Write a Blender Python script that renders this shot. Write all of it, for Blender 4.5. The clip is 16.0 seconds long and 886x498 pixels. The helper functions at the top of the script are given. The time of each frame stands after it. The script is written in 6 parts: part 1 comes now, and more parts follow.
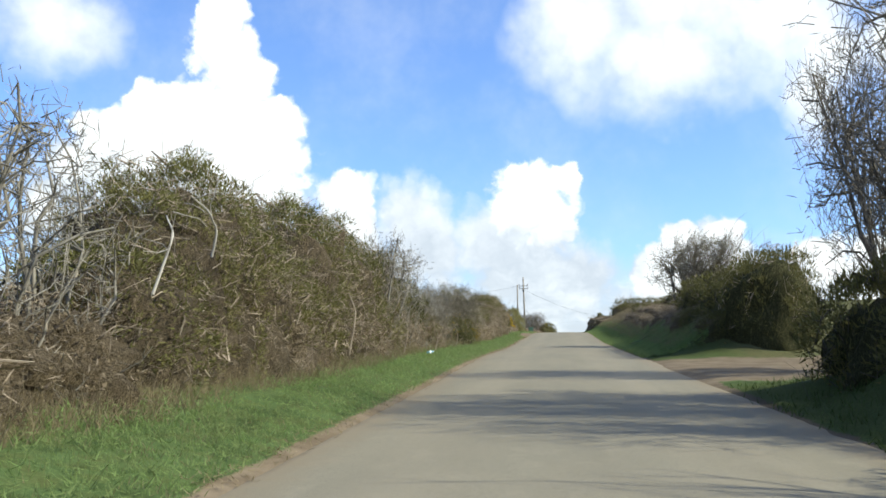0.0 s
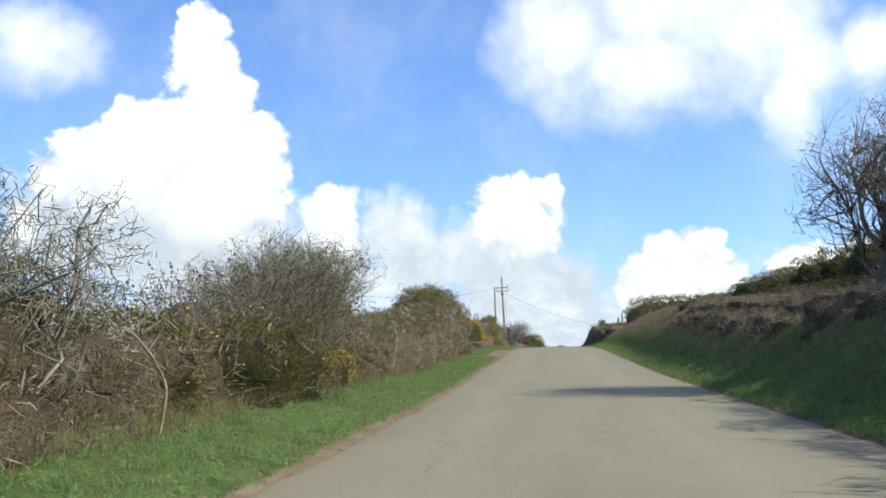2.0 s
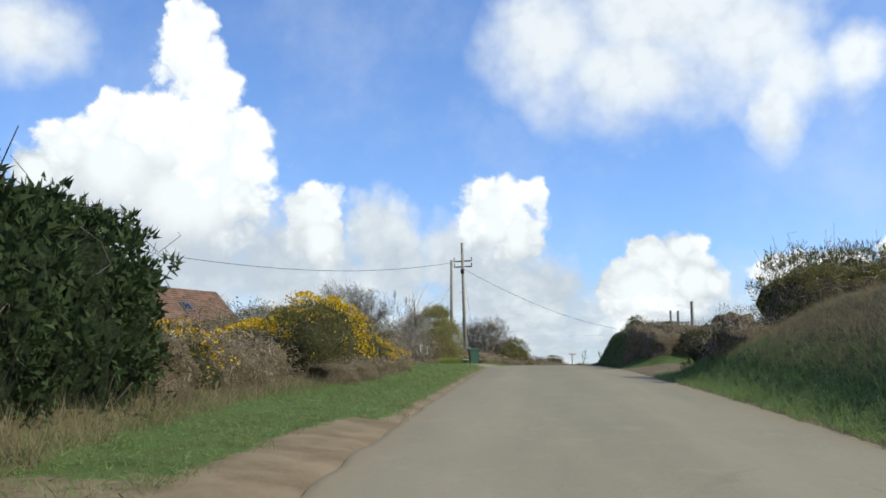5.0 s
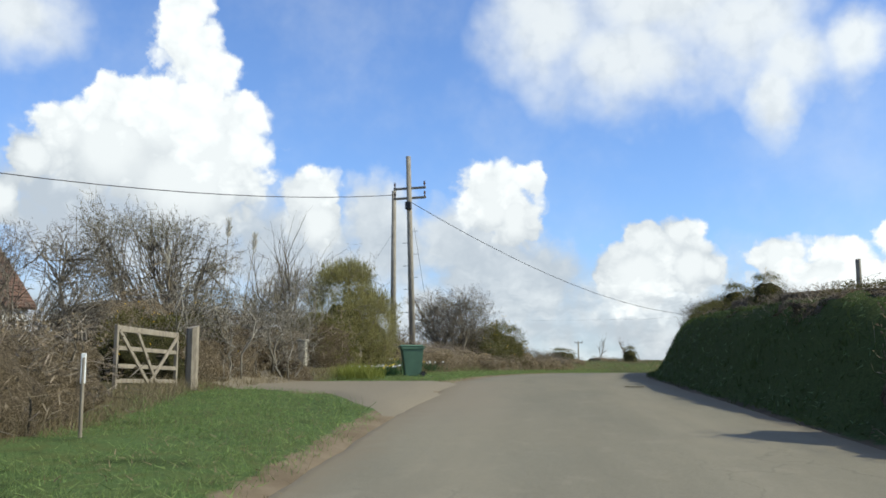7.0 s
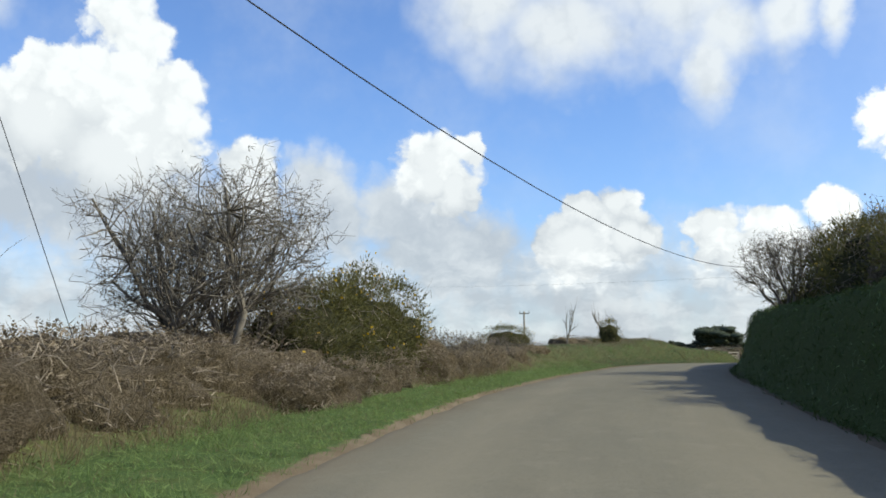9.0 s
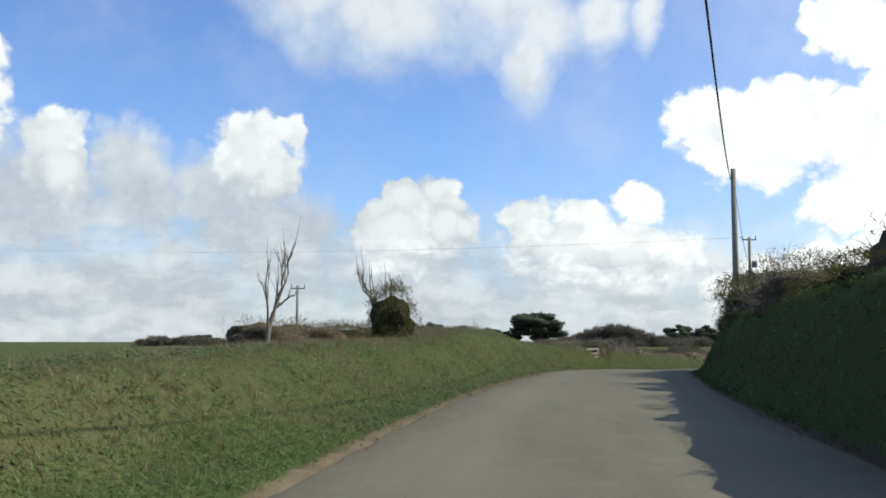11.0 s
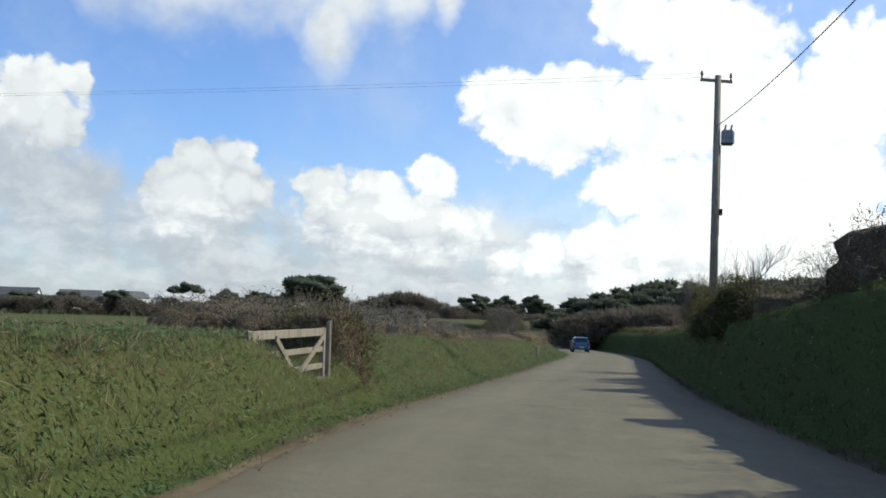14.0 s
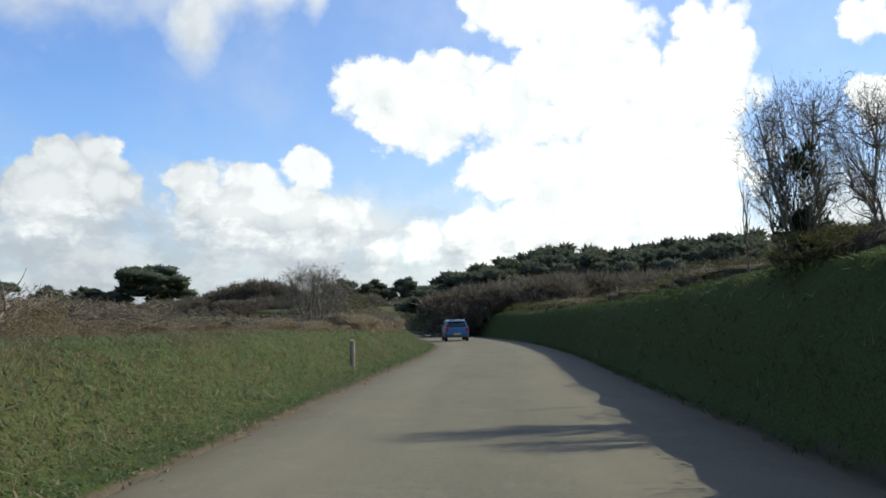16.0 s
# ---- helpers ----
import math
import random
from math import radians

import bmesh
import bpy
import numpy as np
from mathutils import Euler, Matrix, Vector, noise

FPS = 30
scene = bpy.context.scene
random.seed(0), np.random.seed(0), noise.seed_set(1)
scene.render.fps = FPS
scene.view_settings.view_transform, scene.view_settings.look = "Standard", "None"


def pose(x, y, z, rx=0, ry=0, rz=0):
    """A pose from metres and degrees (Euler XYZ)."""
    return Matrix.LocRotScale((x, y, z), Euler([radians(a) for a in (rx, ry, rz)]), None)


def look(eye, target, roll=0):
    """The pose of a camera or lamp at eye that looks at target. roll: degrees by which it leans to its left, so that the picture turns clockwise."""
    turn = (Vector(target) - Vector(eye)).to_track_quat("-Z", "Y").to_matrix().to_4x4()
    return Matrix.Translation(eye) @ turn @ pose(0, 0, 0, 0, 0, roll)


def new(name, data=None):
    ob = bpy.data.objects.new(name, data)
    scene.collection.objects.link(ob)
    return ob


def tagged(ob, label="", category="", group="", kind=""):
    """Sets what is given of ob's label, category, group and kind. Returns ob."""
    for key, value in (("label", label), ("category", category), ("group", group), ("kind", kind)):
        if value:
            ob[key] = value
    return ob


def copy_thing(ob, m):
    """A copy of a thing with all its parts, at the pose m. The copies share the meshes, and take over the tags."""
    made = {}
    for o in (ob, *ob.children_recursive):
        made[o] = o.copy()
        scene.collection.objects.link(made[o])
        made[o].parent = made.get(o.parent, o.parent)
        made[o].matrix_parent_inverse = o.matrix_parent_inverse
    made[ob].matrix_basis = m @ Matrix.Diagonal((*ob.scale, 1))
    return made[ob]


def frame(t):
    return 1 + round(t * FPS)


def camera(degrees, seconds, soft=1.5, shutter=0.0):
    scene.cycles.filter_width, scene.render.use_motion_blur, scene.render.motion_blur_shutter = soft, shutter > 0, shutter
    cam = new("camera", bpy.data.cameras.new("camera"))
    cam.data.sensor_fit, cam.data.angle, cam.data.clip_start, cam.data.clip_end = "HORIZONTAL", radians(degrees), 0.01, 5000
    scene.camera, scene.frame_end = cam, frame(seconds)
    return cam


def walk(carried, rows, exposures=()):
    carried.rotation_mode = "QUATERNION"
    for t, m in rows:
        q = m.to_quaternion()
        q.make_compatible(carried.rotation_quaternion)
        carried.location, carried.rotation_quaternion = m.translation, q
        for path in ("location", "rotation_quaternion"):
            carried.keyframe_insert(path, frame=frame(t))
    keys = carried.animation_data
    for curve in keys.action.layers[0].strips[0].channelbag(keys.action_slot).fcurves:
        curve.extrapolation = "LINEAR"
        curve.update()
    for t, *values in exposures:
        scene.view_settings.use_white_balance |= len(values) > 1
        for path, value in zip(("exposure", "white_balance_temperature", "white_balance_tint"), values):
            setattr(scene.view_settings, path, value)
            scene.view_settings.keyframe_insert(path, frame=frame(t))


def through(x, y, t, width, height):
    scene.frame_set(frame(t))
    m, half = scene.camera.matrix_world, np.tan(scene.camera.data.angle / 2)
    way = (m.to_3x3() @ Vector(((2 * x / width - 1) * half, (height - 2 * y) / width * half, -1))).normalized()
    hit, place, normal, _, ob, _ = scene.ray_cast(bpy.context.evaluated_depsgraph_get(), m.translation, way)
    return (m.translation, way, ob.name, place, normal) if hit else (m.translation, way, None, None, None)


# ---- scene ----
# ---------------- camera and its way ----------------
cam = camera(48.2, 16.0, soft=1.7)
walk(cam, [
    (0.0, pose(0.00, 0.00, 1.25, 98.00, 0, 5.69) @ pose(0, 0, 0, 0, 0, -0.20)),
    (0.5, pose(-0.02, 8.77, 1.78, 98.24, 0, 5.62) @ pose(0, 0, 0, 0, 0, -0.21)),
    (1.0, pose(-0.05, 17.57, 2.27, 97.82, 0, 5.38) @ pose(0, 0, 0, 0, 0, -0.05)),
    (1.5, pose(-0.04, 26.23, 2.86, 98.26, 0, 5.10) @ pose(0, 0, 0, 0, 0, -0.92)),
    (2.0, pose(-0.00, 35.05, 3.45, 98.76, 0, 4.71) @ pose(0, 0, 0, 0, 0, -1.20)),
    (2.5, pose(0.10, 43.90, 3.99, 98.56, 0, 4.31) @ pose(0, 0, 0, 0, 0, -0.77)),
    (3.0, pose(0.23, 52.93, 4.49, 97.92, 0, 4.28) @ pose(0, 0, 0, 0, 0, 0.76)),
    (3.5, pose(0.42, 61.56, 5.01, 98.13, 0, 4.34) @ pose(0, 0, 0, 0, 0, 0.85)),
    (4.0, pose(0.33, 69.60, 5.68, 98.81, 0, 4.34) @ pose(0, 0, 0, 0, 0, 0.81)),
    (4.2, pose(0.36, 72.83, 5.93, 98.84, 0, 4.35) @ pose(0, 0, 0, 0, 0, 0.60)),
    (4.5, pose(0.43, 77.68, 6.31, 98.94, 0, 4.14) @ pose(0, 0, 0, 0, 0, 0.09)),
    (5.0, pose(0.59, 85.80, 6.92, 98.77, 0, 3.76) @ pose(0, 0, 0, 0, 0, -0.02)),
    (5.5, pose(0.80, 94.03, 7.51, 98.46, 0, 3.61) @ pose(0, 0, 0, 0, 0, 0.01)),
    (6.0, pose(1.00, 102.42, 8.07, 98.33, 0, 3.69) @ pose(0, 0, 0, 0, 0, -0.06)),
    (6.3, pose(1.11, 107.54, 8.39, 98.42, 0, 3.72) @ pose(0, 0, 0, 0, 0, -0.37)),
    (6.5, pose(1.17, 110.97, 8.60, 98.22, 0, 3.73) @ pose(0, 0, 0, 0, 0, -0.51)),
    (7.0, pose(1.34, 119.70, 9.09, 97.87, 0, 3.61) @ pose(0, 0, 0, 0, 0, 0.06)),
    (7.5, pose(1.53, 127.88, 9.51, 97.30, 0, 3.18) @ pose(0, 0, 0, 0, 0, 0.77)),
    (8.0, pose(1.83, 136.29, 9.93, 97.11, 0, 2.66) @ pose(0, 0, 0, 0, 0, 0.67)),
    (8.5, pose(2.28, 144.67, 10.32, 96.67, 0, 2.06) @ pose(0, 0, 0, 0, 0, -0.05)),
    (9.0, pose(2.97, 153.35, 10.63, 96.19, 0, 0.10) @ pose(0, 0, 0, 0, 0, -0.68)),
    (9.5, pose(4.01, 162.06, 10.85, 96.01, 0, -2.32) @ pose(0, 0, 0, 0, 0, 0.34)),
    (10.0, pose(5.59, 170.72, 10.99, 95.60, 0, -5.42) @ pose(0, 0, 0, 0, 0, -0.74)),
    (10.2, pose(6.30, 174.07, 11.04, 95.32, 0, -6.39) @ pose(0, 0, 0, 0, 0, -0.88)),
    (10.5, pose(7.40, 179.07, 11.12, 95.32, 0, -7.99) @ pose(0, 0, 0, 0, 0, -0.19)),
    (11.0, pose(9.49, 187.30, 11.24, 95.25, 0, -10.39) @ pose(0, 0, 0, 0, 0, 0.02)),
    (11.5, pose(11.86, 195.35, 11.31, 94.93, 0, -12.30) @ pose(0, 0, 0, 0, 0, 0.02)),
    (12.0, pose(14.43, 203.21, 11.33, 94.32, 0, -13.67) @ pose(0, 0, 0, 0, 0, -0.00)),
    (12.3, pose(16.04, 207.84, 11.32, 93.94, 0, -14.41) @ pose(0, 0, 0, 0, 0, -0.12)),
    (12.5, pose(17.11, 210.90, 11.31, 94.31, 0, -15.05) @ pose(0, 0, 0, 0, 0, -0.31)),
    (13.0, pose(19.92, 218.40, 11.27, 94.17, 0, -16.94) @ pose(0, 0, 0, 0, 0, 0.85)),
    (13.5, pose(22.94, 225.64, 11.20, 93.65, 0, -19.24) @ pose(0, 0, 0, 0, 0, 1.92)),
    (14.0, pose(26.49, 232.91, 11.06, 93.61, 0, -22.36) @ pose(0, 0, 0, 0, 0, 1.67)),
    (14.5, pose(30.17, 239.74, 10.88, 93.06, 0, -25.41) @ pose(0, 0, 0, 0, 0, 0.97)),
    (15.0, pose(34.19, 246.37, 10.63, 92.83, 0, -27.42) @ pose(0, 0, 0, 0, 0, -0.52)),
    (15.5, pose(38.33, 252.94, 10.39, 92.80, 0, -28.60) @ pose(0, 0, 0, 0, 0, -1.31)),
    (16.0, pose(42.59, 259.52, 10.21, 93.01, 0, -29.39) @ pose(0, 0, 0, 0, 0, -1.03)),
], exposures=[(0.0, 0.95, 6500, 4), (1.5, 0.92, 6500, 4), (3.5, 0.72, 6500, 4), (7.0, 0.56, 6500, 4), (10.0, 0.49, 6500, 4), (13.0, 0.44, 6500, 4), (16.0, 0.42, 6500, 4)])

# ---------------- world, sun, exposure ----------------
SUN_AZ, SUN_EL = 98.0, 38.0          # clockwise from +y, degrees


class Nodes:
    """Small helper to wire shader nodes."""

    def __init__(self, tree):
        self.t = tree
        tree.nodes.clear()

    def put(self, kind, **kw):
        n = self.t.nodes.new(kind)
        for k, v in kw.items():
            if k == "op":
                n.operation = v
            elif k == "ins":
                for i, x in v.items():
                    if isinstance(x, bpy.types.NodeSocket):
                        self.t.links.new(x, n.inputs[i])
                    else:
                        n.inputs[i].default_value = x
        return n

    def math(self, op, a, b=0.0, c=0.0, clamp=False):
        n = self.put("ShaderNodeMath", op=op, ins={0: a, 1: b, 2: c})
        n.use_clamp = clamp
        return n.outputs[0]

    def vec(self, op, a, b=(0, 0, 0)):
        n = self.put("ShaderNodeVectorMath", op=op, ins={0: a, 1: b})
        return n.outputs["Value"] if op == "DOT_PRODUCT" else n.outputs[0]

    def mix(self, f, a, b, blend="MIX"):
        n = self.t.nodes.new("ShaderNodeMix")
        n.data_type, n.blend_type = "RGBA", blend
        for i, x in ((0, f), (6, a), (7, b)):
            if isinstance(x, bpy.types.NodeSocket):
                self.t.links.new(x, n.inputs[i])
            else:
                n.inputs[i].default_value = (*x, 1) if i and len(x) == 3 else x
        return n.outputs[2]

    def noise(self, vec, scale, detail=4.0, rough=0.55, out=0):
        n = self.put("ShaderNodeTexNoise", ins={"Scale": scale, "Detail": detail, "Roughness": rough})
        if vec is not None:
            self.t.links.new(vec, n.inputs["Vector"])
        return n.outputs[out]

    def step(self, x, lo, hi, a=0.0, b=1.0):
        n = self.put("ShaderNodeMapRange", ins={0: x, 1: lo, 2: hi, 3: a, 4: b})
        n.interpolation_type = "SMOOTHSTEP"
        return n.outputs[0]

    def link(self, a, b):
        self.t.links.new(a, b)


def build_sky():
    world = bpy.data.worlds.new("sky")
    scene.world = world
    world.use_nodes = True
    n = Nodes(world.node_tree)
    sky = n.put("ShaderNodeTexSky")
    sky.sky_type, sky.sun_disc = "NISHITA", False
    sky.sun_elevation, sky.sun_rotation = radians(SUN_EL), radians(SUN_AZ)
    sky.air_density, sky.dust_density, sky.ozone_density = 1.0, 0.3, 2.5
    d = n.put("ShaderNodeTexCoord").outputs["Generated"]
    xyz = n.put("ShaderNodeSeparateXYZ", ins={0: d})
    az = n.math("MULTIPLY", n.math("ARCTAN2", xyz.outputs[0], xyz.outputs[1]), 57.2958)
    el = n.math("MULTIPLY", n.math("ARCSINE", xyz.outputs[2]), 57.2958)
    at = n.put("ShaderNodeCombineXYZ", ins={0: az, 1: el}).outputs[0]
    wob = n.vec("SUBTRACT", n.noise(at, 0.9, 5.0, 0.6, out=1), (0.5, 0.5, 0.5))
    big = n.vec("SUBTRACT", n.noise(at, 0.3, 3.0, 0.5, out=1), (0.5, 0.5, 0.5))
    warped = n.vec("ADD", n.vec("ADD", at, n.vec("MULTIPLY", wob, (1.2, 1.0, 0))), n.vec("MULTIPLY", big, (0.8, 0.6, 0)))
    # cauliflower heads: rounded cells over rounded cells
    cell = n.put("ShaderNodeTexVoronoi", ins={"Vector": warped, "Scale": 0.62, "Detail": 2.0, "Roughness": 0.42, "Lacunarity": 2.2})
    cell.voronoi_dimensions = "2D"
    billow = n.math("SUBTRACT", 0.66, cell.outputs["Distance"])

    def heap(blobs, grow=1.0):
        total = None
        for a, e, w, h in blobs:
            q = n.vec("MULTIPLY", n.vec("SUBTRACT", warped, (a, e, 0)), (1 / (w * grow), 1 / (h * grow), 0))
            q = n.vec("MAXIMUM", q, n.vec("MULTIPLY", q, (1.0, 0.62, 0)))
            v = n.math("SUBTRACT", 1.0, n.math("SQRT", n.vec("DOT_PRODUCT", q, q)))
            if total is None:
                total = v
            else:
                total = n.math("SMOOTH_MAX", total, v, 0.25)
        return total

    tower = [(-18.7, 20.9, 1.5, 1.4), (-18.7, 19.0, 2.0, 1.6), (-17.4, 17.7, 1.8, 1.6), (-22.2, 16.0, 1.8, 1.1), (-19.7, 15.0, 3.6, 2.4),
             (-15.9, 15.1, 2.2, 1.5), (-17.0, 13.0, 3.4, 2.4), (-11.3, 11.0, 1.8, 1.5), (-10.9, 9.4, 1.9, 1.4), (-25.1, 14.0, 1.7, 1.4),
             (-26.6, 12.5, 1.5, 1.2), (-22.6, 13.4, 3.8, 2.5), (-18.5, 11.6, 4.9, 2.4), (-28.0, 10.1, 1.2, 1.3)]
    middle = [(-0.6, 11.5, 2.2, 1.3), (1.6, 11.8, 0.8, 0.8), (0.6, 9.8, 1.5, 1.5), (-0.8, 10.3, 1.9, 1.1), (8.0, 8.4, 1.3, 1.0), (10.0, 8.7, 1.3, 1.0),
              (7.6, 6.5, 2.6, 1.7), (10.5, 6.8, 1.8, 1.2), (11.7, 6.6, 0.8, 0.7), (15.2, 7.3, 1.6, 1.0), (18.2, 7.2, 1.7, 0.9), (17.8, 5.7, 3.8, 1.4),
              (21.7, 7.9, 1.4, 1.1), (21.2, 5.6, 2.7, 1.4), (23.7, 5.1, 1.3, 1.2)]
    right = [(25.5, 12.6, 2.4, 1.4), (28.3, 12.7, 1.9, 1.1), (30.1, 13.2, 2.1, 1.2), (33.6, 12.2, 1.8, 1.3), (28.6, 10.8, 4.0, 1.5), (33.7, 10.9, 2.6, 1.6),
             (38.1, 13.6, 4.2, 3.2), (36.8, 16.2, 4.0, 1.8), (33.0, 17.2, 2.2, 1.4), (44.6, 13.0, 2.8, 3.2), (42.5, 8.5, 4.8, 5.0), (37.2, 7.0, 4.2, 2.5),
             (32.5, 7.6, 2.2, 1.2), (28.1, 3.8, 1.3, 1.0), (31.8, 3.9, 2.5, 1.4), (25.8, 3.0, 0.9, 0.7), (36.5, 4.2, 4.6, 1.3), (53.1, 10.6, 1.2, 1.0), (53.1, 14.5, 1.3, 0.9)]
    shade = [(-1.2, 7.2, 3.0, 2.0), (-2.6, 8.7, 2.2, 1.5), (1.8, 6.2, 2.3, 1.7), (0.0, 5.4, 2.6, 1.5), (-7.4, 9.8, 1.9, 1.7), (-6.7, 8.2, 2.3, 1.8),
             (-24.5, 10.2, 3.8, 2.2), (-19.0, 9.2, 6.0, 2.4), (-12.0, 8.0, 4.2, 2.2), (-5.1, 4.9, 0.9, 0.6), (8.4, 5.0, 4.0, 1.6), (19.5, 4.4, 6.5, 1.3)]
    veil = [(2.9, 21.0, 3.8, 2.8), (7.2, 18.9, 5.6, 2.0), (13.6, 20.2, 4.4, 2.3), (15.3, 16.1, 1.5, 1.9), (9.5, 22.0, 8.0, 2.0), (16.6, 18.0, 2.8, 1.6),
            (-27.9, 19.8, 3.2, 1.6), (19.6, 18.4, 1.6, 1.6), (22.3, 18.4, 1.0, 1.3)]
    grain = n.math("SUBTRACT", n.noise(at, 0.9, 6.0, 0.62), 0.5)
    rough = n.math("ADD", n.math("MULTIPLY", billow, 0.42), n.math("MULTIPLY", grain, 0.26))
    mass = n.math("SMOOTH_MAX", n.math("SMOOTH_MAX", heap(tower, 1.1), heap(middle, 1.18), 0.2), heap(right, 1.2), 0.2)
    crisp = n.step(n.math("ADD", mass, rough), -0.06, 0.30)
    murk = n.step(n.math("ADD", heap(shade, 1.25), n.math("MULTIPLY", rough, 0.9)), -0.45, 0.50, 0.0, 0.95)
    hazy = n.step(n.math("ADD", heap(veil, 1.05), n.math("MULTIPLY", n.math("SUBTRACT", n.noise(at, 0.35, 3.0, 0.5), 0.5), 1.1)), -0.50, 0.80, 0.0, 0.93)
    hazy = n.math("MAXIMUM", hazy, murk)
    # the rest of the sky, broken cumulus as well
    free = n.step(n.noise(d, 3.2, 7.0, 0.58), 0.54, 0.68)
    out_of = n.math("ADD", n.step(az, 58.0, 80.0), n.step(n.math("MULTIPLY", az, -1.0), 36.0, 60.0), clamp=True)
    high = n.step(el, 24.0, 34.0)
    free = n.math("MULTIPLY", free, n.math("MAXIMUM", out_of, high))
    low = n.math("MULTIPLY", n.step(n.math("ADD", el, n.math("MULTIPLY", n.noise(at, 0.3, 5.0, 0.6), 6.0)), 12.0, 6.0), n.step(n.noise(at, 0.16, 4.0, 0.55), 0.30, 0.55, 0.55, 1.0))
    thin = n.math("ADD", n.step(n.noise(at, 0.12, 5.0, 0.6), 0.38, 0.8, 0.0, 0.24), n.step(az, 8.0, 34.0, 0.0, 0.16))
    hazy = n.math("MAXIMUM", hazy, thin)
    cover = n.math("MAXIMUM", n.math("MAXIMUM", crisp, hazy), n.math("MAXIMUM", free, low))
    # bright tops, grey bases
    east = n.math("MULTIPLY", n.math("MAXIMUM", n.math("SUBTRACT", az, 4.0), 0.0), 0.22)
    west = n.math("MULTIPLY", n.math("MINIMUM", n.math("ADD", az, 7.0), 0.0), 0.20)
    east = n.math("ADD", east, west)
    lit = n.step(n.math("ADD", n.math("ADD", n.math("MULTIPLY", n.noise(warped, 0.26, 6.0, 0.62), 12.0), el), east), 11.0, 19.0)
    white, grey = (1.36, 1.38, 1.42), (0.74, 0.80, 0.90)
    bands = n.noise(n.vec("MULTIPLY", warped, (0.35, 1.0, 0)), 0.55, 5.0, 0.6)
    lit = n.math("ADD", lit, n.math("MULTIPLY", n.step(bands, 0.36, 0.66), n.step(el, 8.5, 4.5, 0.0, 0.95)), clamp=True)
    # rounded relief inside the heaps, and a softer light in the veils and the murk below
    lit = n.math("ADD", lit, n.math("MULTIPLY", n.math("SUBTRACT", billow, 0.05), 0.55), clamp=True)
    lit = n.math("MAXIMUM", lit, n.step(mass, 0.20, 0.75, 0.0, 0.75))
    soft = n.math("MULTIPLY", n.math("SUBTRACT", 1.0, crisp), n.step(el, 10.0, 17.0, 0.50, 0.30))
    lit = n.math("SUBTRACT", lit, n.math("MULTIPLY", soft, lit), clamp=True)
    cloud = n.mix(lit, grey, white)
    cloud = n.mix(1.0, cloud, n.mix(n.step(az, 8.0, 40.0), (0.97, 0.97, 0.97), (1.16, 1.15, 1.12)), "MULTIPLY")
    clear = n.mix(1.0, sky.outputs[0], (0.82, 0.95, 1.27), "MULTIPLY")
    a = n.put("ShaderNodeBackground", ins={0: clear, 1: SKY})
    b = n.put("ShaderNodeBackground", ins={0: cloud, 1: CLOUD})
    m = n.put("ShaderNodeMixShader", ins={0: cover, 1: a.outputs[0], 2: b.outputs[0]})
    n.link(m.outputs[0], n.put("ShaderNodeOutputWorld").inputs[0])


SKY, CLOUD = 0.105, 0.53
build_sky()
sun = new("sun", bpy.data.lights.new("sun", "SUN"))
sun.data.energy, sun.data.angle, sun.data.color = 3.5, radians(0.55), (0.975, 0.93, 0.80)
az = radians(SUN_AZ)
sun.matrix_world = look((0, 0, 60), (-math.sin(az) * 100, -math.cos(az) * 100, 60 - 100 * math.tan(radians(SUN_EL))))

# ---------------- materials ----------------


def material(name):
    m = bpy.data.materials.new(name)
    m.use_nodes = True
    return m, Nodes(m.node_tree)


def finish(n, colour, rough=0.9, bump=None, strength=0.3, metal=0.0, spec=0.3, distance=0.02):
    p = n.put("ShaderNodeBsdfPrincipled", ins={"Roughness": rough, "Metallic": metal, "Specular IOR Level": spec})
    if isinstance(colour, bpy.types.NodeSocket):
        n.link(colour, p.inputs["Base Color"])
    else:
        p.inputs["Base Color"].default_value = (*colour, 1)
    if bump is not None:
        b = n.put("ShaderNodeBump", ins={"Strength": strength, "Distance": distance, "Height": bump})
        n.link(b.outputs[0], p.inputs["Normal"])
    n.link(p.outputs[0], n.put("ShaderNodeOutputMaterial").inputs[0])
    return p


def plain(name, colour, rough=0.6, metal=0.0, vary=0.15, scale=6.0, spec=0.4):
    m, n = material(name)
    pos = n.put("ShaderNodeTexCoord").outputs["Object"]
    f = n.noise(pos, scale, 5.0)
    dark = tuple(c * (1 - vary * 2) for c in colour)
    light = tuple(min(1, c * (1 + vary)) for c in colour)
    finish(n, n.mix(n.step(f, 0.3, 0.7), dark, light), rough, f, 0.12, metal, spec, 0.01)
    return m


def leafy(name, a, b, c, through=0.25, rough=0.8):
    """Leaves: three tones, one leaf unlike the next, one bush unlike the next."""
    m, n = material(name)
    isl = n.put("ShaderNodeNewGeometry").outputs["Random Per Island"]
    obj = n.put("ShaderNodeObjectInfo").outputs["Random"]
    pos = n.put("ShaderNodeTexCoord").outputs["Object"]
    patch = n.step(n.noise(pos, 1.7, 3.0), 0.35, 0.65)
    col = n.mix(isl, a, b)
    col = n.mix(n.math("MULTIPLY", patch, 0.75), col, c)
    col = n.mix(n.math("MULTIPLY", obj, 0.35), col, b)
    p = n.put("ShaderNodeBsdfPrincipled", ins={"Roughness": rough, "Specular IOR Level": 0.06, "Base Color": col})
    t = n.put("ShaderNodeBsdfTranslucent", ins={0: col})
    mx = n.put("ShaderNodeMixShader", ins={0: through, 1: p.outputs[0], 2: t.outputs[0]})
    n.link(mx.outputs[0], n.put("ShaderNodeOutputMaterial").inputs[0])
    return m


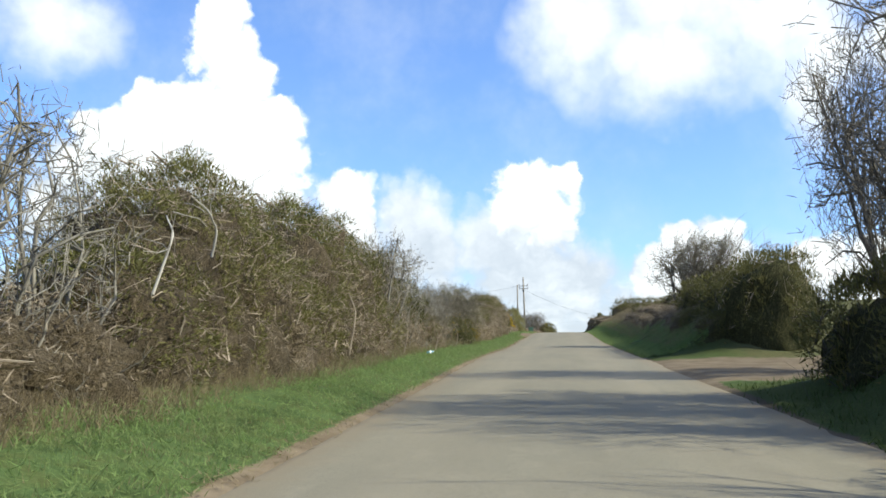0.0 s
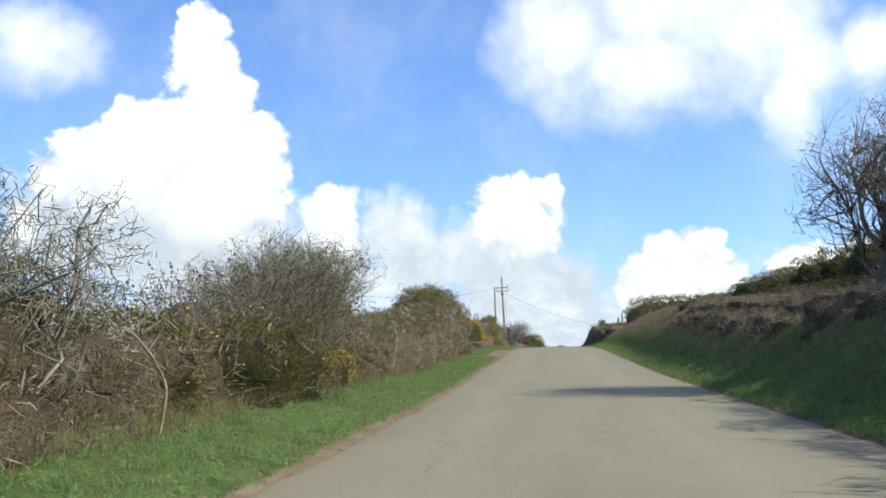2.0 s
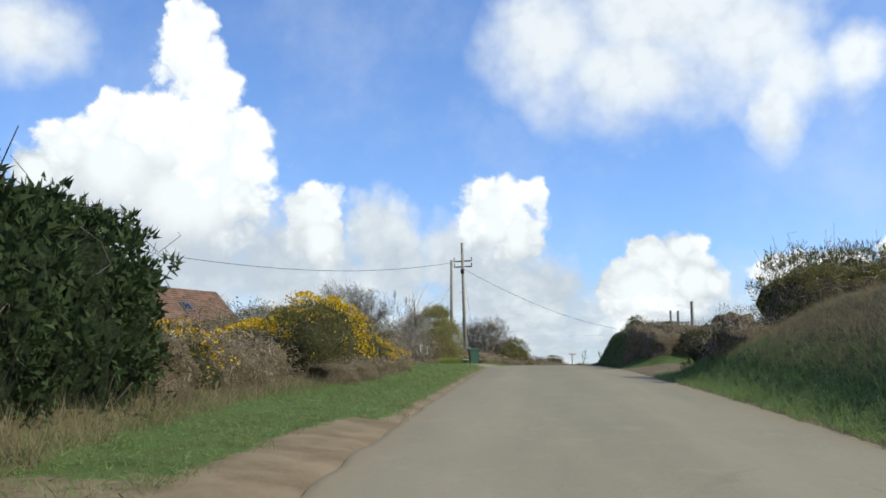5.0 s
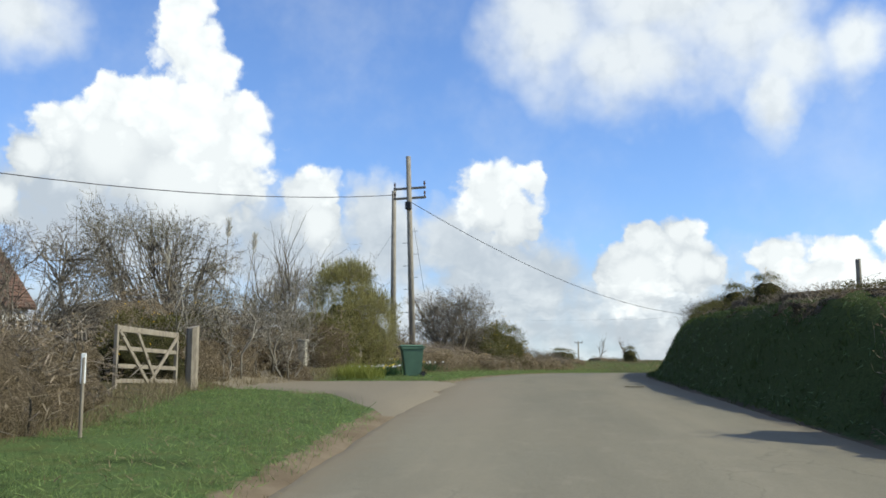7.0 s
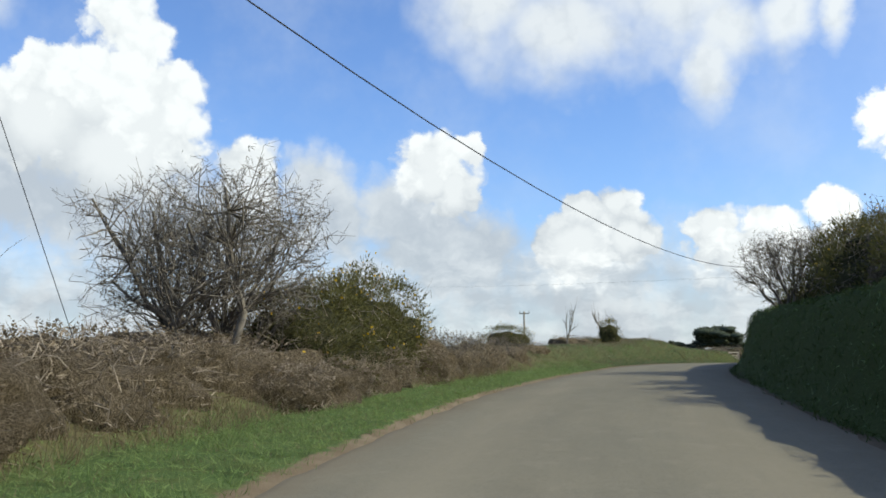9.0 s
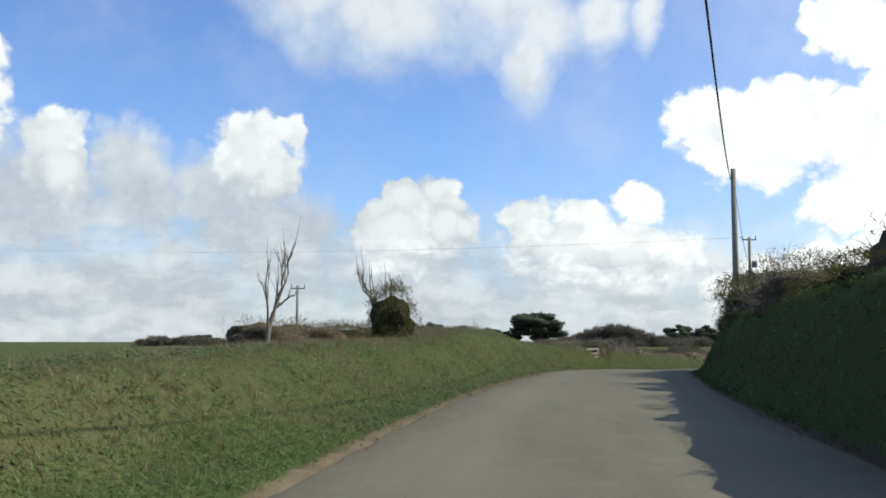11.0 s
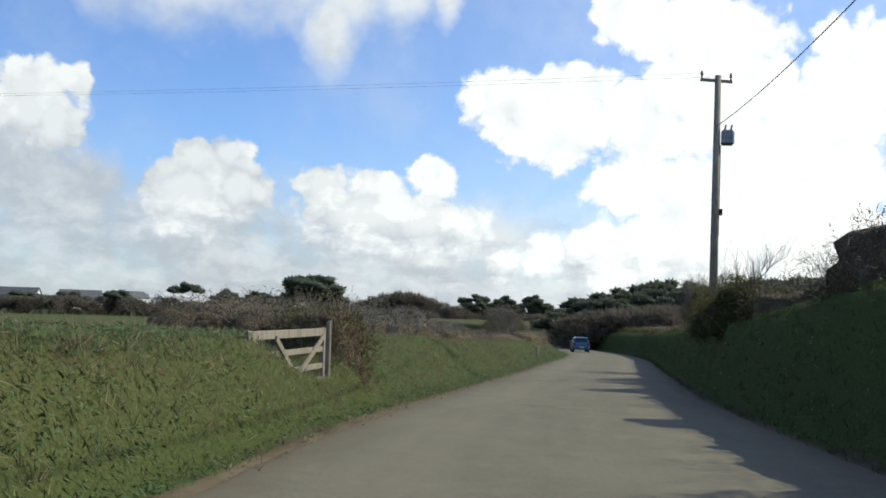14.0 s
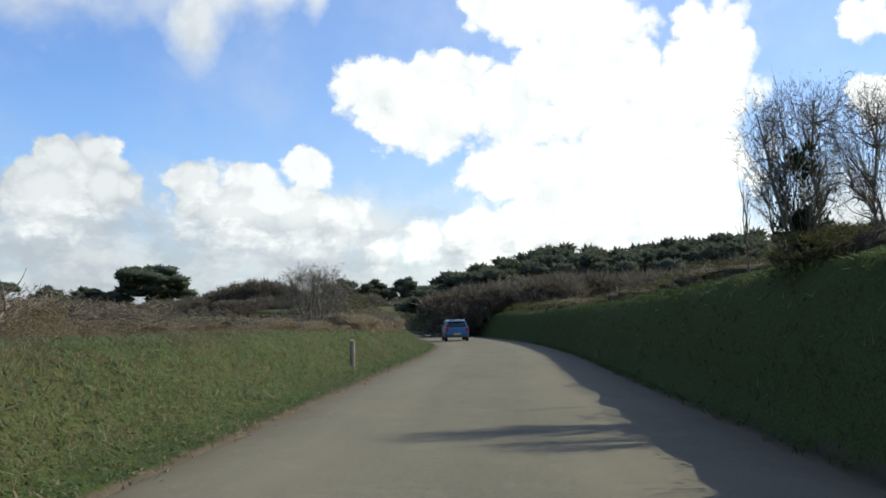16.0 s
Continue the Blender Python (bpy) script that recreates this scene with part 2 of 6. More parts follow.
def barky(name, a, b, scale=9.0):
    m, n = material(name)
    pos = n.put("ShaderNodeTexCoord").outputs["Object"]
    isl = n.put("ShaderNodeNewGeometry").outputs["Random Per Island"]
    f = n.noise(n.vec("MULTIPLY", pos, (1, 1, 0.25)), scale, 5.0)
    col = n.mix(n.math("MULTIPLY", n.math("ADD", isl, n.step(f, 0.35, 0.65)), 0.5), a, b)
    finish(n, col, 0.9, f, 0.35)
    return m


def asphalt_material():
    m, n = material("worn_asphalt")
    pos = n.put("ShaderNodeTexCoord").outputs["Object"]
    across = n.put("ShaderNodeAttribute")
    across.attribute_name = "across"
    ac = across.outputs["Fac"]
    run = n.put("ShaderNodeAttribute")
    run.attribute_name = "run"
    lane = n.put("ShaderNodeCombineXYZ", ins={0: n.math("MULTIPLY", ac, 3.0), 1: n.math("MULTIPLY", run.outputs["Fac"], 0.10)}).outputs[0]
    fine = n.noise(pos, 95.0, 3.0, 0.7)
    grit = n.noise(pos, 22.0, 4.0, 0.65)
    blot = n.noise(n.vec("MULTIPLY", pos, (1, 0.35, 1)), 0.55, 5.0, 0.6)
    col = n.mix(n.step(fine, 0.3, 0.7), (0.118, 0.107, 0.076), (0.236, 0.215, 0.155))
    streak = n.noise(lane, 1.6, 6.0, 0.62)
    col = n.mix(n.step(streak, 0.36, 0.66, 0.0, 0.40), col, (0.125, 0.112, 0.080))
    col = n.mix(n.step(blot, 0.36, 0.66, 0.0, 0.35), col, (0.232, 0.200, 0.136))
    tar = n.noise(pos, 0.9, 4.0, 0.6)
    col = n.mix(n.step(tar, 0.60, 0.72, 0.0, 0.15), col, (0.085, 0.080, 0.062))
    col = n.mix(n.step(grit, 0.50, 0.72, 0.0, 0.45), col, (0.078, 0.072, 0.054))
    worn = n.noise(n.vec("MULTIPLY", lane, (1.0, 6.0, 1.0)), 2.2, 5.0, 0.65)
    col = n.mix(n.step(worn, 0.52, 0.70, 0.0, 0.30), col, (0.265, 0.236, 0.172))
    # two paler wheel tracks and a darker crown
    wheel = n.math("ADD", n.step(n.math("ABSOLUTE", n.math("SUBTRACT", ac, -0.55)), 0.24, 0.04), n.step(n.math("ABSOLUTE", n.math("SUBTRACT", ac, 0.45)), 0.26, 0.04))
    col = n.mix(n.math("MULTIPLY", n.math("MULTIPLY", wheel, n.step(streak, 0.3, 0.6, 1.0, 0.5)), 0.5), col, (0.240, 0.208, 0.146))
    # falling brightness along the lane put into the asphalt colour: paler, then darker
    far_on = n.step(run.outputs["Fac"], 80.0, 215.0)
    col = n.mix(n.math("SUBTRACT", 0.26, n.math("MULTIPLY", far_on, 0.26)), col, (0.330, 0.292, 0.215))
    col = n.mix(n.math("MULTIPLY", far_on, 0.22), col, (0.105, 0.096, 0.074))
    # tan dust where the drive opens
    run_at = run.outputs["Fac"]
    mouth = n.math("MULTIPLY", n.math("MULTIPLY", n.step(run_at, 131.0, 138.0), n.step(run_at, 153.0, 147.0)), n.step(n.math("ADD", ac, n.math("MULTIPLY", n.noise(pos, 0.8, 4.0), 0.5)), 0.15, -0.6))
    col = n.mix(n.math("MULTIPLY", mouth, 0.9), col, (0.215, 0.182, 0.130))
    # soil washed on to the edges
    edge = n.math("MULTIPLY", n.step(n.math("ADD", n.math("ABSOLUTE", ac), n.math("MULTIPLY", n.noise(pos, 2.2, 5.0), 0.26)), 0.90, 1.14), 0.75)
    col = n.mix(edge, col, n.mix(far_on, (0.220, 0.176, 0.116), (0.125, 0.104, 0.072)))
    # long cracks along an old joint, and small pits
    vor = n.put("ShaderNodeTexVoronoi", ins={"Scale": 0.5, "Vector": n.vec("ADD", n.vec("MULTIPLY", pos, (1, 0.22, 1)), n.vec("MULTIPLY", n.noise(pos, 1.5, 4.0, out=1), (0.8, 0.8, 0)))})
    vor.feature = "DISTANCE_TO_EDGE"
    crack = n.math("MULTIPLY", n.step(vor.outputs[0], 0.008, 0.0), n.step(n.noise(pos, 0.13, 2.0), 0.52, 0.62))
    col = n.mix(n.math("MULTIPLY", crack, 0.3), col, (0.05, 0.045, 0.04))
    finish(n, col, 0.88, n.math("ADD", fine, grit), 0.35, spec=0.08, distance=0.006)
    return m


def ground_material():
    m, n = material("verge_earth_and_grass")
    pos = n.put("ShaderNodeTexCoord").outputs["Object"]
    soil = n.put("ShaderNodeAttribute")
    soil.attribute_name = "soil"
    # where the right bank's shade is put into the ground colour
    shade_tone = n.put("ShaderNodeAttribute")
    shade_tone.attribute_name = "shade_tone"
    dry = n.put("ShaderNodeAttribute")
    dry.attribute_name = "dry"
    fine = n.noise(pos, 30.0, 5.0, 0.7)
    mid = n.noise(pos, 3.0, 5.0, 0.6)
    big = n.noise(pos, 0.35, 4.0)
    grass = n.mix(n.step(fine, 0.3, 0.7), (0.040, 0.068, 0.022), (0.112, 0.158, 0.056))
    grass = n.mix(n.step(mid, 0.40, 0.70, 0.0, 0.6), grass, (0.085, 0.085, 0.030))
    clump = n.noise(pos, 1.3, 4.0, 0.65)
    grass = n.mix(n.step(clump, 0.50, 0.68, 0.0, 0.65), grass, (0.028, 0.042, 0.015))
    # darker green that stands for grass in the bank's shade
    shade_green = n.mix(n.step(fine, 0.3, 0.7), (0.026, 0.036, 0.011), (0.074, 0.090, 0.030))
    grass = n.mix(shade_tone.outputs["Fac"], grass, shade_green)
    straw = n.mix(n.step(fine, 0.3, 0.7), (0.056, 0.050, 0.025), (0.140, 0.115, 0.060))
    col = n.mix(n.math("MULTIPLY", dry.outputs["Fac"], n.step(big, 0.2, 0.6, 0.6, 1.0)), grass, straw)
    earth = n.mix(n.step(n.noise(pos, 1.4, 3.0), 0.3, 0.7), (0.130, 0.098, 0.062), (0.205, 0.160, 0.106))
    earth = n.mix(n.step(fine, 0.45, 0.75, 0.0, 0.5), earth, (0.24, 0.19, 0.135))
    # edge earth darkened too, as shade put into its colour
    earth = n.mix(n.math("MULTIPLY", shade_tone.outputs["Fac"], 0.85, clamp=True), earth, (0.045, 0.038, 0.026))
    mask = n.step(n.math("ADD", soil.outputs["Fac"], n.math("MULTIPLY", n.math("SUBTRACT", mid, 0.5), 0.9)), 0.40, 0.62)
    finish(n, n.mix(mask, col, earth), 0.95, fine, 0.35, spec=0.03, distance=0.016)
    return m


M_ROAD, M_GROUND = asphalt_material(), ground_material()
M_GORSE = leafy("gorse_spines", (0.115, 0.110, 0.040), (0.215, 0.188, 0.078), (0.118, 0.125, 0.036))
M_GORSE_GREEN = leafy("green_gorse_spines", (0.085, 0.086, 0.028), (0.155, 0.138, 0.052), (0.100, 0.098, 0.032))
M_FLOWER = leafy("gorse_flowers", (0.62, 0.40, 0.02), (0.50, 0.30, 0.02), (0.70, 0.48, 0.04))
M_BRAMBLE = leafy("withered_bramble_leaves", (0.155, 0.116, 0.074), (0.260, 0.202, 0.138), (0.165, 0.132, 0.078))
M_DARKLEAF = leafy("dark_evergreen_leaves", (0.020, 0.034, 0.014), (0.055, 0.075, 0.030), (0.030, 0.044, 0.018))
M_REED = leafy("yellow_green_reed_leaves", (0.180, 0.215, 0.045), (0.300, 0.320, 0.080), (0.220, 0.230, 0.055), 0.5)
# haze of distance put into the needle colour, which is raised for it
M_PINE = leafy("hazed_pine_needles", (0.078, 0.094, 0.058), (0.160, 0.170, 0.108), (0.105, 0.116, 0.074), 0.35)
M_COPSE = leafy("wintry_copse_twigs", (0.120, 0.102, 0.078), (0.210, 0.180, 0.135), (0.125, 0.108, 0.076), 0.3)
M_TWIG = barky("dead_twigs", (0.150, 0.115, 0.078), (0.420, 0.345, 0.255))
M_BARK = barky("grey_thorn_bark", (0.080, 0.067, 0.050), (0.245, 0.212, 0.165))
M_DARKBARK = barky("dark_bark", (0.035, 0.029, 0.022), (0.105, 0.088, 0.066))
M_PALEBARK = barky("bleached_dead_wood", (0.26, 0.235, 0.19), (0.48, 0.44, 0.37))
M_LICHEN = barky("pale_lichened_bark", (0.120, 0.108, 0.082), (0.310, 0.280, 0.225))
M_OLIVEBARK = barky("olive_mossy_bark", (0.088, 0.078, 0.046), (0.235, 0.205, 0.135))


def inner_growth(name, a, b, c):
    """The solid filling of a bush: leaf and twig specks, gap shade painted in."""
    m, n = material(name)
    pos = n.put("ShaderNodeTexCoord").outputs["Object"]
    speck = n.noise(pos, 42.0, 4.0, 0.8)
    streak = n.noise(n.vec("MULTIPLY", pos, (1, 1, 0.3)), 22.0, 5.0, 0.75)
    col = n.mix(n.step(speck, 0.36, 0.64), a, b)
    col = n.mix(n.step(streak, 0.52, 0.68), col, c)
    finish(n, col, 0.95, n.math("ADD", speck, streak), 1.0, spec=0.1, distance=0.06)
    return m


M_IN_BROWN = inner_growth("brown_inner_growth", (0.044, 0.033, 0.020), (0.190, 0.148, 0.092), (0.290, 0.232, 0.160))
# darker copy of the brown, with more gap shade in its colour
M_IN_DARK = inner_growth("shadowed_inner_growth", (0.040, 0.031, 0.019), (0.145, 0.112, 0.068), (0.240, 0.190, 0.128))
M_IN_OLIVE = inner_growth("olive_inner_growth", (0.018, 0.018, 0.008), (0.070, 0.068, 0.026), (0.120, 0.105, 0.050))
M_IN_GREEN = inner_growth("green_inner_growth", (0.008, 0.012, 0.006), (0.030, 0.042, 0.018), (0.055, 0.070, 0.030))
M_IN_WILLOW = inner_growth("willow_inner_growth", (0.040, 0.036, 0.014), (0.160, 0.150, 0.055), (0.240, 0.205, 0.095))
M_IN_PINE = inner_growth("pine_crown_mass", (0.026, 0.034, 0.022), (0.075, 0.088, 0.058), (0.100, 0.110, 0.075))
M_GRASS = leafy("grass_blades", (0.118, 0.190, 0.058), (0.232, 0.315, 0.112), (0.185, 0.210, 0.088), 0.5)
M_BANKGRASS = leafy("long_bank_grass", (0.074, 0.122, 0.056), (0.150, 0.208, 0.102), (0.115, 0.142, 0.080), 0.45)
# right bank's shade put into the leaf colour; left bank's dark weeds share it
M_SHADEHERB = leafy("shade_toned_herbage", (0.034, 0.060, 0.016), (0.100, 0.135, 0.042), (0.055, 0.072, 0.024), 0.30)
M_HERB = leafy("bank_herb_leaves", (0.095, 0.152, 0.062), (0.175, 0.242, 0.108), (0.130, 0.164, 0.078), 0.45)
M_STRAW = leafy("dry_grass_blades", (0.185, 0.148, 0.085), (0.310, 0.250, 0.155), (0.180, 0.148, 0.082), 0.35)
M_WOOD = barky("weathered_grey_wood", (0.150, 0.124, 0.090), (0.310, 0.268, 0.205), 14.0)
M_POLE = barky("creosoted_pole_wood", (0.160, 0.140, 0.110), (0.320, 0.285, 0.225), 12.0)
M_STEEL = plain("galvanised_steel", (0.22, 0.23, 0.24), 0.45, 0.8)
M_WIRE = plain("black_cable", (0.02, 0.02, 0.02), 0.6)
M_BIN = plain("green_plastic", (0.070, 0.135, 0.088), 0.5, vary=0.08, scale=2.5)
M_RUBBER = plain("black_rubber", (0.02, 0.02, 0.02), 0.8)
M_WHITE = plain("white_paint", (0.72, 0.72, 0.70), 0.6, vary=0.05)
M_YELLOW = plain("yellow_plate", (0.65, 0.50, 0.05), 0.5)
M_CAR = plain("blue_car_paint", (0.040, 0.120, 0.235), 0.28, 0.35, vary=0.03, spec=0.6)
M_DARKGLASS = plain("dark_car_glass", (0.012, 0.014, 0.017), 0.08, vary=0.0, spec=0.8)
M_LAMP = plain("red_lamp_lens", (0.35, 0.015, 0.012), 0.25, vary=0.03)
M_PLASTIC = plain("dark_plastic", (0.03, 0.03, 0.032), 0.6)
M_RUST = plain("worn_cast_iron", (0.085, 0.074, 0.060), 0.75, vary=0.2)
M_CERAMIC = plain("brown_porcelain", (0.10, 0.05, 0.03), 0.3)
M_ROOF = plain("brown_roof_tile", (0.150, 0.084, 0.056), 0.85, vary=0.2, scale=1.5)
M_RENDER = plain("white_render", (0.70, 0.68, 0.63), 0.9, vary=0.06, scale=1.0)
M_SLATE = plain("grey_slate", (0.12, 0.12, 0.125), 0.7, vary=0.15)
M_DAFF = leafy("daffodil_leaves", (0.035, 0.085, 0.035), (0.075, 0.130, 0.055), (0.050, 0.095, 0.040), 0.25)
M_WORN = plain("worn_road_paint", (0.185, 0.170, 0.132), 0.85, vary=0.3, scale=9.0)
M_BOTTLE = plain("blue_plastic", (0.10, 0.35, 0.65), 0.3, vary=0.05)
M_DRIVE = plain("tan_gravelly_tarmac", (0.215, 0.182, 0.130), 0.92, vary=0.10, scale=45.0, spec=0.06)
M_PLUME = leafy("pampas_plumes", (0.45, 0.41, 0.33), (0.62, 0.58, 0.48), (0.50, 0.46, 0.36), 0.4)
M_PILLAR = plain("cream_painted_stone", (0.36, 0.33, 0.26), 0.9, vary=0.12, scale=4.0)
M_CRACK = plain("dark_grit_in_a_crack", (0.085, 0.078, 0.064), 0.95, vary=0.2)
M_WILLOW = leafy("willow_leaves", (0.200, 0.190, 0.070), (0.350, 0.315, 0.140), (0.230, 0.215, 0.085), 0.5)

# ---------------- mesh helpers ----------------
rng = np.random.default_rng(7)


def solid(name, verts, faces, mat, smooth=False):
    """A mesh from an array of points and arrays of faces (each n x 3 or n x 4)."""
    v = np.asarray(verts, float)
    faces = [np.asarray(f, int) for f in (faces if isinstance(faces, list) else [faces]) if len(f)]
    me = bpy.data.meshes.new(name)
    me.vertices.add(len(v))
    me.vertices.foreach_set("co", v.ravel())
    idx = np.concatenate([f.ravel() for f in faces])
    tot = np.concatenate([np.full(len(f), f.shape[1]) for f in faces])
    me.loops.add(len(idx))
    me.loops.foreach_set("vertex_index", idx)
    me.polygons.add(len(tot))
    me.polygons.foreach_set("loop_start", np.r_[0, np.cumsum(tot)[:-1]])
    me.update(calc_edges=True)
    me.validate()
    if smooth:
        me.polygons.foreach_set("use_smooth", np.ones(len(me.polygons), bool))
    me.materials.append(mat)
    return me


def part(name, me, parent, label=""):
    ob = new(name, me)
    ob.parent = parent
    if label:
        tagged(ob, label)
    return ob


def bpart(name, bm, mat, parent, label="", smooth=False):
    me = bpy.data.meshes.new(name)
    bm.to_mesh(me)
    bm.free()
    if smooth:
        me.polygons.foreach_set("use_smooth", np.ones(len(me.polygons), bool))
    me.materials.append(mat)
    return part(name, me, parent, label)


def thing(name, m, label, category, group="", kind=""):
    ob = new(name)
    ob.matrix_world = m
    ob.empty_display_size = 0.2
    return tagged(ob, label, category, group, kind)


def box(bm, cx, cy, cz, sx, sy, sz, m=None, bevel=0.0):
    r = bmesh.ops.create_cube(bm, size=1.0)
    vs = r["verts"]
    bmesh.ops.scale(bm, vec=(sx, sy, sz), verts=vs)
    bmesh.ops.translate(bm, vec=(cx, cy, cz), verts=vs)
    if bevel:
        es = list({e for v in vs for e in v.link_edges})
        vs = list({v for f in bmesh.ops.bevel(bm, geom=es, offset=bevel, segments=1, affect="EDGES")["faces"] for v in f.verts})
    if m is not None:
        bmesh.ops.transform(bm, matrix=m, verts=vs)


def rod(bm, a, b, r1, r2=None, sides=10):
    a, b = Vector(a), Vector(b)
    d = b - a
    r = bmesh.ops.create_cone(bm, cap_ends=True, segments=sides, radius1=r1, radius2=r1 if r2 is None else r2, depth=d.length)
    bmesh.ops.transform(bm, matrix=Matrix.Translation((a + b) / 2) @ d.to_track_quat("Z", "Y").to_matrix().to_4x4(), verts=r["verts"])


def unit(v):
    return v / np.maximum(np.linalg.norm(v, axis=-1, keepdims=True), 1e-9)


def tubes(paths, radii, sides=3):
    """Many tapered tubes at once: paths (m, k, 3), radii (m, k)."""
    m, k, _ = paths.shape
    tan = unit(np.gradient(paths, axis=1))
    ref = np.where(np.abs(tan[..., 2:]) > 0.8, np.array([1.0, 0, 0]), np.array([0, 0, 1.0]))
    n1 = unit(np.cross(tan, ref))
    n2 = np.cross(tan, n1)
    ang = np.arange(sides) * 2 * np.pi / sides
    ring = n1[:, :, None] * np.cos(ang)[:, None] + n2[:, :, None] * np.sin(ang)[:, None]
    v = (paths[:, :, None] + ring * radii[:, :, None, None]).reshape(-1, 3)
    base = (np.arange(m) * k * sides)[:, None, None]
    i = np.arange(k - 1)[None, :, None] * sides
    j = np.arange(sides)[None, None, :]
    j2 = (np.arange(sides)[None, None, :] + 1) % sides
    f = np.stack([base + i + j, base + i + j2, base + i + sides + j2, base + i + sides + j], -1).reshape(-1, 4)
    return v, f


def blades(at, way, side, length, width, fold=0.25):
    """Small folded leaves: root, two sides, tip."""
    up = np.cross(way, side)
    mid = at + way * (length * 0.45)[:, None]
    off = side * (width * 0.5)[:, None]
    lift = up * (width * fold)[:, None]
    v = np.stack([at, mid + off + lift, at + way * length[:, None], mid - off + lift], 1).reshape(-1, 3)
    b = (np.arange(len(at)) * 4)[:, None]
    return v, np.concatenate([b + np.array([[0, 1, 2]]), b + np.array([[0, 2, 3]])])


def random_ways(m):
    return unit(rng.normal(size=(m, 3)))


def lumpy(points, scale, seed):
    """Smooth noise at points, about -1 to 1."""
    return np.array([noise.noise(Vector(p) * scale + Vector((seed, seed * 2, 0))) for p in points])


def join(parts):
    v, f, base = [], [], 0
    for a, b in parts:
        v.append(a)
        f.append(b + base)
        base += len(a)
    out = {}
    for b in f:
        out.setdefault(b.shape[1], []).append(b)
    return np.concatenate(v), [np.concatenate(b) for b in out.values()]


# ---------------- the road's line ----------------
STEP = 15.0
ROAD = [(0.1, -40, -2.43), (0.07, -25, -1.53), (0.03, -10, -0.63), (0, 5, 0.27), (-0.04, 20, 1.17), (0.01, 35, 2.15), (0.2, 50, 3.05),
        (0.37, 65, 4.03), (0.49, 80, 5.2), (0.82, 94.99, 6.29), (1.15, 109.99, 7.25), (1.47, 124.99, 8.08), (2.05, 139.97, 8.81),
        (3.22, 154.93, 9.37), (5.47, 169.75, 9.69), (8.79, 184.38, 9.91), (13.01, 198.77, 10.03), (17.91, 212.95, 10.01), (23.6, 226.82, 9.88),
        (30.5, 240.13, 9.57), (38.35, 252.92, 9.13), (46.47, 265.52, 8.77), (54.61, 278.12, 8.42), (62.76, 290.72, 8.06), (70.5, 303.5, 7.71),
        (77.6, 316.7, 7.38), (83.8, 330.3, 7.1), (89.0, 344.3, 6.9), (93.2, 358.7, 6.8), (96.4, 373.3, 6.75), (98.6, 388.1, 6.7)]
knots = np.array(ROAD)
S0 = -40.0
S1 = S0 + STEP * (len(ROAD) - 1)


def along(s):
    """A point of the road's middle line, by a smooth curve through the knots; straight on beyond its ends."""
    s = np.asarray(s, float)
    q = np.clip((s - S0) / STEP, 0, len(knots) - 1 - 1e-6)
    i = q.astype(int)
    f = (q - i)[..., None]
    p = [knots[np.clip(i + k, 0, len(knots) - 1)] for k in (-1, 0, 1, 2)]
    c = 0.5 * (2 * p[1] + (p[2] - p[0]) * f + (2 * p[0] - 5 * p[1] + 4 * p[2] - p[3]) * f ** 2 + (3 * p[1] - p[0] - 3 * p[2] + p[3]) * f ** 3)
    d0, d1 = unit(knots[1] - knots[0]) * (1, 1, 0.2), unit(knots[-1] - knots[-2]) * (1, 1, 0)
    c = np.where((s < S0)[..., None], knots[0] + d0 * (s - S0)[..., None], c)
    return np.where((s > S1)[..., None], knots[-1] + d1 * (s - S1)[..., None], c)


MID = unit(np.array([math.cos(radians(17)), -math.sin(radians(17)), 0]))


def place(s, u, h=0.0):
    """World points from metres along the road, metres to the right of its line, and height over it."""
    s, u, h = np.broadcast_arrays(np.asarray(s, float), np.asarray(u, float), np.asarray(h, float))
    c = along(s)
    t = unit((along(s + 1.0) - along(s - 1.0)) * (1, 1, 0))
    n = np.stack([t[..., 1], -t[..., 0], 0 * s], -1)
    near = np.clip(u, -40, 40)
    p = c + n * near[..., None] + MID * (u - near)[..., None]
    p[..., 2] = c[..., 2] + h
    return p


def heading(s):
    d = along(s + 1.0) - along(s - 1.0)
    return math.degrees(math.atan2(-d[0], d[1]))


def curve(s, table):
    a = np.array(table, float)
    return np.interp(s, a[:, 0], a[:, 1])


def edge_left(s):
    return curve(s, [(-40, -2.6), (30, -2.5), (44, -2.6), (55, -2.35), (62, -2.3), (72, -2.15), (79, -1.85), (86, -1.85), (120, -1.95), (133, -2.2), (143, -2.5), (150, -2.9), (160, -2.65),
                     (175, -2.7), (188, -2.35), (205, -2.2), (224, -2.15), (238, -2.6), (255, -3.15), (276, -3.1), (300, -3.3), (420, -3.2)])


def edge_right(s):
    return curve(s, [(-40, 3.5), (12, 3.4), (20, 3.6), (55, 3.8), (90, 3.75), (130, 3.8), (146, 3.3), (156, 3.05), (178, 3.2), (188, 2.9), (205, 3.1),
                     (222, 3.5), (246, 3.4), (262, 2.8), (290, 2.6), (420, 2.6)])


def soft_step(x, a, b):
    t = np.clip((x - a) / (b - a), 0, 1)
    return t * t * (3 - 2 * t)


def left_verge(s):
    return curve(s, [(-40, 1.8), (50, 1.8), (70, 2.0), (86, 2.1), (92, 2.6), (104, 3.2), (114, 2.5), (124, 2.9), (134, 3.9), (141, 5.4), (149, 3.6),
                     (157, 2.4), (175, 2.0), (186, 1.7), (198, 1.0), (212, 0.45), (250, 0.45), (300, 0.6)])


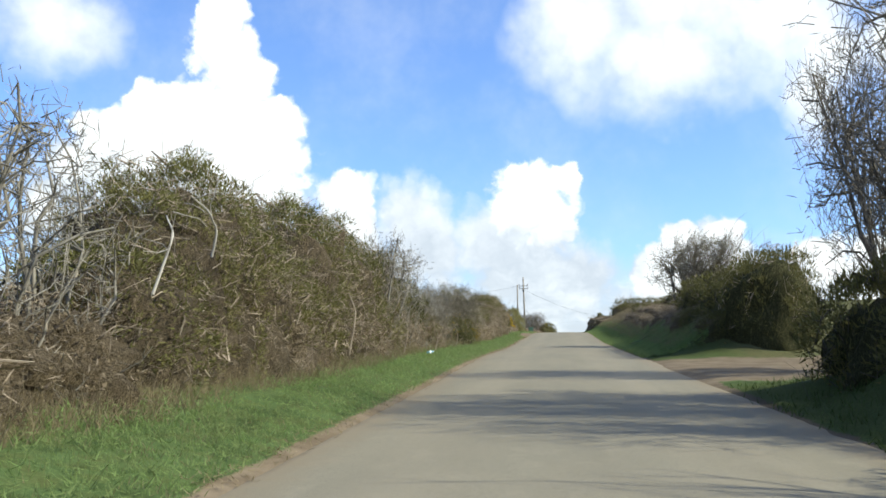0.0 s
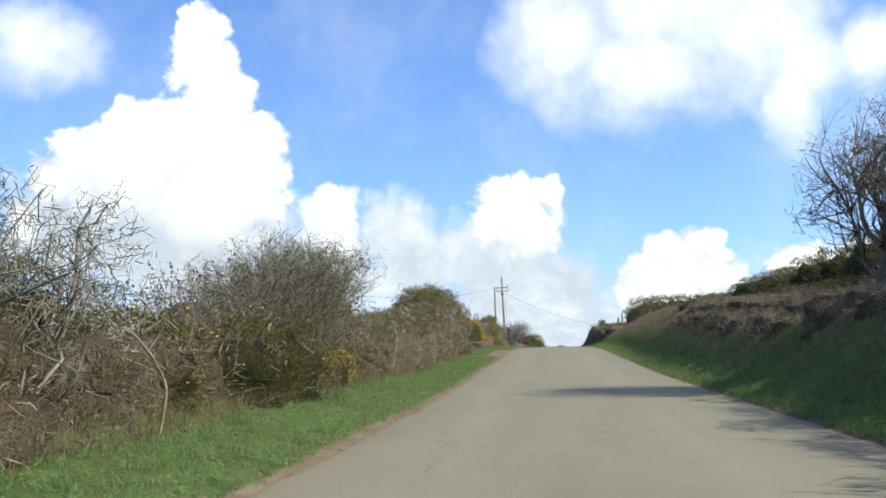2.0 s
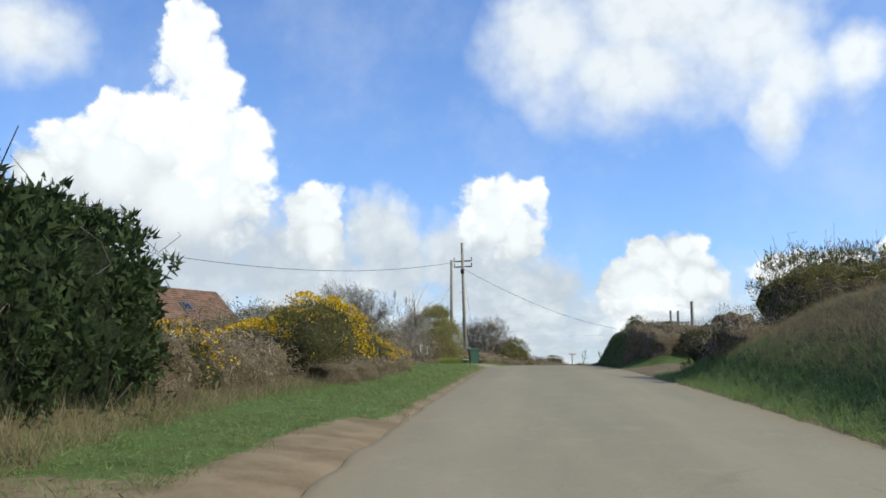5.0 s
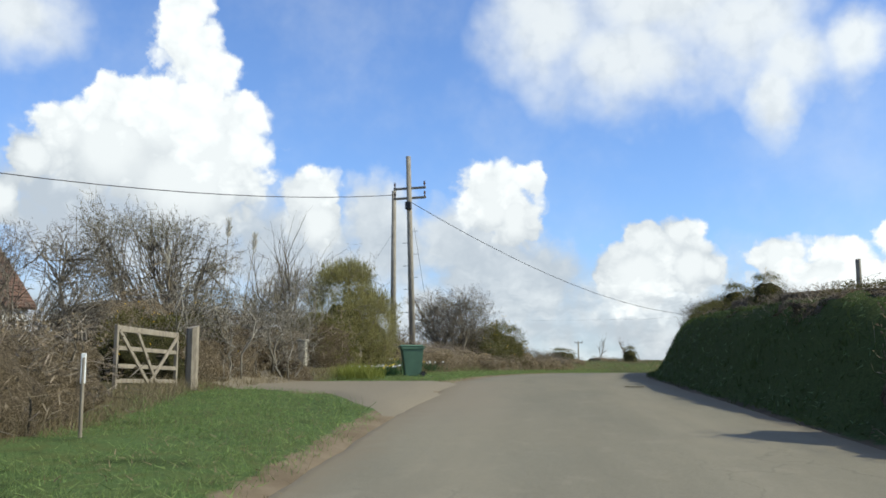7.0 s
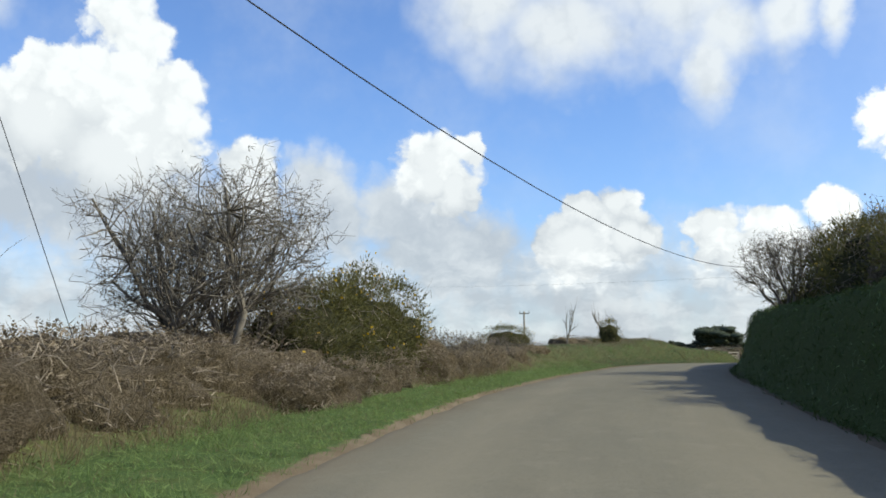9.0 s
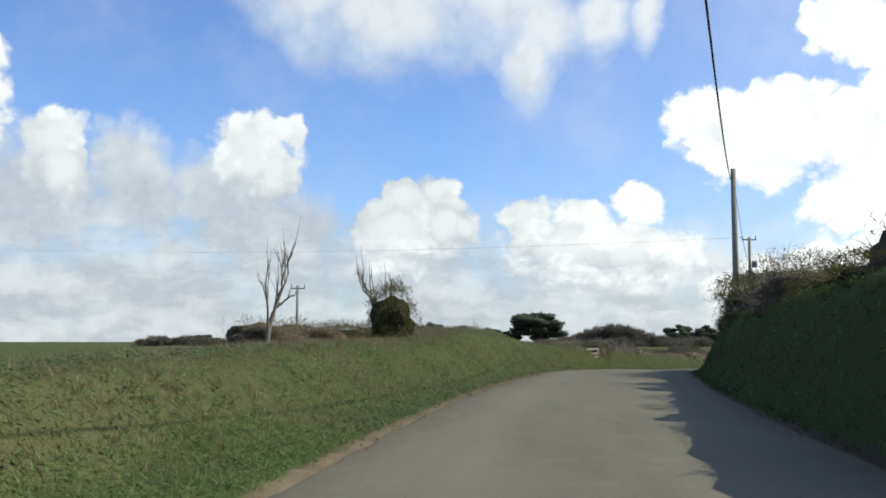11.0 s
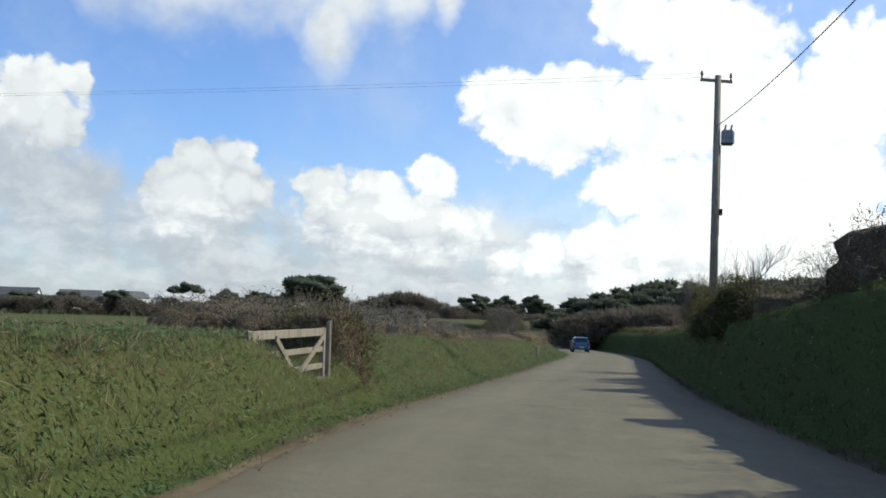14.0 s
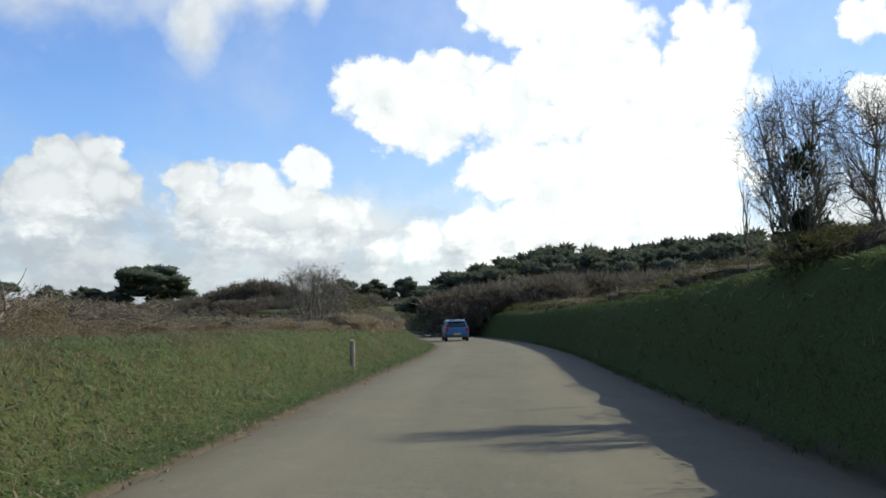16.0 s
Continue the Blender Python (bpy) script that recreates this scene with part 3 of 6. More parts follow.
def left_bank(s):
    return curve(s, [(-40, 0.3), (55, 0.3), (75, 0.45), (90, 0.5), (100, 0.25), (140, 0.2), (150, 0.35), (180, 0.55), (196, 0.85), (205, 0.98), (214, 1.1), (221, 1.5), (228, 1.55), (234, 1.22), (244, 1.12),
                     (248.8, 1.12), (250.4, 0.80), (251.6, 0.55), (252.5, 0.55), (253.4, 1.12), (262, 1.18), (274, 1.02), (290, 1.02), (315, 0.85), (420, 0.8)])


def right_bank(s):
    h = curve(s, [(-40, 0.7), (14, 0.7), (19, 0.5), (22, 0.08), (35, 0.08), (39, 0.9), (46, 0.95), (60, 0.9), (75, 0.92), (96, 0.88), (106, 0.80), (114, 0.75), (118, 0.12), (128.5, 0.12),
                  (132, 1.3), (136, 1.7), (142, 1.9), (170, 2.0), (190, 1.9), (226, 2.1), (250, 2.3), (264, 1.75), (300, 1.75), (330, 1.8), (420, 1.7)])
    return h


def right_rise(s):
    return curve(s, [(-40, 2.0), (36, 3.0), (44, 3.0), (62, 2.6), (74, 2.3), (84, 2.2), (108, 2.0), (114, 1.4), (132, 1.8), (150, 1.5), (176, 1.4), (186, 0.7), (200, 0.7), (212, 1.4), (250, 1.3), (264, 0.65), (300, 0.65), (330, 1.0), (420, 1.0)])


def rise(s, u):
    """Height of the ground over the road's line."""
    s, u = np.broadcast_arrays(np.asarray(s, float), np.asarray(u, float))
    dl, dr = edge_left(s) - u, u - edge_right(s)
    bw = curve(s, [(-40, 1.0), (180, 1.0), (212, 1.9), (238, 1.5), (244, 0.6), (254, 0.6), (258, 1.4), (420, 1.5)])
    left = 0.02 + 0.07 * soft_step(dl, 0.1, 0.8) + curve(s, [(-40, 0.30), (55, 0.26), (72, 0.06), (90, 0)]) * np.clip((dl - 0.2) / 1.6, 0, 1) + left_bank(s) * soft_step(dl, left_verge(s) - 0.15, left_verge(s) + bw)
    back = curve(s, [(-40, 0.3), (180, 0.3), (215, 0.9), (420, 0.7)])
    left = left + (back - left_bank(s)) * soft_step(dl, left_verge(s) + bw + 0.8, left_verge(s) + bw + 4)
    right = 0.02 + 0.05 * soft_step(dr, 0.1, 0.6) + right_bank(s) * soft_step(dr, 0.25, 0.25 + right_rise(s))
    right = right + curve(s, [(250, 0), (264, 0.5), (330, 0.4), (420, 0.3)]) * soft_step(dr, 0.7, 2.8)
    right = right + curve(s, [(36, 0), (48, 1.1), (70, 1.15), (90, 1.4), (112, 1.35), (119, 0)]) * soft_step(dr, 1.0, 4.6)
    right = right + 0.4 * soft_step(dr, 3, 12) * soft_step(s, 36, 60)
    inside = np.where(np.maximum(dl, dr) > -0.12, -0.02, -0.07)
    h = np.where(dl > 0, left, np.where(dr > 0, right, inside))
    far = curve(s, [(-3000, -6), (-40, -3), (150, 7.0), (320, 6.3), (600, 6.0), (3000, 4)]) - along(s)[..., 2]
    k = soft_step(np.abs(u), 45, 300)
    return h * (1 - k) + far * k


def stand(s, u, sink=0.0):
    p = place(s, u, rise(s, u) - sink)
    return float(p[0]), float(p[1]), float(p[2])


def lattice(name, ss, us, h, mat, attrs):
    sg, ug = np.meshgrid(ss, us, indexing="ij") if np.ndim(us) == 1 else (np.repeat(np.asarray(ss)[:, None], us.shape[1], 1), us)
    pts = place(sg, ug, h(sg, ug)).reshape(-1, 3)
    n, k = sg.shape
    a = (np.arange(n - 1)[:, None] * k + np.arange(k - 1)[None]).ravel()
    me = solid(name, pts, np.stack([a, a + 1, a + k + 1, a + k], -1), mat, True)
    # faces look up
    for key, fn in attrs.items():
        at = me.attributes.new(key, "FLOAT", "POINT")
        at.data.foreach_set("value", fn(sg, ug).ravel().astype(np.float32))
    me.flip_normals() if me.polygons[0].normal.z < 0 else None
    return new(name, me)


def soil_mask(s, u):
    dl, dr = edge_left(s) - u, u - edge_right(s)
    m = np.where(dl > 0, 1 - soft_step(dl, 0.03, 0.36), np.where(dr > 0, 1 - soft_step(dr, 0.05, 0.3), 1))
    m = np.maximum(m, soft_step(s, 21, 24) * (1 - soft_step(s, 33, 36)) * soft_step(u, 3, 4) * (1 - soft_step(u, 14, 22)))
    m = np.maximum(m, soft_step(s, 118, 121) * (1 - soft_step(s, 127, 130)) * soft_step(u, 3, 4) * (1 - soft_step(u, 14, 22)))
    # wide soil edge on the bend by the lawn, and two drives on the left
    m = np.maximum(m, soft_step(s, 82, 87) * (1 - soft_step(s, 97, 103)) * (1 - soft_step(dl, 0.7, 1.3)) * (dl > 0))
    m = np.maximum(m, soft_step(s, 88, 90) * (1 - soft_step(s, 92.5, 95)) * (1 - soft_step(dl, 3.0, 5.0)) * (dl > 0))
    m = np.maximum(m, soft_step(s, 139.5, 141.5) * (1 - soft_step(s, 147, 148.5)) * (1 - soft_step(dl, 2.6, 3.6)) * (dl > 0))
    m = np.maximum(m, (1 - soft_step(dl, 0.2, 0.6)) * (dl > 0) * soft_step(s, 112, 124) * (1 - soft_step(s, 150, 160)))
    return m


def dry_mask(s, u):
    dr, dl = u - edge_right(s), edge_left(s) - u
    up = soft_step(dr, 1.6, 2.6) * soft_step(s, 40, 60) * (1 - soft_step(s, 112, 118))
    up = np.maximum(up, 0.12 * soft_step(s, 190, 208) * soft_step(dl, 0.25, 0.8))
    return np.maximum(up, np.maximum(0.75 * soft_step(dr, 2.2, 4), soft_step(dl, left_verge(s) - 0.2, left_verge(s) + 0.35) * (0.95 - 0.6 * soft_step(s, 188, 205))))


def shade_tone_mask(s, u):
    # right bank's shade painted by position, eased where sunlit; left turf darkened too
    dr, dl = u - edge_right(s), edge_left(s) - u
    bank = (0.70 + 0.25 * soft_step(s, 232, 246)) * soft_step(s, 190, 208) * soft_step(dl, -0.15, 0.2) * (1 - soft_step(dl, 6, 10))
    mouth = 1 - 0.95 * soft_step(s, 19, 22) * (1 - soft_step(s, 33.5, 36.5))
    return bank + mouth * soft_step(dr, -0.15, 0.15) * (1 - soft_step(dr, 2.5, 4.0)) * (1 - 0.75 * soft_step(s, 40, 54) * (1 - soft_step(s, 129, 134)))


fine_s = np.arange(-40, 425.01, 0.8)
ss = np.r_[-3000, -1000, -400, -150, -80, -55, fine_s, 450, 500, 600, 800, 1200, 2000, 3500]
us = np.r_[-3000, -1000, -500, -250, -120, -70, -45, -32, -24, -18, -14, np.arange(-12, 12.01, 0.27), 14, 18, 24, 32, 45, 70, 120, 250, 500, 1000, 3000]


def ground_height(s, u):
    h = rise(s, u)
    p = place(s, u).reshape(-1, 3)
    b = np.array([noise.noise((x * 0.9, y * 0.9, 0)) * 0.05 + noise.noise((x * 0.25, y * 0.25, 5)) * 0.12 for x, y, _ in p]).reshape(s.shape)
    off = np.maximum(edge_left(s) - u, u - edge_right(s))
    b = b * (1 - 0.9 * soft_step(s, 132, 136) * (1 - soft_step(s, 149, 152)) * (u < 0))
    lump = np.array([noise.noise((x * 0.8, y * 0.8, 9)) * 0.22 + noise.noise((x * 2.1, y * 2.1, 4)) * 0.09 for x, y, _ in p]).reshape(s.shape)
    dr = u - edge_right(s)
    return h + b * soft_step(off, 0.2, 2.0) + lump * soft_step(dr, 0.15, 0.7) * (1 - soft_step(dr, 5, 9)) * (right_bank(s) > 0.5)


tagged(lattice("ground", ss, us, ground_height, M_GROUND, {"soil": soil_mask, "dry": dry_mask, "shade_tone": shade_tone_mask}),
       "rough grass verges, earth banks and fields along a lane", "ground", kind="structure")

rs = np.arange(-60, 425.01, 0.35)
k = np.array([-1.0, -0.995, -0.96, -0.8, -0.55, -0.28, 0, 0.28, 0.55, 0.8, 0.96, 0.995, 1.0])
wob_l = np.array([noise.noise((x * 0.7, 3, 0)) * 0.10 + noise.noise((x * 1.6, 8, 0)) * 0.05 for x in rs])
wob_r = np.array([noise.noise((x * 0.7, 33, 0)) * 0.10 + noise.noise((x * 1.6, 38, 0)) * 0.05 for x in rs])
el_, er_ = edge_left(rs) + wob_l, edge_right(rs) + 0.05 + wob_r
ru = (el_ + er_)[:, None] / 2 + (er_ - el_)[:, None] / 2 * k
camber = np.where(np.abs(k) > 0.999, -0.006, 0.035 * (1 - k ** 2))
tagged(lattice("road", rs, ru, lambda s, u: np.broadcast_to(camber, s.shape) + 0.0 * s, M_ROAD, {"across": lambda s, u: np.broadcast_to(k, s.shape) + 0.0 * s, "run": lambda s, u: s}),
       "narrow worn grey asphalt country lane with crumbling edges", "road", kind="structure")

# ---------------- plants ----------------


def outline(ways, seed, wide, high, rough=0.26):
    """Radius of a bush along given ways from its middle: a boxy, uneven mound."""
    q = np.abs(ways * (1, 1, 0) + np.maximum(ways, 0) * (0, 0, 1)) ** 2.7
    r = np.minimum(np.maximum(q.sum(-1), 1e-4) ** (-1 / 2.7), 2.5)
    lump = np.array([noise.noise(Vector(w) * 1.9 + Vector((seed, 0, 0))) + 0.55 * noise.noise(Vector(w) * 4.3 + Vector((0, seed, 0))) for w in ways])
    r = r * (1 + rough * lump)
    p = ways * r[:, None] * (wide, wide, high * 0.52) + (0, 0, high * 0.47)
    p[:, 2] = np.maximum(p[:, 2], -0.1)
    return p


def skin(m, seed, wide, high, deep=0.3):
    w = random_ways(m)
    w[:, 2] = np.where(w[:, 2] < -0.68, -w[:, 2], w[:, 2])
    p = outline(w, seed, wide, high)
    c = np.array([0, 0, high * 0.45])
    p = c + (p - c) * (1 - deep * rng.random(m) ** 1.5)[:, None]
    p[:, 2] = np.maximum(p[:, 2], 0.05)
    return p, w


def bush(name, seed, wide, high, sprigs, per, leaf_l, leaf_w, leaf_mat, twig_n, twig_l, twig_mat, label, sprig_l=0.28, k_core=0.80, deep=0.22, shoots=0, inner=None):
    top = thing(name, Matrix(), label, "bush")
    bm = bmesh.new()
    bmesh.ops.create_icosphere(bm, subdivisions=3, radius=1.0)
    w = unit(np.array([p.co[:] for p in bm.verts]))
    f = np.array([[q.index for q in t.verts] for t in bm.faces])
    bm.free()
    v = outline(w, seed, wide * k_core, high * k_core)
    mid = np.array([0, 0, high * 0.4])
    v = mid + (v - mid) * (1 + 0.09 * lumpy(w, 6.0, seed) + 0.075 * rng.normal(size=len(w)))[:, None]
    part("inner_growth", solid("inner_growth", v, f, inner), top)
    p, w = skin(sprigs, seed, wide, high, deep)
    way = unit(w * 0.8 + random_ways(sprigs) * 0.55 + (0, 0, 0.5))
    ln = sprig_l * (0.5 + 0.9 * rng.random(sprigs))
    t = np.repeat((np.arange(per) + 0.5) / per, 1)[None, :] + 0 * ln[:, None]
    at = (p[:, None] + way[:, None] * (t * ln[:, None])[..., None]).reshape(-1, 3)
    wy = np.repeat(way, per, 0)
    m = len(at)
    wy = unit(wy * 0.9 + random_ways(m) * 0.85)
    side = unit(np.cross(wy, random_ways(m)))
    v, f = blades(at, wy, side, leaf_l * (0.6 + 0.8 * rng.random(m)), leaf_w * (0.6 + 0.8 * rng.random(m)))
    tagged(part("foliage", solid("foliage", v, f, leaf_mat), top), kind="stuff")
    p, w = skin(twig_n, seed, wide, high, 0.45)
    ln = twig_l * (0.4 + 1.1 * rng.random(twig_n) ** 1.5)
    t = np.linspace(0, 1, 3)[None, :, None]
    way = unit(w * 0.55 + random_ways(twig_n) * 0.9 + (0, 0, 0.25))
    if shoots:
        way[:shoots] = unit(random_ways(shoots) * 0.25 + (0, 0, 1.0))
        p[:shoots, 2] = high * (0.3 + 0.5 * rng.random(shoots))
    bend = random_ways(twig_n) * 0.45 + (0, 0, -0.25)
    paths = p[:, None] + ln[:, None, None] * (way[:, None] * t + bend[:, None] * t ** 2 * 0.6)
    rad = (0.0040 + 0.010 * rng.random(twig_n) ** 3)[:, None] * np.linspace(1, 0.4, 3)[None]
    paths[:, 1] += rng.normal(size=(twig_n, 3)) * (ln * 0.16)[:, None]
    few = max(1, int(twig_n * 0.4))
    made = [tubes(paths[:few], rad[:few])]
    fine = twig_n * 3
    p, w = skin(fine, seed, wide, high, 0.35)
    way = unit(w * 0.3 + random_ways(fine) + (0, 0, 0.15))
    made.append(blades(p, way, unit(np.cross(way, random_ways(fine))), twig_l * (0.2 + 0.6 * rng.random(fine)), 0.009 + 0.008 * rng.random(fine), 0.4))
    tagged(part("branchwork", solid("branchwork", *join(made), twig_mat), top), kind="stuff")
    return top, wide, high


def clumpy(name, seed, high, wide, label, mat, clumps, per, size, stem_mat, k_core=0.6, lean=0.0, low=0.0, thick=1.0, category="bush"):
    """A leggy bush: crooked stems that carry separate clumps of fine twigs, with gaps between."""
    top = thing(name, Matrix(), label, category)
    bm = bmesh.new()
    bmesh.ops.create_icosphere(bm, subdivisions=3, radius=1.0)
    w = unit(np.array([p.co[:] for p in bm.verts]))
    f = np.array([[q.index for q in t.verts] for t in bm.faces])
    bm.free()
    v = outline(w, seed, wide * k_core, high * k_core, 0.4)
    mid = np.array([0, 0, high * 0.3])
    v = mid + (v - mid) * (1 + 0.12 * lumpy(w, 6.0, seed) + 0.09 * rng.normal(size=len(w)))[:, None]
    if k_core:
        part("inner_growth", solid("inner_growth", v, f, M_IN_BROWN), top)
    c, w = skin(clumps, seed, wide, high, 0.45)
    if low:
        c[:, :2] *= (0.75 + 0.25 * c[:, 2:] / high)
        c[:, 2] = high * (low + (1 - low) * c[:, 2] / high)
    c[:, 0] += lean * wide * (c[:, 2] / high) ** 1.5
    foot = rng.normal(size=(clumps, 3)) * (wide * (0.05 if low else 0.22), wide * (0.05 if low else 0.22), 0) - (0, 0, 0.1)
    # main limbs from the foot, lesser ones that fork from them
    mains = 7 if low else 16
    t = np.linspace(0, 1, 7)[None, :, None]
    bow = rng.normal(size=(mains, 1, 3)) * (0.45 if low else 0.28) + (0, 0, 0.2)
    main = foot[:mains, None] + (c[:mains] - foot[:mains])[:, None] * t + bow * (t * (1 - t)) * high * 0.5
    main[:, 1:] += rng.normal(size=(mains, 6, 3)) * (0.10 if low else 0.05)
    rad = thick * (1.5 if low else 1.0) * (0.020 + 0.022 * rng.random(mains) ** 2)[:, None] * np.linspace(1.3, 0.4, 7)[None]
    rest = c[mains:]
    near = np.argmin(((rest[:, None] - main[None, :, 5]) ** 2).sum(-1), 1)
    root = main[near, rng.integers(2, 6, len(rest))]
    t = np.linspace(0, 1, 4)[None, :, None]
    bow = rng.normal(size=(len(rest), 1, 3)) * 0.35 + (0, 0, 0.1)
    fork = root[:, None] + (rest - root)[:, None] * t + bow * (t * (1 - t)) * np.linalg.norm(rest - root, axis=1)[:, None, None]
    fork[:, 1:] += rng.normal(size=(len(rest), 3, 3)) * (0.09 if low else 0.045)
    fr = thick * (0.009 + 0.007 * rng.random(len(rest)))[:, None] * np.linspace(1.2, 0.5, 4)[None]
    tagged(part("stem", solid("stem", *join([tubes(main, rad, 4), tubes(fork, fr, 3)]), stem_mat), top), kind="stuff")
    m = clumps * per
    sz = np.repeat(size * (0.6 + 0.7 * rng.random(clumps)), per)
    hub, out = np.repeat(c, per, 0), np.repeat(w, per, 0)
    d = unit(random_ways(m) + out * 0.45 + (lean * 0.5, 0, 0.30))
    t = np.linspace(0, 1, 3)[None, :, None]
    q = hub[:, None] + random_ways(m)[:, None] * 0.6 * sz[:, None, None] + (d * (sz * (0.45 + 0.65 * rng.random(m)))[:, None])[:, None] * t + random_ways(m)[:, None] * 0.35 * sz[:, None, None] * t ** 2
    q[:, 1] += rng.normal(size=(m, 3)) * 0.24 * sz[:, None]
    made = [tubes(q[::2], np.repeat(np.array([[0.0065, 0.0050, 0.0028]]), len(q[::2]), 0) * (0.7 + 0.8 * rng.random((len(q[::2]), 1))), 3)]
    way = unit(q[:, 2] - q[:, 1] + random_ways(m) * 0.5 * sz[:, None])
    made.append(blades(q[:, 1], way, unit(np.cross(way, random_ways(m))), sz * (0.25 + 0.40 * rng.random(m)), np.full(m, 0.012), 0.4))
    v, f = join(made)
    tagged(part("branchwork", solid("branchwork", v, f, mat), top), kind="stuff")
    return top, wide, high


def spikes(at, way, side, length, width):
    """Thin pointed leaves, one triangle each."""
    off = side * (width * 0.5)[:, None]
    v = np.stack([at - off, at + off, at + way * length[:, None]], 1).reshape(-1, 3)
    return v, np.arange(len(at) * 3).reshape(-1, 3)


def crooked(p, way, length, radius, bend=0.22, points=4, sides=3):
    """Short kinked twigs."""
    m = len(p)
    t = np.linspace(0, 1, points)
    path = p[:, None] + way[:, None] * (length[:, None] * t)[..., None]
    path[:, 1:] += rng.normal(size=(m, points - 1, 3)) * (length * bend)[:, None, None]
    return tubes(path, radius[:, None] * np.linspace(1.0, 0.4, points)[None], sides)


def dense(name, seed, high, wide, label, mat, tufts, per, twigs, twig_mat, inner, flowers=0, tuft=0.20, spine=(0.085, 0.020), twig_l=0.42, k=0.84, up=0.5, thick=1.0, category="bush"):
    """A close-grown bush: a lumpy mass covered with rounded heads of fine sprigs, and crooked dead twigs showing between."""
    top = thing(name, Matrix(), label, category)
    bm = bmesh.new()
    bmesh.ops.create_icosphere(bm, subdivisions=3, radius=1.0)
    w = unit(np.array([p.co[:] for p in bm.verts]))
    f = np.array([[q.index for q in t.verts] for t in bm.faces])
    bm.free()
    v = outline(w, seed, wide * k, high * k)
    mid = np.array([0, 0, high * 0.35])
    v = mid + (v - mid) * (1 + 0.07 * lumpy(w, 5.0, seed) + 0.06 * rng.normal(size=len(w)))[:, None]
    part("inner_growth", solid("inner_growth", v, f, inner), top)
    c, w = skin(tufts, seed, wide, high, 0.14)
    m = tufts * per
    r = np.repeat(tuft * (0.6 + 0.8 * rng.random(tufts)), per)
    out = np.repeat(w, per, 0)
    d = unit(random_ways(m) + out * 0.6 + (0, 0, up * 0.6))
    at = np.repeat(c, per, 0) - out * (r * 0.5)[:, None] + d * (r * rng.random(m) ** 0.5)[:, None]
    way = unit(d + random_ways(m) * 0.6 + (0, 0, up * 0.5))
    made = spikes(at, way, unit(np.cross(way, random_ways(m))), spine[0] * (0.6 + 0.9 * rng.random(m)), spine[1] * (0.6 + 0.8 * rng.random(m)))
    tagged(part("foliage", solid("foliage", *made, mat), top), kind="stuff")
    p, w = skin(twigs, seed, wide, high, 0.16)
    way = unit(np.cross(w, random_ways(twigs)) + w * 0.12 + (0, 0, 0.25))
    tw = crooked(p, way, twig_l * (0.4 + 0.9 * rng.random(twigs)), (0.0045 + 0.009 * rng.random(twigs) ** 2) * thick, 0.30, 4)
    tagged(part("branchwork", solid("branchwork", *tw, twig_mat), top), kind="stuff")
    if flowers:
        i = rng.integers(0, tufts, flowers)
        i = i[c[i, 2] > high * 0.3]
        d = unit(random_ways(len(i)) + unit(c[i] - mid) * 0.8 + (0, 0, 0.5))
        v, f = blades(c[i] + d * tuft * 1.0, d, unit(np.cross(d, random_ways(len(i)))), np.full(len(i), 0.06), np.full(len(i), 0.055))
        tagged(part("blossom", solid("blossom", v, f, M_FLOWER), top), kind="stuff")
    return top, wide, high


def grow(levels, seed, lean=(0, 0, 0), spread=0.9, high=5.0, trunk=0.12, forks=(5, 5, 5, 4), shrink=0.62, start=0.35, rise_=0.35):
    """Branches of a bare tree, level by level: returns the tubes."""
    r = np.random.default_rng(seed)
    lean = np.array(lean, float)
    root = np.array([[0.0, 0, -0.3]])
    way = unit(np.array([[0.05, 0.03, 1.0]]) + lean * 0.3)
    length, rad = np.array([high * 0.42]), np.array([trunk])
    out = []
    for lv in range(levels):
        m, k = len(root), 5 if lv < 3 else 3
        t = np.linspace(0, 1, k)[None, :, None]
        bend = r.normal(size=(m, 1, 3)) * 0.18 + lean * 0.35 * (lv > 0)
        p = root[:, None] + length[:, None, None] * (way[:, None] * t + bend * t ** 2)
        p = p + r.normal(size=(m, k, 3)) * (length * 0.035)[:, None, None] * t
        taper = np.linspace(1, 0.55 if lv < levels - 1 else 0.3, k)[None]
        out.append(tubes(p, rad[:, None] * taper, 6 if lv == 0 else (4 if lv < 2 else 3)))
        if lv == levels - 1:
            break
        n = forks[lv]
        q = np.clip(np.sort(start + (1 - start) * r.random((m, n)), 1), 0, 0.999)
        q[:, -1] = 0.99
        seg = (q * (k - 1)).astype(int)
        fr = (q * (k - 1) - seg)[..., None]
        mi = np.arange(m)[:, None]
        root = (p[mi, seg] * (1 - fr) + p[mi, seg + 1] * fr).reshape(-1, 3)
        tan = unit(p[mi, seg + 1] - p[mi, seg]).reshape(-1, 3)
        away = unit(np.cross(tan, unit(r.normal(size=tan.shape))))
        way = unit(tan + away * spread * (0.6 + 0.6 * r.random((len(tan), 1))) + np.array([0, 0, rise_]) + lean * 0.5)
        length = (np.repeat(length, n) * shrink * (0.65 + 0.6 * r.random(m * n)))
        rad = np.repeat(rad, n) * 0.52
        rad = np.maximum(rad, 0.0045)
    return out


def bare_tree(name, seed, label, mat=None, core_part=None, **kw):
    top = thing(name, Matrix(), label, "tree")
    tb = grow(kw.pop("levels", 5), seed, **kw)
    part("trunk", solid("trunk", *join(tb[:1]), mat or M_BARK, True), top)
    part("crown", solid("crown", *join(tb[1:]), mat or M_BARK), top)
    return top


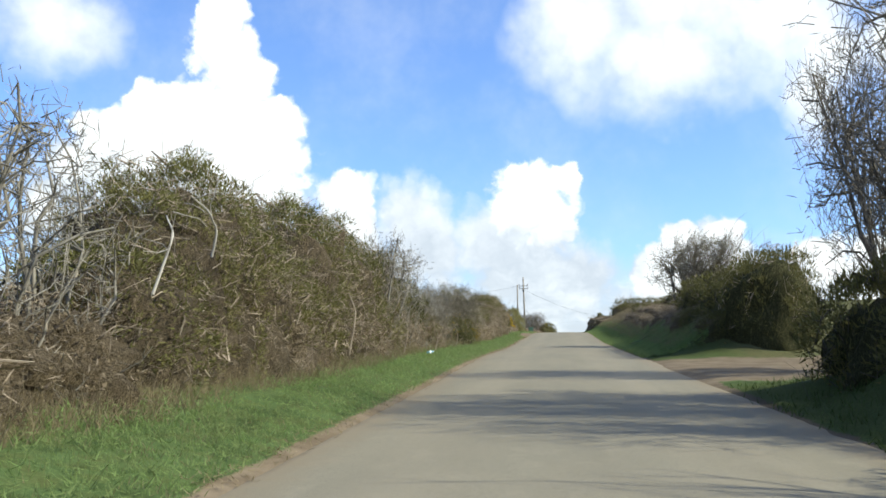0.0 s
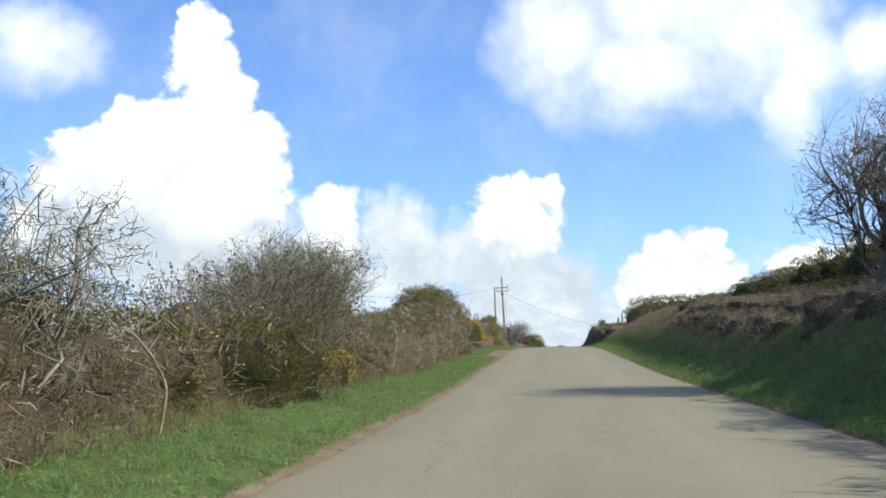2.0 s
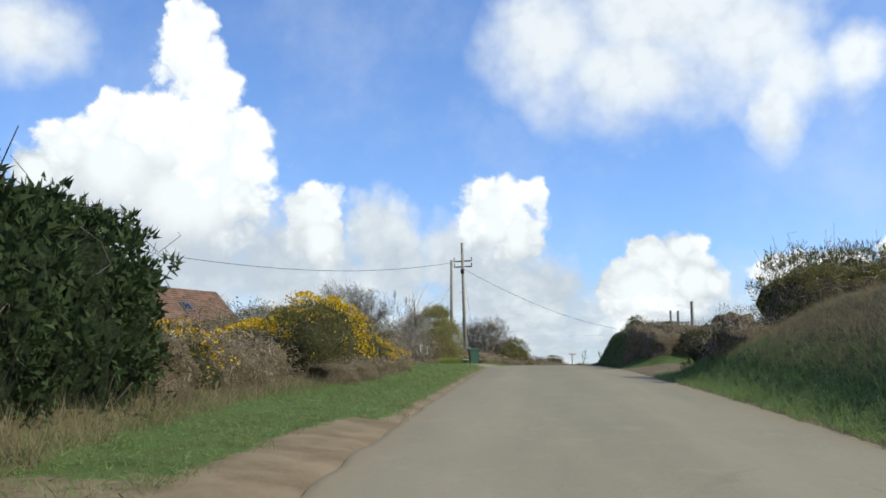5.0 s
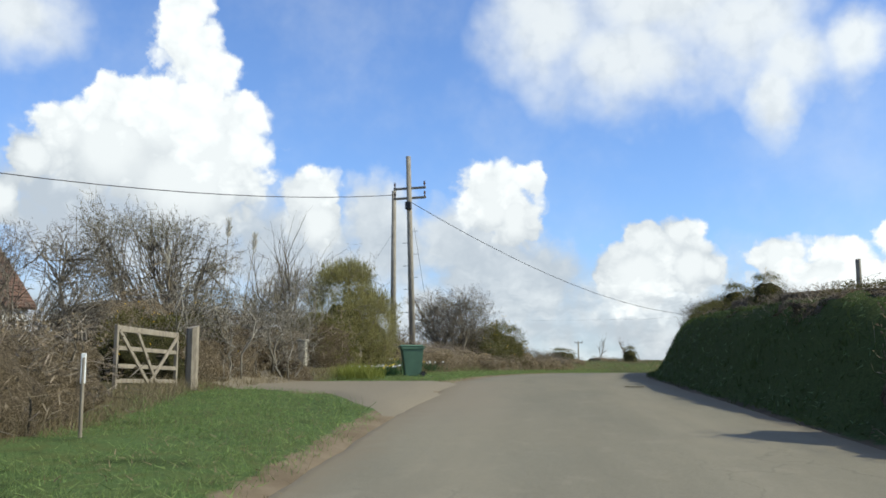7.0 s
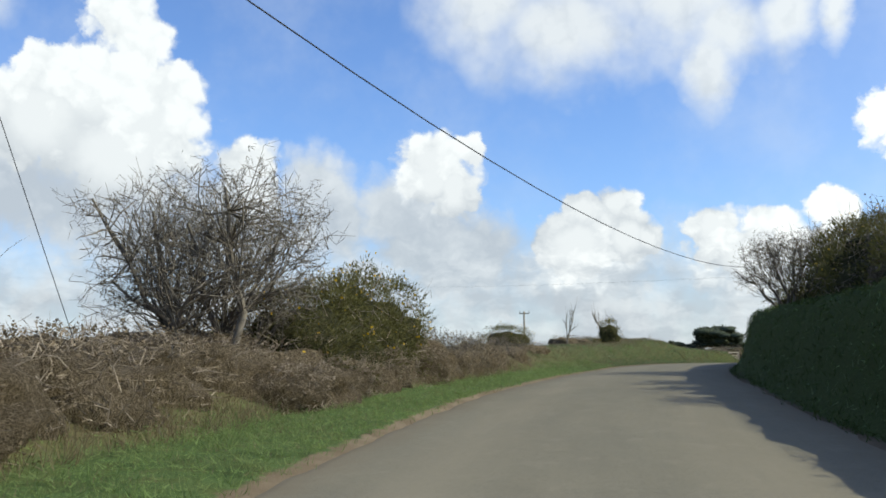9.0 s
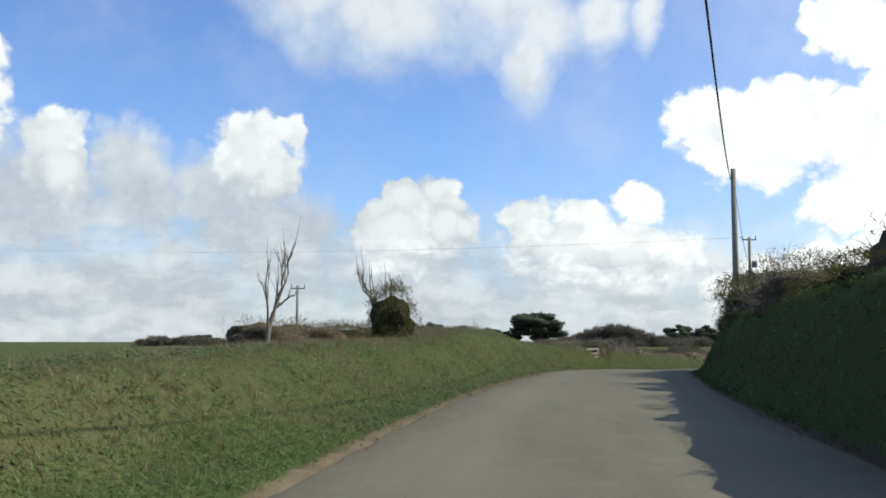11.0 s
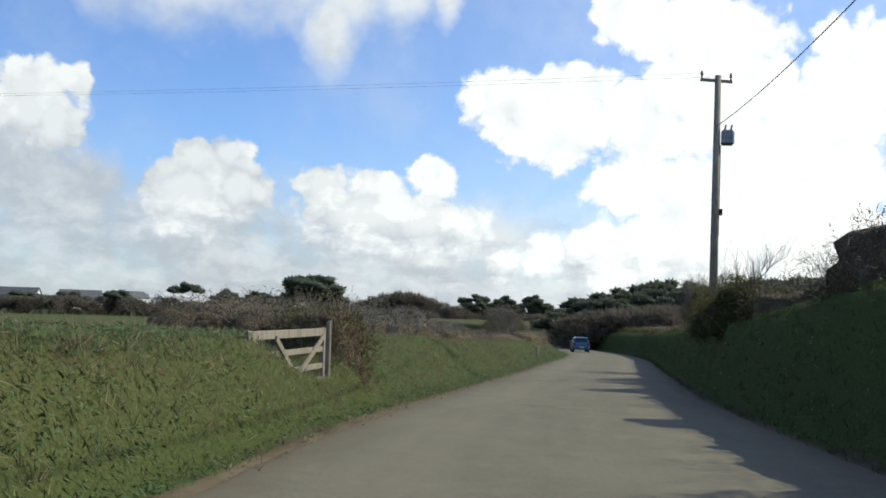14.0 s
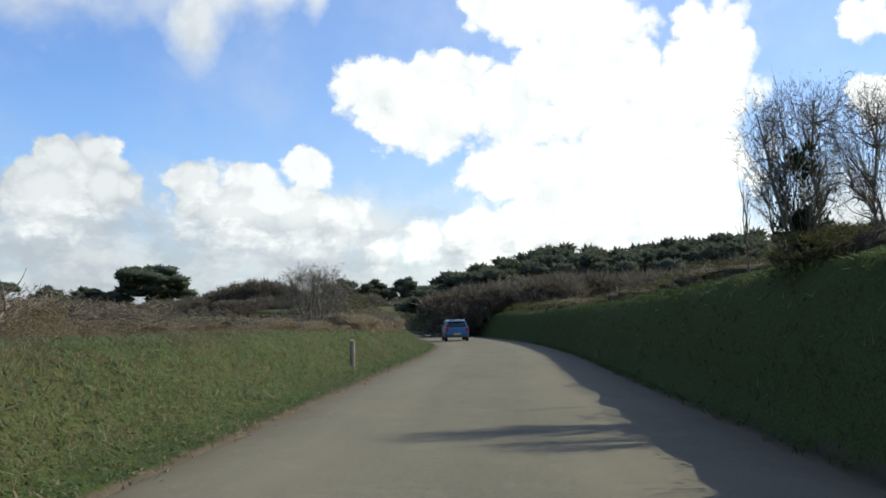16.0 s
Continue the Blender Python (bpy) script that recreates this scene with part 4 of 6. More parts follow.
def pine(name, seed, high, wide, label, clumps=36, per=56, leaf=0.42, low=0.55, mat=None, inner=M_IN_PINE, flat=0.95, lift=0.3, slim=0.6):
    """A far tree: forked trunk, and a crown of flattened lumps edged with fine tufts."""
    r = np.random.default_rng(seed)
    top = thing(name, Matrix(), label, "tree")
    tb = grow(3, seed, high=high * 0.85, trunk=high * 0.03, forks=(6, 3, 2), spread=1.1, start=0.5, shrink=0.5)
    part("trunk", solid("trunk", *join(tb), M_DARKBARK), top)
    bm = bmesh.new()
    bmesh.ops.create_icosphere(bm, subdivisions=2, radius=1.0)
    ball = np.array([v.co[:] for v in bm.verts])
    ball_f = np.array([[q.index for q in t.verts] for t in bm.faces])
    bm.free()
    lumps, tips = [], []
    for i in range(clumps):
        a, d = r.random() * 6.28, math.sqrt(r.random()) * wide * 0.40
        roof = 0.92 - 1.0 * (d / wide) ** 2
        z = high * (low + (roof - low) * r.random() ** 0.7)
        c = np.array([math.cos(a) * d, math.sin(a) * d, z])
        s = wide * (0.085 + 0.07 * r.random()) * np.array([1, 1, flat])
        lumps.append((c + ball * s * (0.68 + 0.32 * r.random((len(ball), 1))), ball_f))
        w = unit(r.normal(size=(per, 3)) + (0, 0, 0.3))
        way = unit(w + r.normal(size=(per, 3)) * 0.4 + (0, 0, lift))
        tips.append(spikes(c + w * s * 0.80, way, unit(np.cross(way, r.normal(size=(per, 3)))), leaf * (0.5 + 0.8 * r.random(per)), leaf * slim * (0.6 + 0.7 * r.random(per))))
    crown = part("crown", solid("crown", *join(tips), mat or M_PINE), top)
    if inner:
        part("crown_mass", solid("crown_mass", *join(lumps), inner), crown)
    return top


FAR = pose(0, -900, -60)
KINDS = {}


def kind(key, made):
    KINDS[key] = made


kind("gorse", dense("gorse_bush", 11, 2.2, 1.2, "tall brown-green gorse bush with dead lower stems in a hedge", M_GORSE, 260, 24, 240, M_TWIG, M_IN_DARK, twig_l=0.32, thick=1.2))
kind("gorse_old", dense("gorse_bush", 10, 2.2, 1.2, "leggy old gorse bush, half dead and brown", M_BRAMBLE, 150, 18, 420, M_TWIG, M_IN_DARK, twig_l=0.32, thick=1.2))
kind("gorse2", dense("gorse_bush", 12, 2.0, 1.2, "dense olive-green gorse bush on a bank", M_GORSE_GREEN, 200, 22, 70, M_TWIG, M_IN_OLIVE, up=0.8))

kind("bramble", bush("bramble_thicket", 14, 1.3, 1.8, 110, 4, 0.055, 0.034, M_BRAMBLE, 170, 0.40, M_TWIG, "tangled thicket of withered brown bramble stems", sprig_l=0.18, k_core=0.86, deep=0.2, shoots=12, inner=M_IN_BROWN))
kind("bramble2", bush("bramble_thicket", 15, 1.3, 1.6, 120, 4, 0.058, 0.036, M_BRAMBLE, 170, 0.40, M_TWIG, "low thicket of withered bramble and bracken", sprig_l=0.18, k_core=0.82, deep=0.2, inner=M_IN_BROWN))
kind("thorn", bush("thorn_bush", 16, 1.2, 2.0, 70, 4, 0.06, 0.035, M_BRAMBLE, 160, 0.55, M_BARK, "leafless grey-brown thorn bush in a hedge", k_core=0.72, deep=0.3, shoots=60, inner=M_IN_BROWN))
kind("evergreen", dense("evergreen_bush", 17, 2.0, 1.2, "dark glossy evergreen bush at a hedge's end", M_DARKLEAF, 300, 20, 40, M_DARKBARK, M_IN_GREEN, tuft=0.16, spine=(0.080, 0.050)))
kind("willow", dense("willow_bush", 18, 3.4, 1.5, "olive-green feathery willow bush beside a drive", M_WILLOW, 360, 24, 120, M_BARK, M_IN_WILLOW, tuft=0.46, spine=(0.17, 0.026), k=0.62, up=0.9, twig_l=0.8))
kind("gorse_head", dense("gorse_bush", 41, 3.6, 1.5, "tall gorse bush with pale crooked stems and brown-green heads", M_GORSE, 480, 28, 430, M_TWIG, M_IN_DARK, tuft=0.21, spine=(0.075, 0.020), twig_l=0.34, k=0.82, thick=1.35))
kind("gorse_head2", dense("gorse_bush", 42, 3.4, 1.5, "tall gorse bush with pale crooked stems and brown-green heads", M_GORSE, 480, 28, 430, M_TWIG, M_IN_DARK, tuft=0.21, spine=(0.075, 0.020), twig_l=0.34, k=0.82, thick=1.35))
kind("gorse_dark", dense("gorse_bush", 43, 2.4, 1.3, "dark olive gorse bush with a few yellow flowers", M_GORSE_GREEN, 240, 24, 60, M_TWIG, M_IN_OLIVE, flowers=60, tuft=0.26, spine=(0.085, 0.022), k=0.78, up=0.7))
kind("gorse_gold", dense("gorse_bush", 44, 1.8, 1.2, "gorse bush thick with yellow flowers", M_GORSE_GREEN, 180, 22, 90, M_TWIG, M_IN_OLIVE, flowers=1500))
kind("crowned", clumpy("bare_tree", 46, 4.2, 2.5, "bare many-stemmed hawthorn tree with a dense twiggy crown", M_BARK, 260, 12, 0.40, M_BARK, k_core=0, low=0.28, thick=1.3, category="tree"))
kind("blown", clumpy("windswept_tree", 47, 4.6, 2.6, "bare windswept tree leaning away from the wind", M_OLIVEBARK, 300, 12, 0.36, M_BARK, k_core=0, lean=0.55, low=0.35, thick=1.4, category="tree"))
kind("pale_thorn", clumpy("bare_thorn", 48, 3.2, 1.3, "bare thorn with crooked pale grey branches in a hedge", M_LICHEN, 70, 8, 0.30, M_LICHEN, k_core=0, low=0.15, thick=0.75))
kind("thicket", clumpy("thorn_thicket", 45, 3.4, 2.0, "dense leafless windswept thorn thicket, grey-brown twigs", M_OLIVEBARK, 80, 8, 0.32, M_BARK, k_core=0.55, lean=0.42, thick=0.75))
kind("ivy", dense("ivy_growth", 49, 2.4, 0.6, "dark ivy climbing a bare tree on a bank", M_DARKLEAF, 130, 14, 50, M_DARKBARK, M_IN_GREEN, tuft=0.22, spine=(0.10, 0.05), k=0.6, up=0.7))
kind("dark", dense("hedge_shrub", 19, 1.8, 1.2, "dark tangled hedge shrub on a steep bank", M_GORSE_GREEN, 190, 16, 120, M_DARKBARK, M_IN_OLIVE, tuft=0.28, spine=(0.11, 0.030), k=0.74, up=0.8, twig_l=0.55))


def sized(top):
    """A tree with its crown's height and width."""
    pts = np.array([v.co[:] for o in top.children for v in o.data.vertices])
    lo, hi = np.percentile(pts, 1, axis=0), np.percentile(pts, 99, axis=0)
    return top, float(hi[2]), float(max(hi[0] - lo[0], hi[1] - lo[1]))


TREES = {
    "round": sized(bare_tree("bare_tree", 21, "bare round-crowned hedgerow tree in early spring", levels=6, high=5.2, trunk=0.13, forks=(7, 6, 5, 4, 3), spread=0.85, shrink=0.68, rise_=0.5)),
    "wind": sized(bare_tree("windswept_tree", 22, "bare windswept thorn tree leaning with the wind", levels=6, high=4.6, trunk=0.11, forks=(6, 5, 5, 4, 3), lean=(0.55, 0.1, 0.25), spread=0.75, shrink=0.68, rise_=0.3, start=0.2)),
    "upright": sized(bare_tree("bare_tree", 23, "upright bare shrub-like tree with many thin stems", levels=5, high=4.2, trunk=0.07, forks=(7, 5, 4, 3), spread=0.5, shrink=0.74, start=0.1, rise_=0.8)),
    "snag": sized(bare_tree("dead_tree", 24, "thin dead tree with few forked branches", mat=M_BARK, levels=4, high=3.4, trunk=0.10, forks=(4, 3, 3), spread=0.45, shrink=0.7, rise_=0.9)),
}
PINES = {"a": sized(pine("pine_tree", 31, 8.5, 10.0, "dark spreading pine tree far across the fields", low=0.30, flat=0.62)),
         "b": sized(pine("pine_tree", 32, 9.0, 6.5, "dark tall pine tree in a far clump", low=0.30)),
         "u": sized(pine("pine_tree", 34, 8.5, 8.0, "flat-topped pine on a bare trunk far across the fields", 22, low=0.74, flat=0.6)),
         "c": sized(pine("broadleaf_tree", 33, 8.0, 7.5, "brown leafless tree at the edge of a wood", clumps=34, per=72, leaf=1.3, low=0.05, mat=M_COPSE, inner=None, flat=1.2, lift=0.9, slim=0.12))}
used = set()


def settle(top, key, m):
    """The first of a kind is set down itself, the others are copies of it."""
    if key in used:
        return copy_thing(top, m @ Matrix.Diagonal((1 / top.scale.x, 1 / top.scale.y, 1 / top.scale.z, 1)))
    used.add(key)
    top.matrix_basis = m
    return top


def put_bush(key, s, u, h, w, turn=None, sink=0.2):
    top, wide, high = KINDS[key]
    turn = rng.random() * 360 if turn is None else turn
    x, y, z = stand(s, u, sink)
    front = u - (0.42 * w if u > 0 else -0.42 * w)
    drop = min(1.2, max(0.0, float(rise(s, u) - rise(np.array([s - 0.4 * w, s, s + 0.4 * w]), front).min()))) if abs(front) > 3.3 else 0.0
    drop = 0.0 if key in ("crowned", "blown") else min(drop, 0.6 if u > 0 and s > 250 else 1.2)
    m = pose(x, y, z - drop, 0, 0, turn) @ Matrix.Diagonal((w / (2 * wide), w / (2 * wide), (h + drop) / high, 1))
    return settle(top, key, m)


def put_tree(table, key, s, u, high, wide, turn=0.0, at=None):
    top, h0, w0 = table[key]
    x, y, z = at or stand(s, u, 0.05)
    m = pose(x, y, z, 0, 0, turn) @ Matrix.Diagonal((wide / w0, wide / w0, high / h0, 1))
    return settle(top, top.name, m)


def row(key, a, b, gap, face, tall, w, jit=0.3, vary=0.20):
    """A run of bushes whose front stands at face and whose tops reach tall over the lane; tall may be a pair."""
    n = max(1, int(round((b - a) / gap)))
    side = 1 if face > 0 else -1
    for i in range(n):
        f = (i + 0.5) / n
        t = tall[0] + (tall[1] - tall[0]) * f if isinstance(tall, tuple) else tall
        kk = key[int(rng.integers(len(key)))] if isinstance(key, list) else key
        ww = w * (0.9 + 0.25 * rng.random())
        s, u = a + (b - a) * f + rng.normal() * jit, face + side * (ww * 0.45 + abs(rng.normal()) * jit)
        h = max(0.5, t - float(rise(s, u))) * (1.0 - vary * 0.6 + vary * rng.random())
        put_bush(kk, s, u, h, ww)


# left hedge, from the start to the drives
row(["bramble", "bramble", "bramble2", "gorse_old"], -3, 50, 1.9, -4.5, 1.95, 2.8)
row("thorn", 4, 12, 2.2, -5.4, 1.9, 2.6)
row(["gorse_head", "gorse_head2"], 13.3, 18.4, 1.8, -4.7, (4.1, 4.4), 2.8)
row(["gorse", "gorse_old"], 12, 30, 2.2, -4.6, 2.6, 2.8)
row(["gorse_head", "gorse_head2"], 18.4, 22.4, 1.9, -4.7, (3.3, 3.7), 3.0)
row(["gorse_head2", "gorse_head"], 22.6, 28.6, 1.9, -4.7, (4.4, 4.8), 3.0)
row(["gorse_head", "gorse_head2"], 29.4, 35.4, 2.0, -4.7, (4.0, 3.9), 3.0)
row(["gorse_head", "gorse2"], 35.8, 41, 1.7, -4.8, (3.3, 3.1), 2.8)
for s, u, tall, w in ((30.6, -5.0, 4.3, 2.6), (32.6, -5.0, 4.4, 2.6), (34.6, -5.1, 4.2, 2.4), (41.8, -5.2, 3.2, 2.4), (43.6, -5.2, 3.3, 2.4), (45.2, -5.3, 3.2, 2.2)):
    put_bush("pale_thorn", s, u, tall - float(rise(s, u)), w, 77 * s)
row(["gorse", "gorse_old", "bramble"], 30, 42, 2.2, -4.5, 2.2, 2.8)
row(["thorn", "gorse_head"], 40, 47, 1.9, -4.9, (3.0, 2.7), 2.8)
row(["gorse_dark", "gorse_dark", "thorn"], 45, 52, 2.0, -4.5, (2.0, 2.3), 2.6)
row(["bramble", "thorn"], 50, 60, 2.1, -4.3, 1.8, 2.6)
row(["bramble", "bramble2", "thorn"], 60, 77, 1.7, -3.9, 1.75, 2.4)
row("thorn", 64, 77, 2.1, -4.7, 2.3, 2.6)
row(["gorse_dark", "bramble"], 52, 63, 2.4, -4.2, (1.9, 1.7), 2.2)
for s, u, tall, w in ((52.4, -5.9, 2.5, 3.2), (54.4, -5.9, 3.1, 3.5), (56.1, -5.8, 3.55, 3.7), (57.4, -6.8, 3.9, 4.0)):
    put_bush("blown", s, u, tall - float(rise(s, u)), w, heading(s) + 32)
for s, u, tall, w in ((52.4, -5.0, 2.0, 2.4), (54.0, -5.0, 2.4, 2.6), (55.6, -5.1, 2.7, 2.6), (57.0, -5.2, 2.6, 2.4)):
    put_bush("thicket", s, u, tall - float(rise(s, u)), w, heading(s) + 40)
row(["thorn", "bramble"], 58.5, 66, 1.9, -4.6, (2.3, 2.3), 2.6)
row(["gorse", "gorse_head"], 64.2, 69.6, 1.8, -4.4, (2.1, 2.4), 2.4)
row(["gorse", "gorse2", "gorse_head"], 71.6, 77, 1.6, -4.4, (2.2, 2.7), 2.6)
row(["gorse_head", "gorse_head2"], 76.5, 80.5, 1.9, -4.2, (2.5, 3.3), 2.8)
row(["gorse_head", "gorse_head2"], 81.0, 88.2, 1.8, -3.8, (3.85, 3.85), 3.0, vary=0.12)
row(["gorse_old", "gorse_old", "thorn"], 79, 88.4, 1.6, -3.6, (2.6, 3.2), 2.4)
row(["bramble", "thorn"], 76, 87, 2.0, -3.7, 1.8, 2.2)
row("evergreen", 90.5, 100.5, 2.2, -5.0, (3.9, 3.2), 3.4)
row(["bramble", "gorse_gold", "bramble2"], 100.5, 113, 2.1, -5.4, 1.7, 2.8)
row(["gorse_gold", "gorse_gold", "gorse_dark"], 110, 118.5, 1.8, -4.7, 2.3, 2.4)
row("gorse_gold", 117.5, 122.4, 1.6, -4.5, (1.55, 1.1), 2.0)
row("bramble", 109, 121, 1.7, -4.0, 0.95, 1.6)
row(["bramble", "thorn"], 122, 133, 2.0, -5.4, 1.75, 3.0)
row(["bramble", "bramble2", "thorn"], 131, 136.6, 2.0, -7.0, 1.7, 2.6)
row(["thorn", "gorse_dark"], 141.9, 146, 1.5, -8.3, 2.1, 2.4)
row(["thorn", "bramble", "gorse_dark"], 142.8, 148.0, 1.5, -7.3, (1.6, 1.9), 2.2)
row(["gorse", "thorn"], 116, 128, 3.0, -7.4, 2.5, 3.6)
row(["thorn", "bramble"], 130, 143, 2.4, -10.4, 2.2, 3.2)
# round the drive and the bin
row(["thorn", "thorn", "gorse_old"], 146.4, 154, 1.9, -8.2, 2.5, 3.0)
row(["thorn", "bramble"], 143.6, 149, 2.4, -9.8, 2.8, 3.4)
for s, u, tall, w in ((154.2, -7.7, 4.2, 2.3), (155.6, -7.9, 4.4, 2.3), (157.2, -7.6, 3.5, 2.2), (155.0, -6.9, 3.0, 2.0)):
    put_bush("willow", s, u, tall - float(rise(s, u)), w)
row(["gorse", "thorn", "willow"], 149.4, 153.4, 1.5, -6.9, (2.2, 2.6), 2.2)
row(["bramble", "bramble2"], 158, 180, 1.9, -4.9, (1.5, 1.7), 2.8)
row(["bramble2", "bramble", "thorn"], 157, 177, 2.4, -6.4, 1.85, 3.2)
row("gorse_dark", 172.4, 178.0, 1.4, -4.7, (2.7, 3.0), 2.8)
row(["bramble", "bramble2", "gorse_old"], 168, 179, 1.5, -4.2, (1.1, 1.3), 1.9)
row(["bramble2", "bramble", "thorn"], 177.5, 190, 1.5, -4.0, (1.7, 1.45), 2.2)
row(["bramble2", "bramble"], 190, 195, 1.6, -4.1, (1.3, 1.2), 1.8)
put_bush("gorse_dark", 192.8, -5.7, 2.05 - float(rise(192.8, -5.7)), 2.1)
put_bush("gorse_dark", 213.2, -5.9, 1.8 - float(rise(213.2, -5.9)), 1.3)
put_bush("gorse_dark", 215.2, -5.2, 3.0 - float(rise(215.2, -5.2)), 1.4)
row(["bramble2", "thorn"], 208, 226, 2.4, -5.4, (1.9, 2.1), 2.0)
row(["bramble2", "thorn"], 226, 247, 2.4, -5.6, (1.95, 1.7), 2.2)
# the thicket beside the gate and on along the bank
for s, u, h, w in ((253.6, -4.5, 1.1, 1.9), (255.2, -4.7, 0.7, 2.0), (254.2, -5.6, 1.1, 2.4), (256.4, -5.8, 0.9, 2.4)):
    put_bush("thicket", s, u, h, w)
put_bush("dark", 253.9, -4.5, 1.95 - float(rise(253.9, -4.5)), 1.7)
put_bush("dark", 255.3, -4.9, 1.7 - float(rise(255.3, -4.9)), 1.8)
put_bush("bramble", 253.7, -4.35, 0.9, 1.4, 40)
put_bush("bramble2", 255.6, -4.75, 0.4, 1.4, 160)
row(["thorn", "bramble"], 257, 300, 2.3, -5.6, (2.1, 1.8), 2.6)
row(["thorn", "bramble", "thicket"], 300, 350, 2.6, -5.0, (2.0, 2.3), 3.0)
row(["thorn", "dark"], 318, 350, 2.4, -7.0, (2.9, 3.3), 3.4)
put_bush("crowned", 303.0, -7.0, 2.6, 2.6, 60)
put_bush("crowned", 318.0, -8.6, 3.2, 3.0, 150)
row("thicket", 256, 292, 4.4, -6.2, (2.5, 2.0), 3.0)
row(["thorn", "bramble"], 257, 290, 2.8, -7.0, (2.5, 2.0), 2.8)
for s, u, tall, w in ((259.5, -6.0, 2.2, 2.0), (262.8, -6.3, 2.5, 2.2), (266.0, -6.2, 2.4, 2.2), (270.0, -6.4, 2.4, 2.2), (274.5, -6.2, 2.2, 2.2)):
    put_bush("pale_thorn", s, u, tall - float(rise(s, u)), w, 90 * s)
for i in range(2):
    put_tree(TREES, "snag", 268.5 + 11.0 * i, -6.0 - 0.3 * (i % 3), 0.9, 1.0, 50.0 * i)

# right side: shrubs and gorse on the bank
row("dark", 3, 20, 2.0, 4.8, (2.2, 2.6), 2.6)
row(["dark", "gorse2", "gorse2"], 36.5, 55, 1.9, 6.8, (4.0, 3.9), 3.4)
row(["dark", "gorse", "bramble"], 37, 48, 2.2, 5.9, 1.9, 2.4)
row(["bramble", "bramble2"], 46, 80, 1.8, 5.7, (1.4, 1.25), 1.8)
row(["bramble", "bramble2", "bramble"], 48, 82, 1.8, 6.6, (2.1, 1.9), 2.2, vary=0.3)
row(["bramble2", "bramble"], 54, 82, 1.8, 7.6, (2.6, 2.3), 2.4, vary=0.3)
row(["bramble2", "bramble", "gorse2"], 54, 84, 1.8, 8.7, (3.2, 2.8), 2.4, vary=0.3)
row(["gorse", "gorse2", "gorse"], 58, 87, 1.6, 10.0, (4.6, 3.7), 2.8, vary=0.45)
row(["gorse", "gorse2", "bramble"], 86, 104, 1.7, 9.6, (3.5, 3.0), 2.4, vary=0.45)
row(["gorse", "gorse2"], 78, 87, 2.6, 6.6, (2.2, 1.7), 1.8, vary=0.4)
row(["bramble2", "bramble", "gorse"], 86, 96, 2.6, 8.0, (2.8, 2.6), 2.2, vary=0.35)
for u in (8.4, 9.9, 11.4, 12.9, 14.4):
    put_bush("gorse2", 116.2, u, 4.0 - float(rise(116.2, u)), 3.3)
    put_bush("gorse", 114.9, u - 0.4, 3.4 - float(rise(114.9, u - 0.4)), 2.9)
row(["dark", "bramble2"], 111.5, 117.5, 1.8, 4.7, 1.9, 2.4)
row(["dark", "thorn"], 116, 121, 2.0, 7.6, 2.2, 2.6)
row(["bramble2", "bramble", "dark"], 131, 142, 1.7, 5.6, (1.9, 2.6), 2.4, vary=0.35)
put_bush("bramble", 130.6, 5.8, 1.1, 2.0)
put_bush("bramble2", 130.4, 7.4, 1.4, 2.2)
put_bush("bramble", 132.2, 5.2, 1.3, 2.0)
put_bush("bramble2", 131.8, 9.2, 1.6, 2.4)
put_bush("gorse_dark", 147.4, 5.9, 3.2 - float(rise(147.4, 5.9)), 0.9)
row(["bramble", "dark", "thorn"], 142, 172, 2.2, 5.2, (2.6, 3.0), 2.4, vary=0.45)
row(["bramble", "bramble2", "thorn"], 137, 160, 2.0, 4.9, (2.35, 2.6), 1.8, vary=0.4)
for s, u, tall, w in ((150.0, 5.8, 2.9, 0.8), (153.4, 5.9, 3.3, 1.1), (155.0, 6.2, 3.0, 1.0), (160.5, 6.0, 3.1, 1.2)):
    put_bush("gorse_dark", s, u, tall - float(rise(s, u)), w)
row(["gorse_dark", "thorn", "dark"], 172, 190, 2.2, 5.0, (4.0, 4.3), 2.9, vary=0.25)
row(["dark", "bramble", "thorn"], 190, 214, 2.1, 4.6, 3.2, 2.6, vary=0.4)
row(["dark", "thicket", "thorn"], 214, 230, 2.0, 4.6, (3.9, 4.0), 2.8, vary=0.3)
row(["thorn", "thicket", "thorn"], 226, 241, 1.9, 4.8, (4.0, 3.8), 2.6)
row(["dark", "bramble2"], 226, 241, 2.4, 4.5, 2.7, 2.2)
row(["bramble", "thorn", "thicket", "gorse"], 241, 262, 1.9, 4.5, (3.9, 3.8), 2.6, vary=0.4)
row(["dark", "thorn"], 260, 277, 1.8, 3.9, (3.2, 3.2), 2.2, vary=0.35)
for s, u, tall, w in ((270.6, 3.9, 3.1, 1.7), (265.6, 4.0, 3.5, 1.9), (266.6, 4.6, 3.1, 2.0), (273.0, 4.1, 3.6, 2.0), (274.3, 4.6, 3.3, 2.0)):
    put_bush("gorse_dark", s, u, tall - float(rise(s, u)), w)
    put_bush("dark", s + 0.3, u + 0.2, (tall - 0.4) - float(rise(s, u)), w * 0.9)
put_bush("crowned", 281.0, 3.85, 2.6, 1.5, 10)
put_bush("ivy", 281.0, 3.9, 1.75, 0.6)
put_bush("crowned", 279.8, 4.5, 2.1, 1.3, 110)
put_bush("dark", 280.4, 4.2, 0.6, 1.4)
row(["bramble", "thorn", "dark"], 279, 330, 2.2, 3.9, (2.3, 2.6), 2.4)
row(["dark", "bramble"], 330, 400, 4.0, 4.4, 3.0, 4.2)

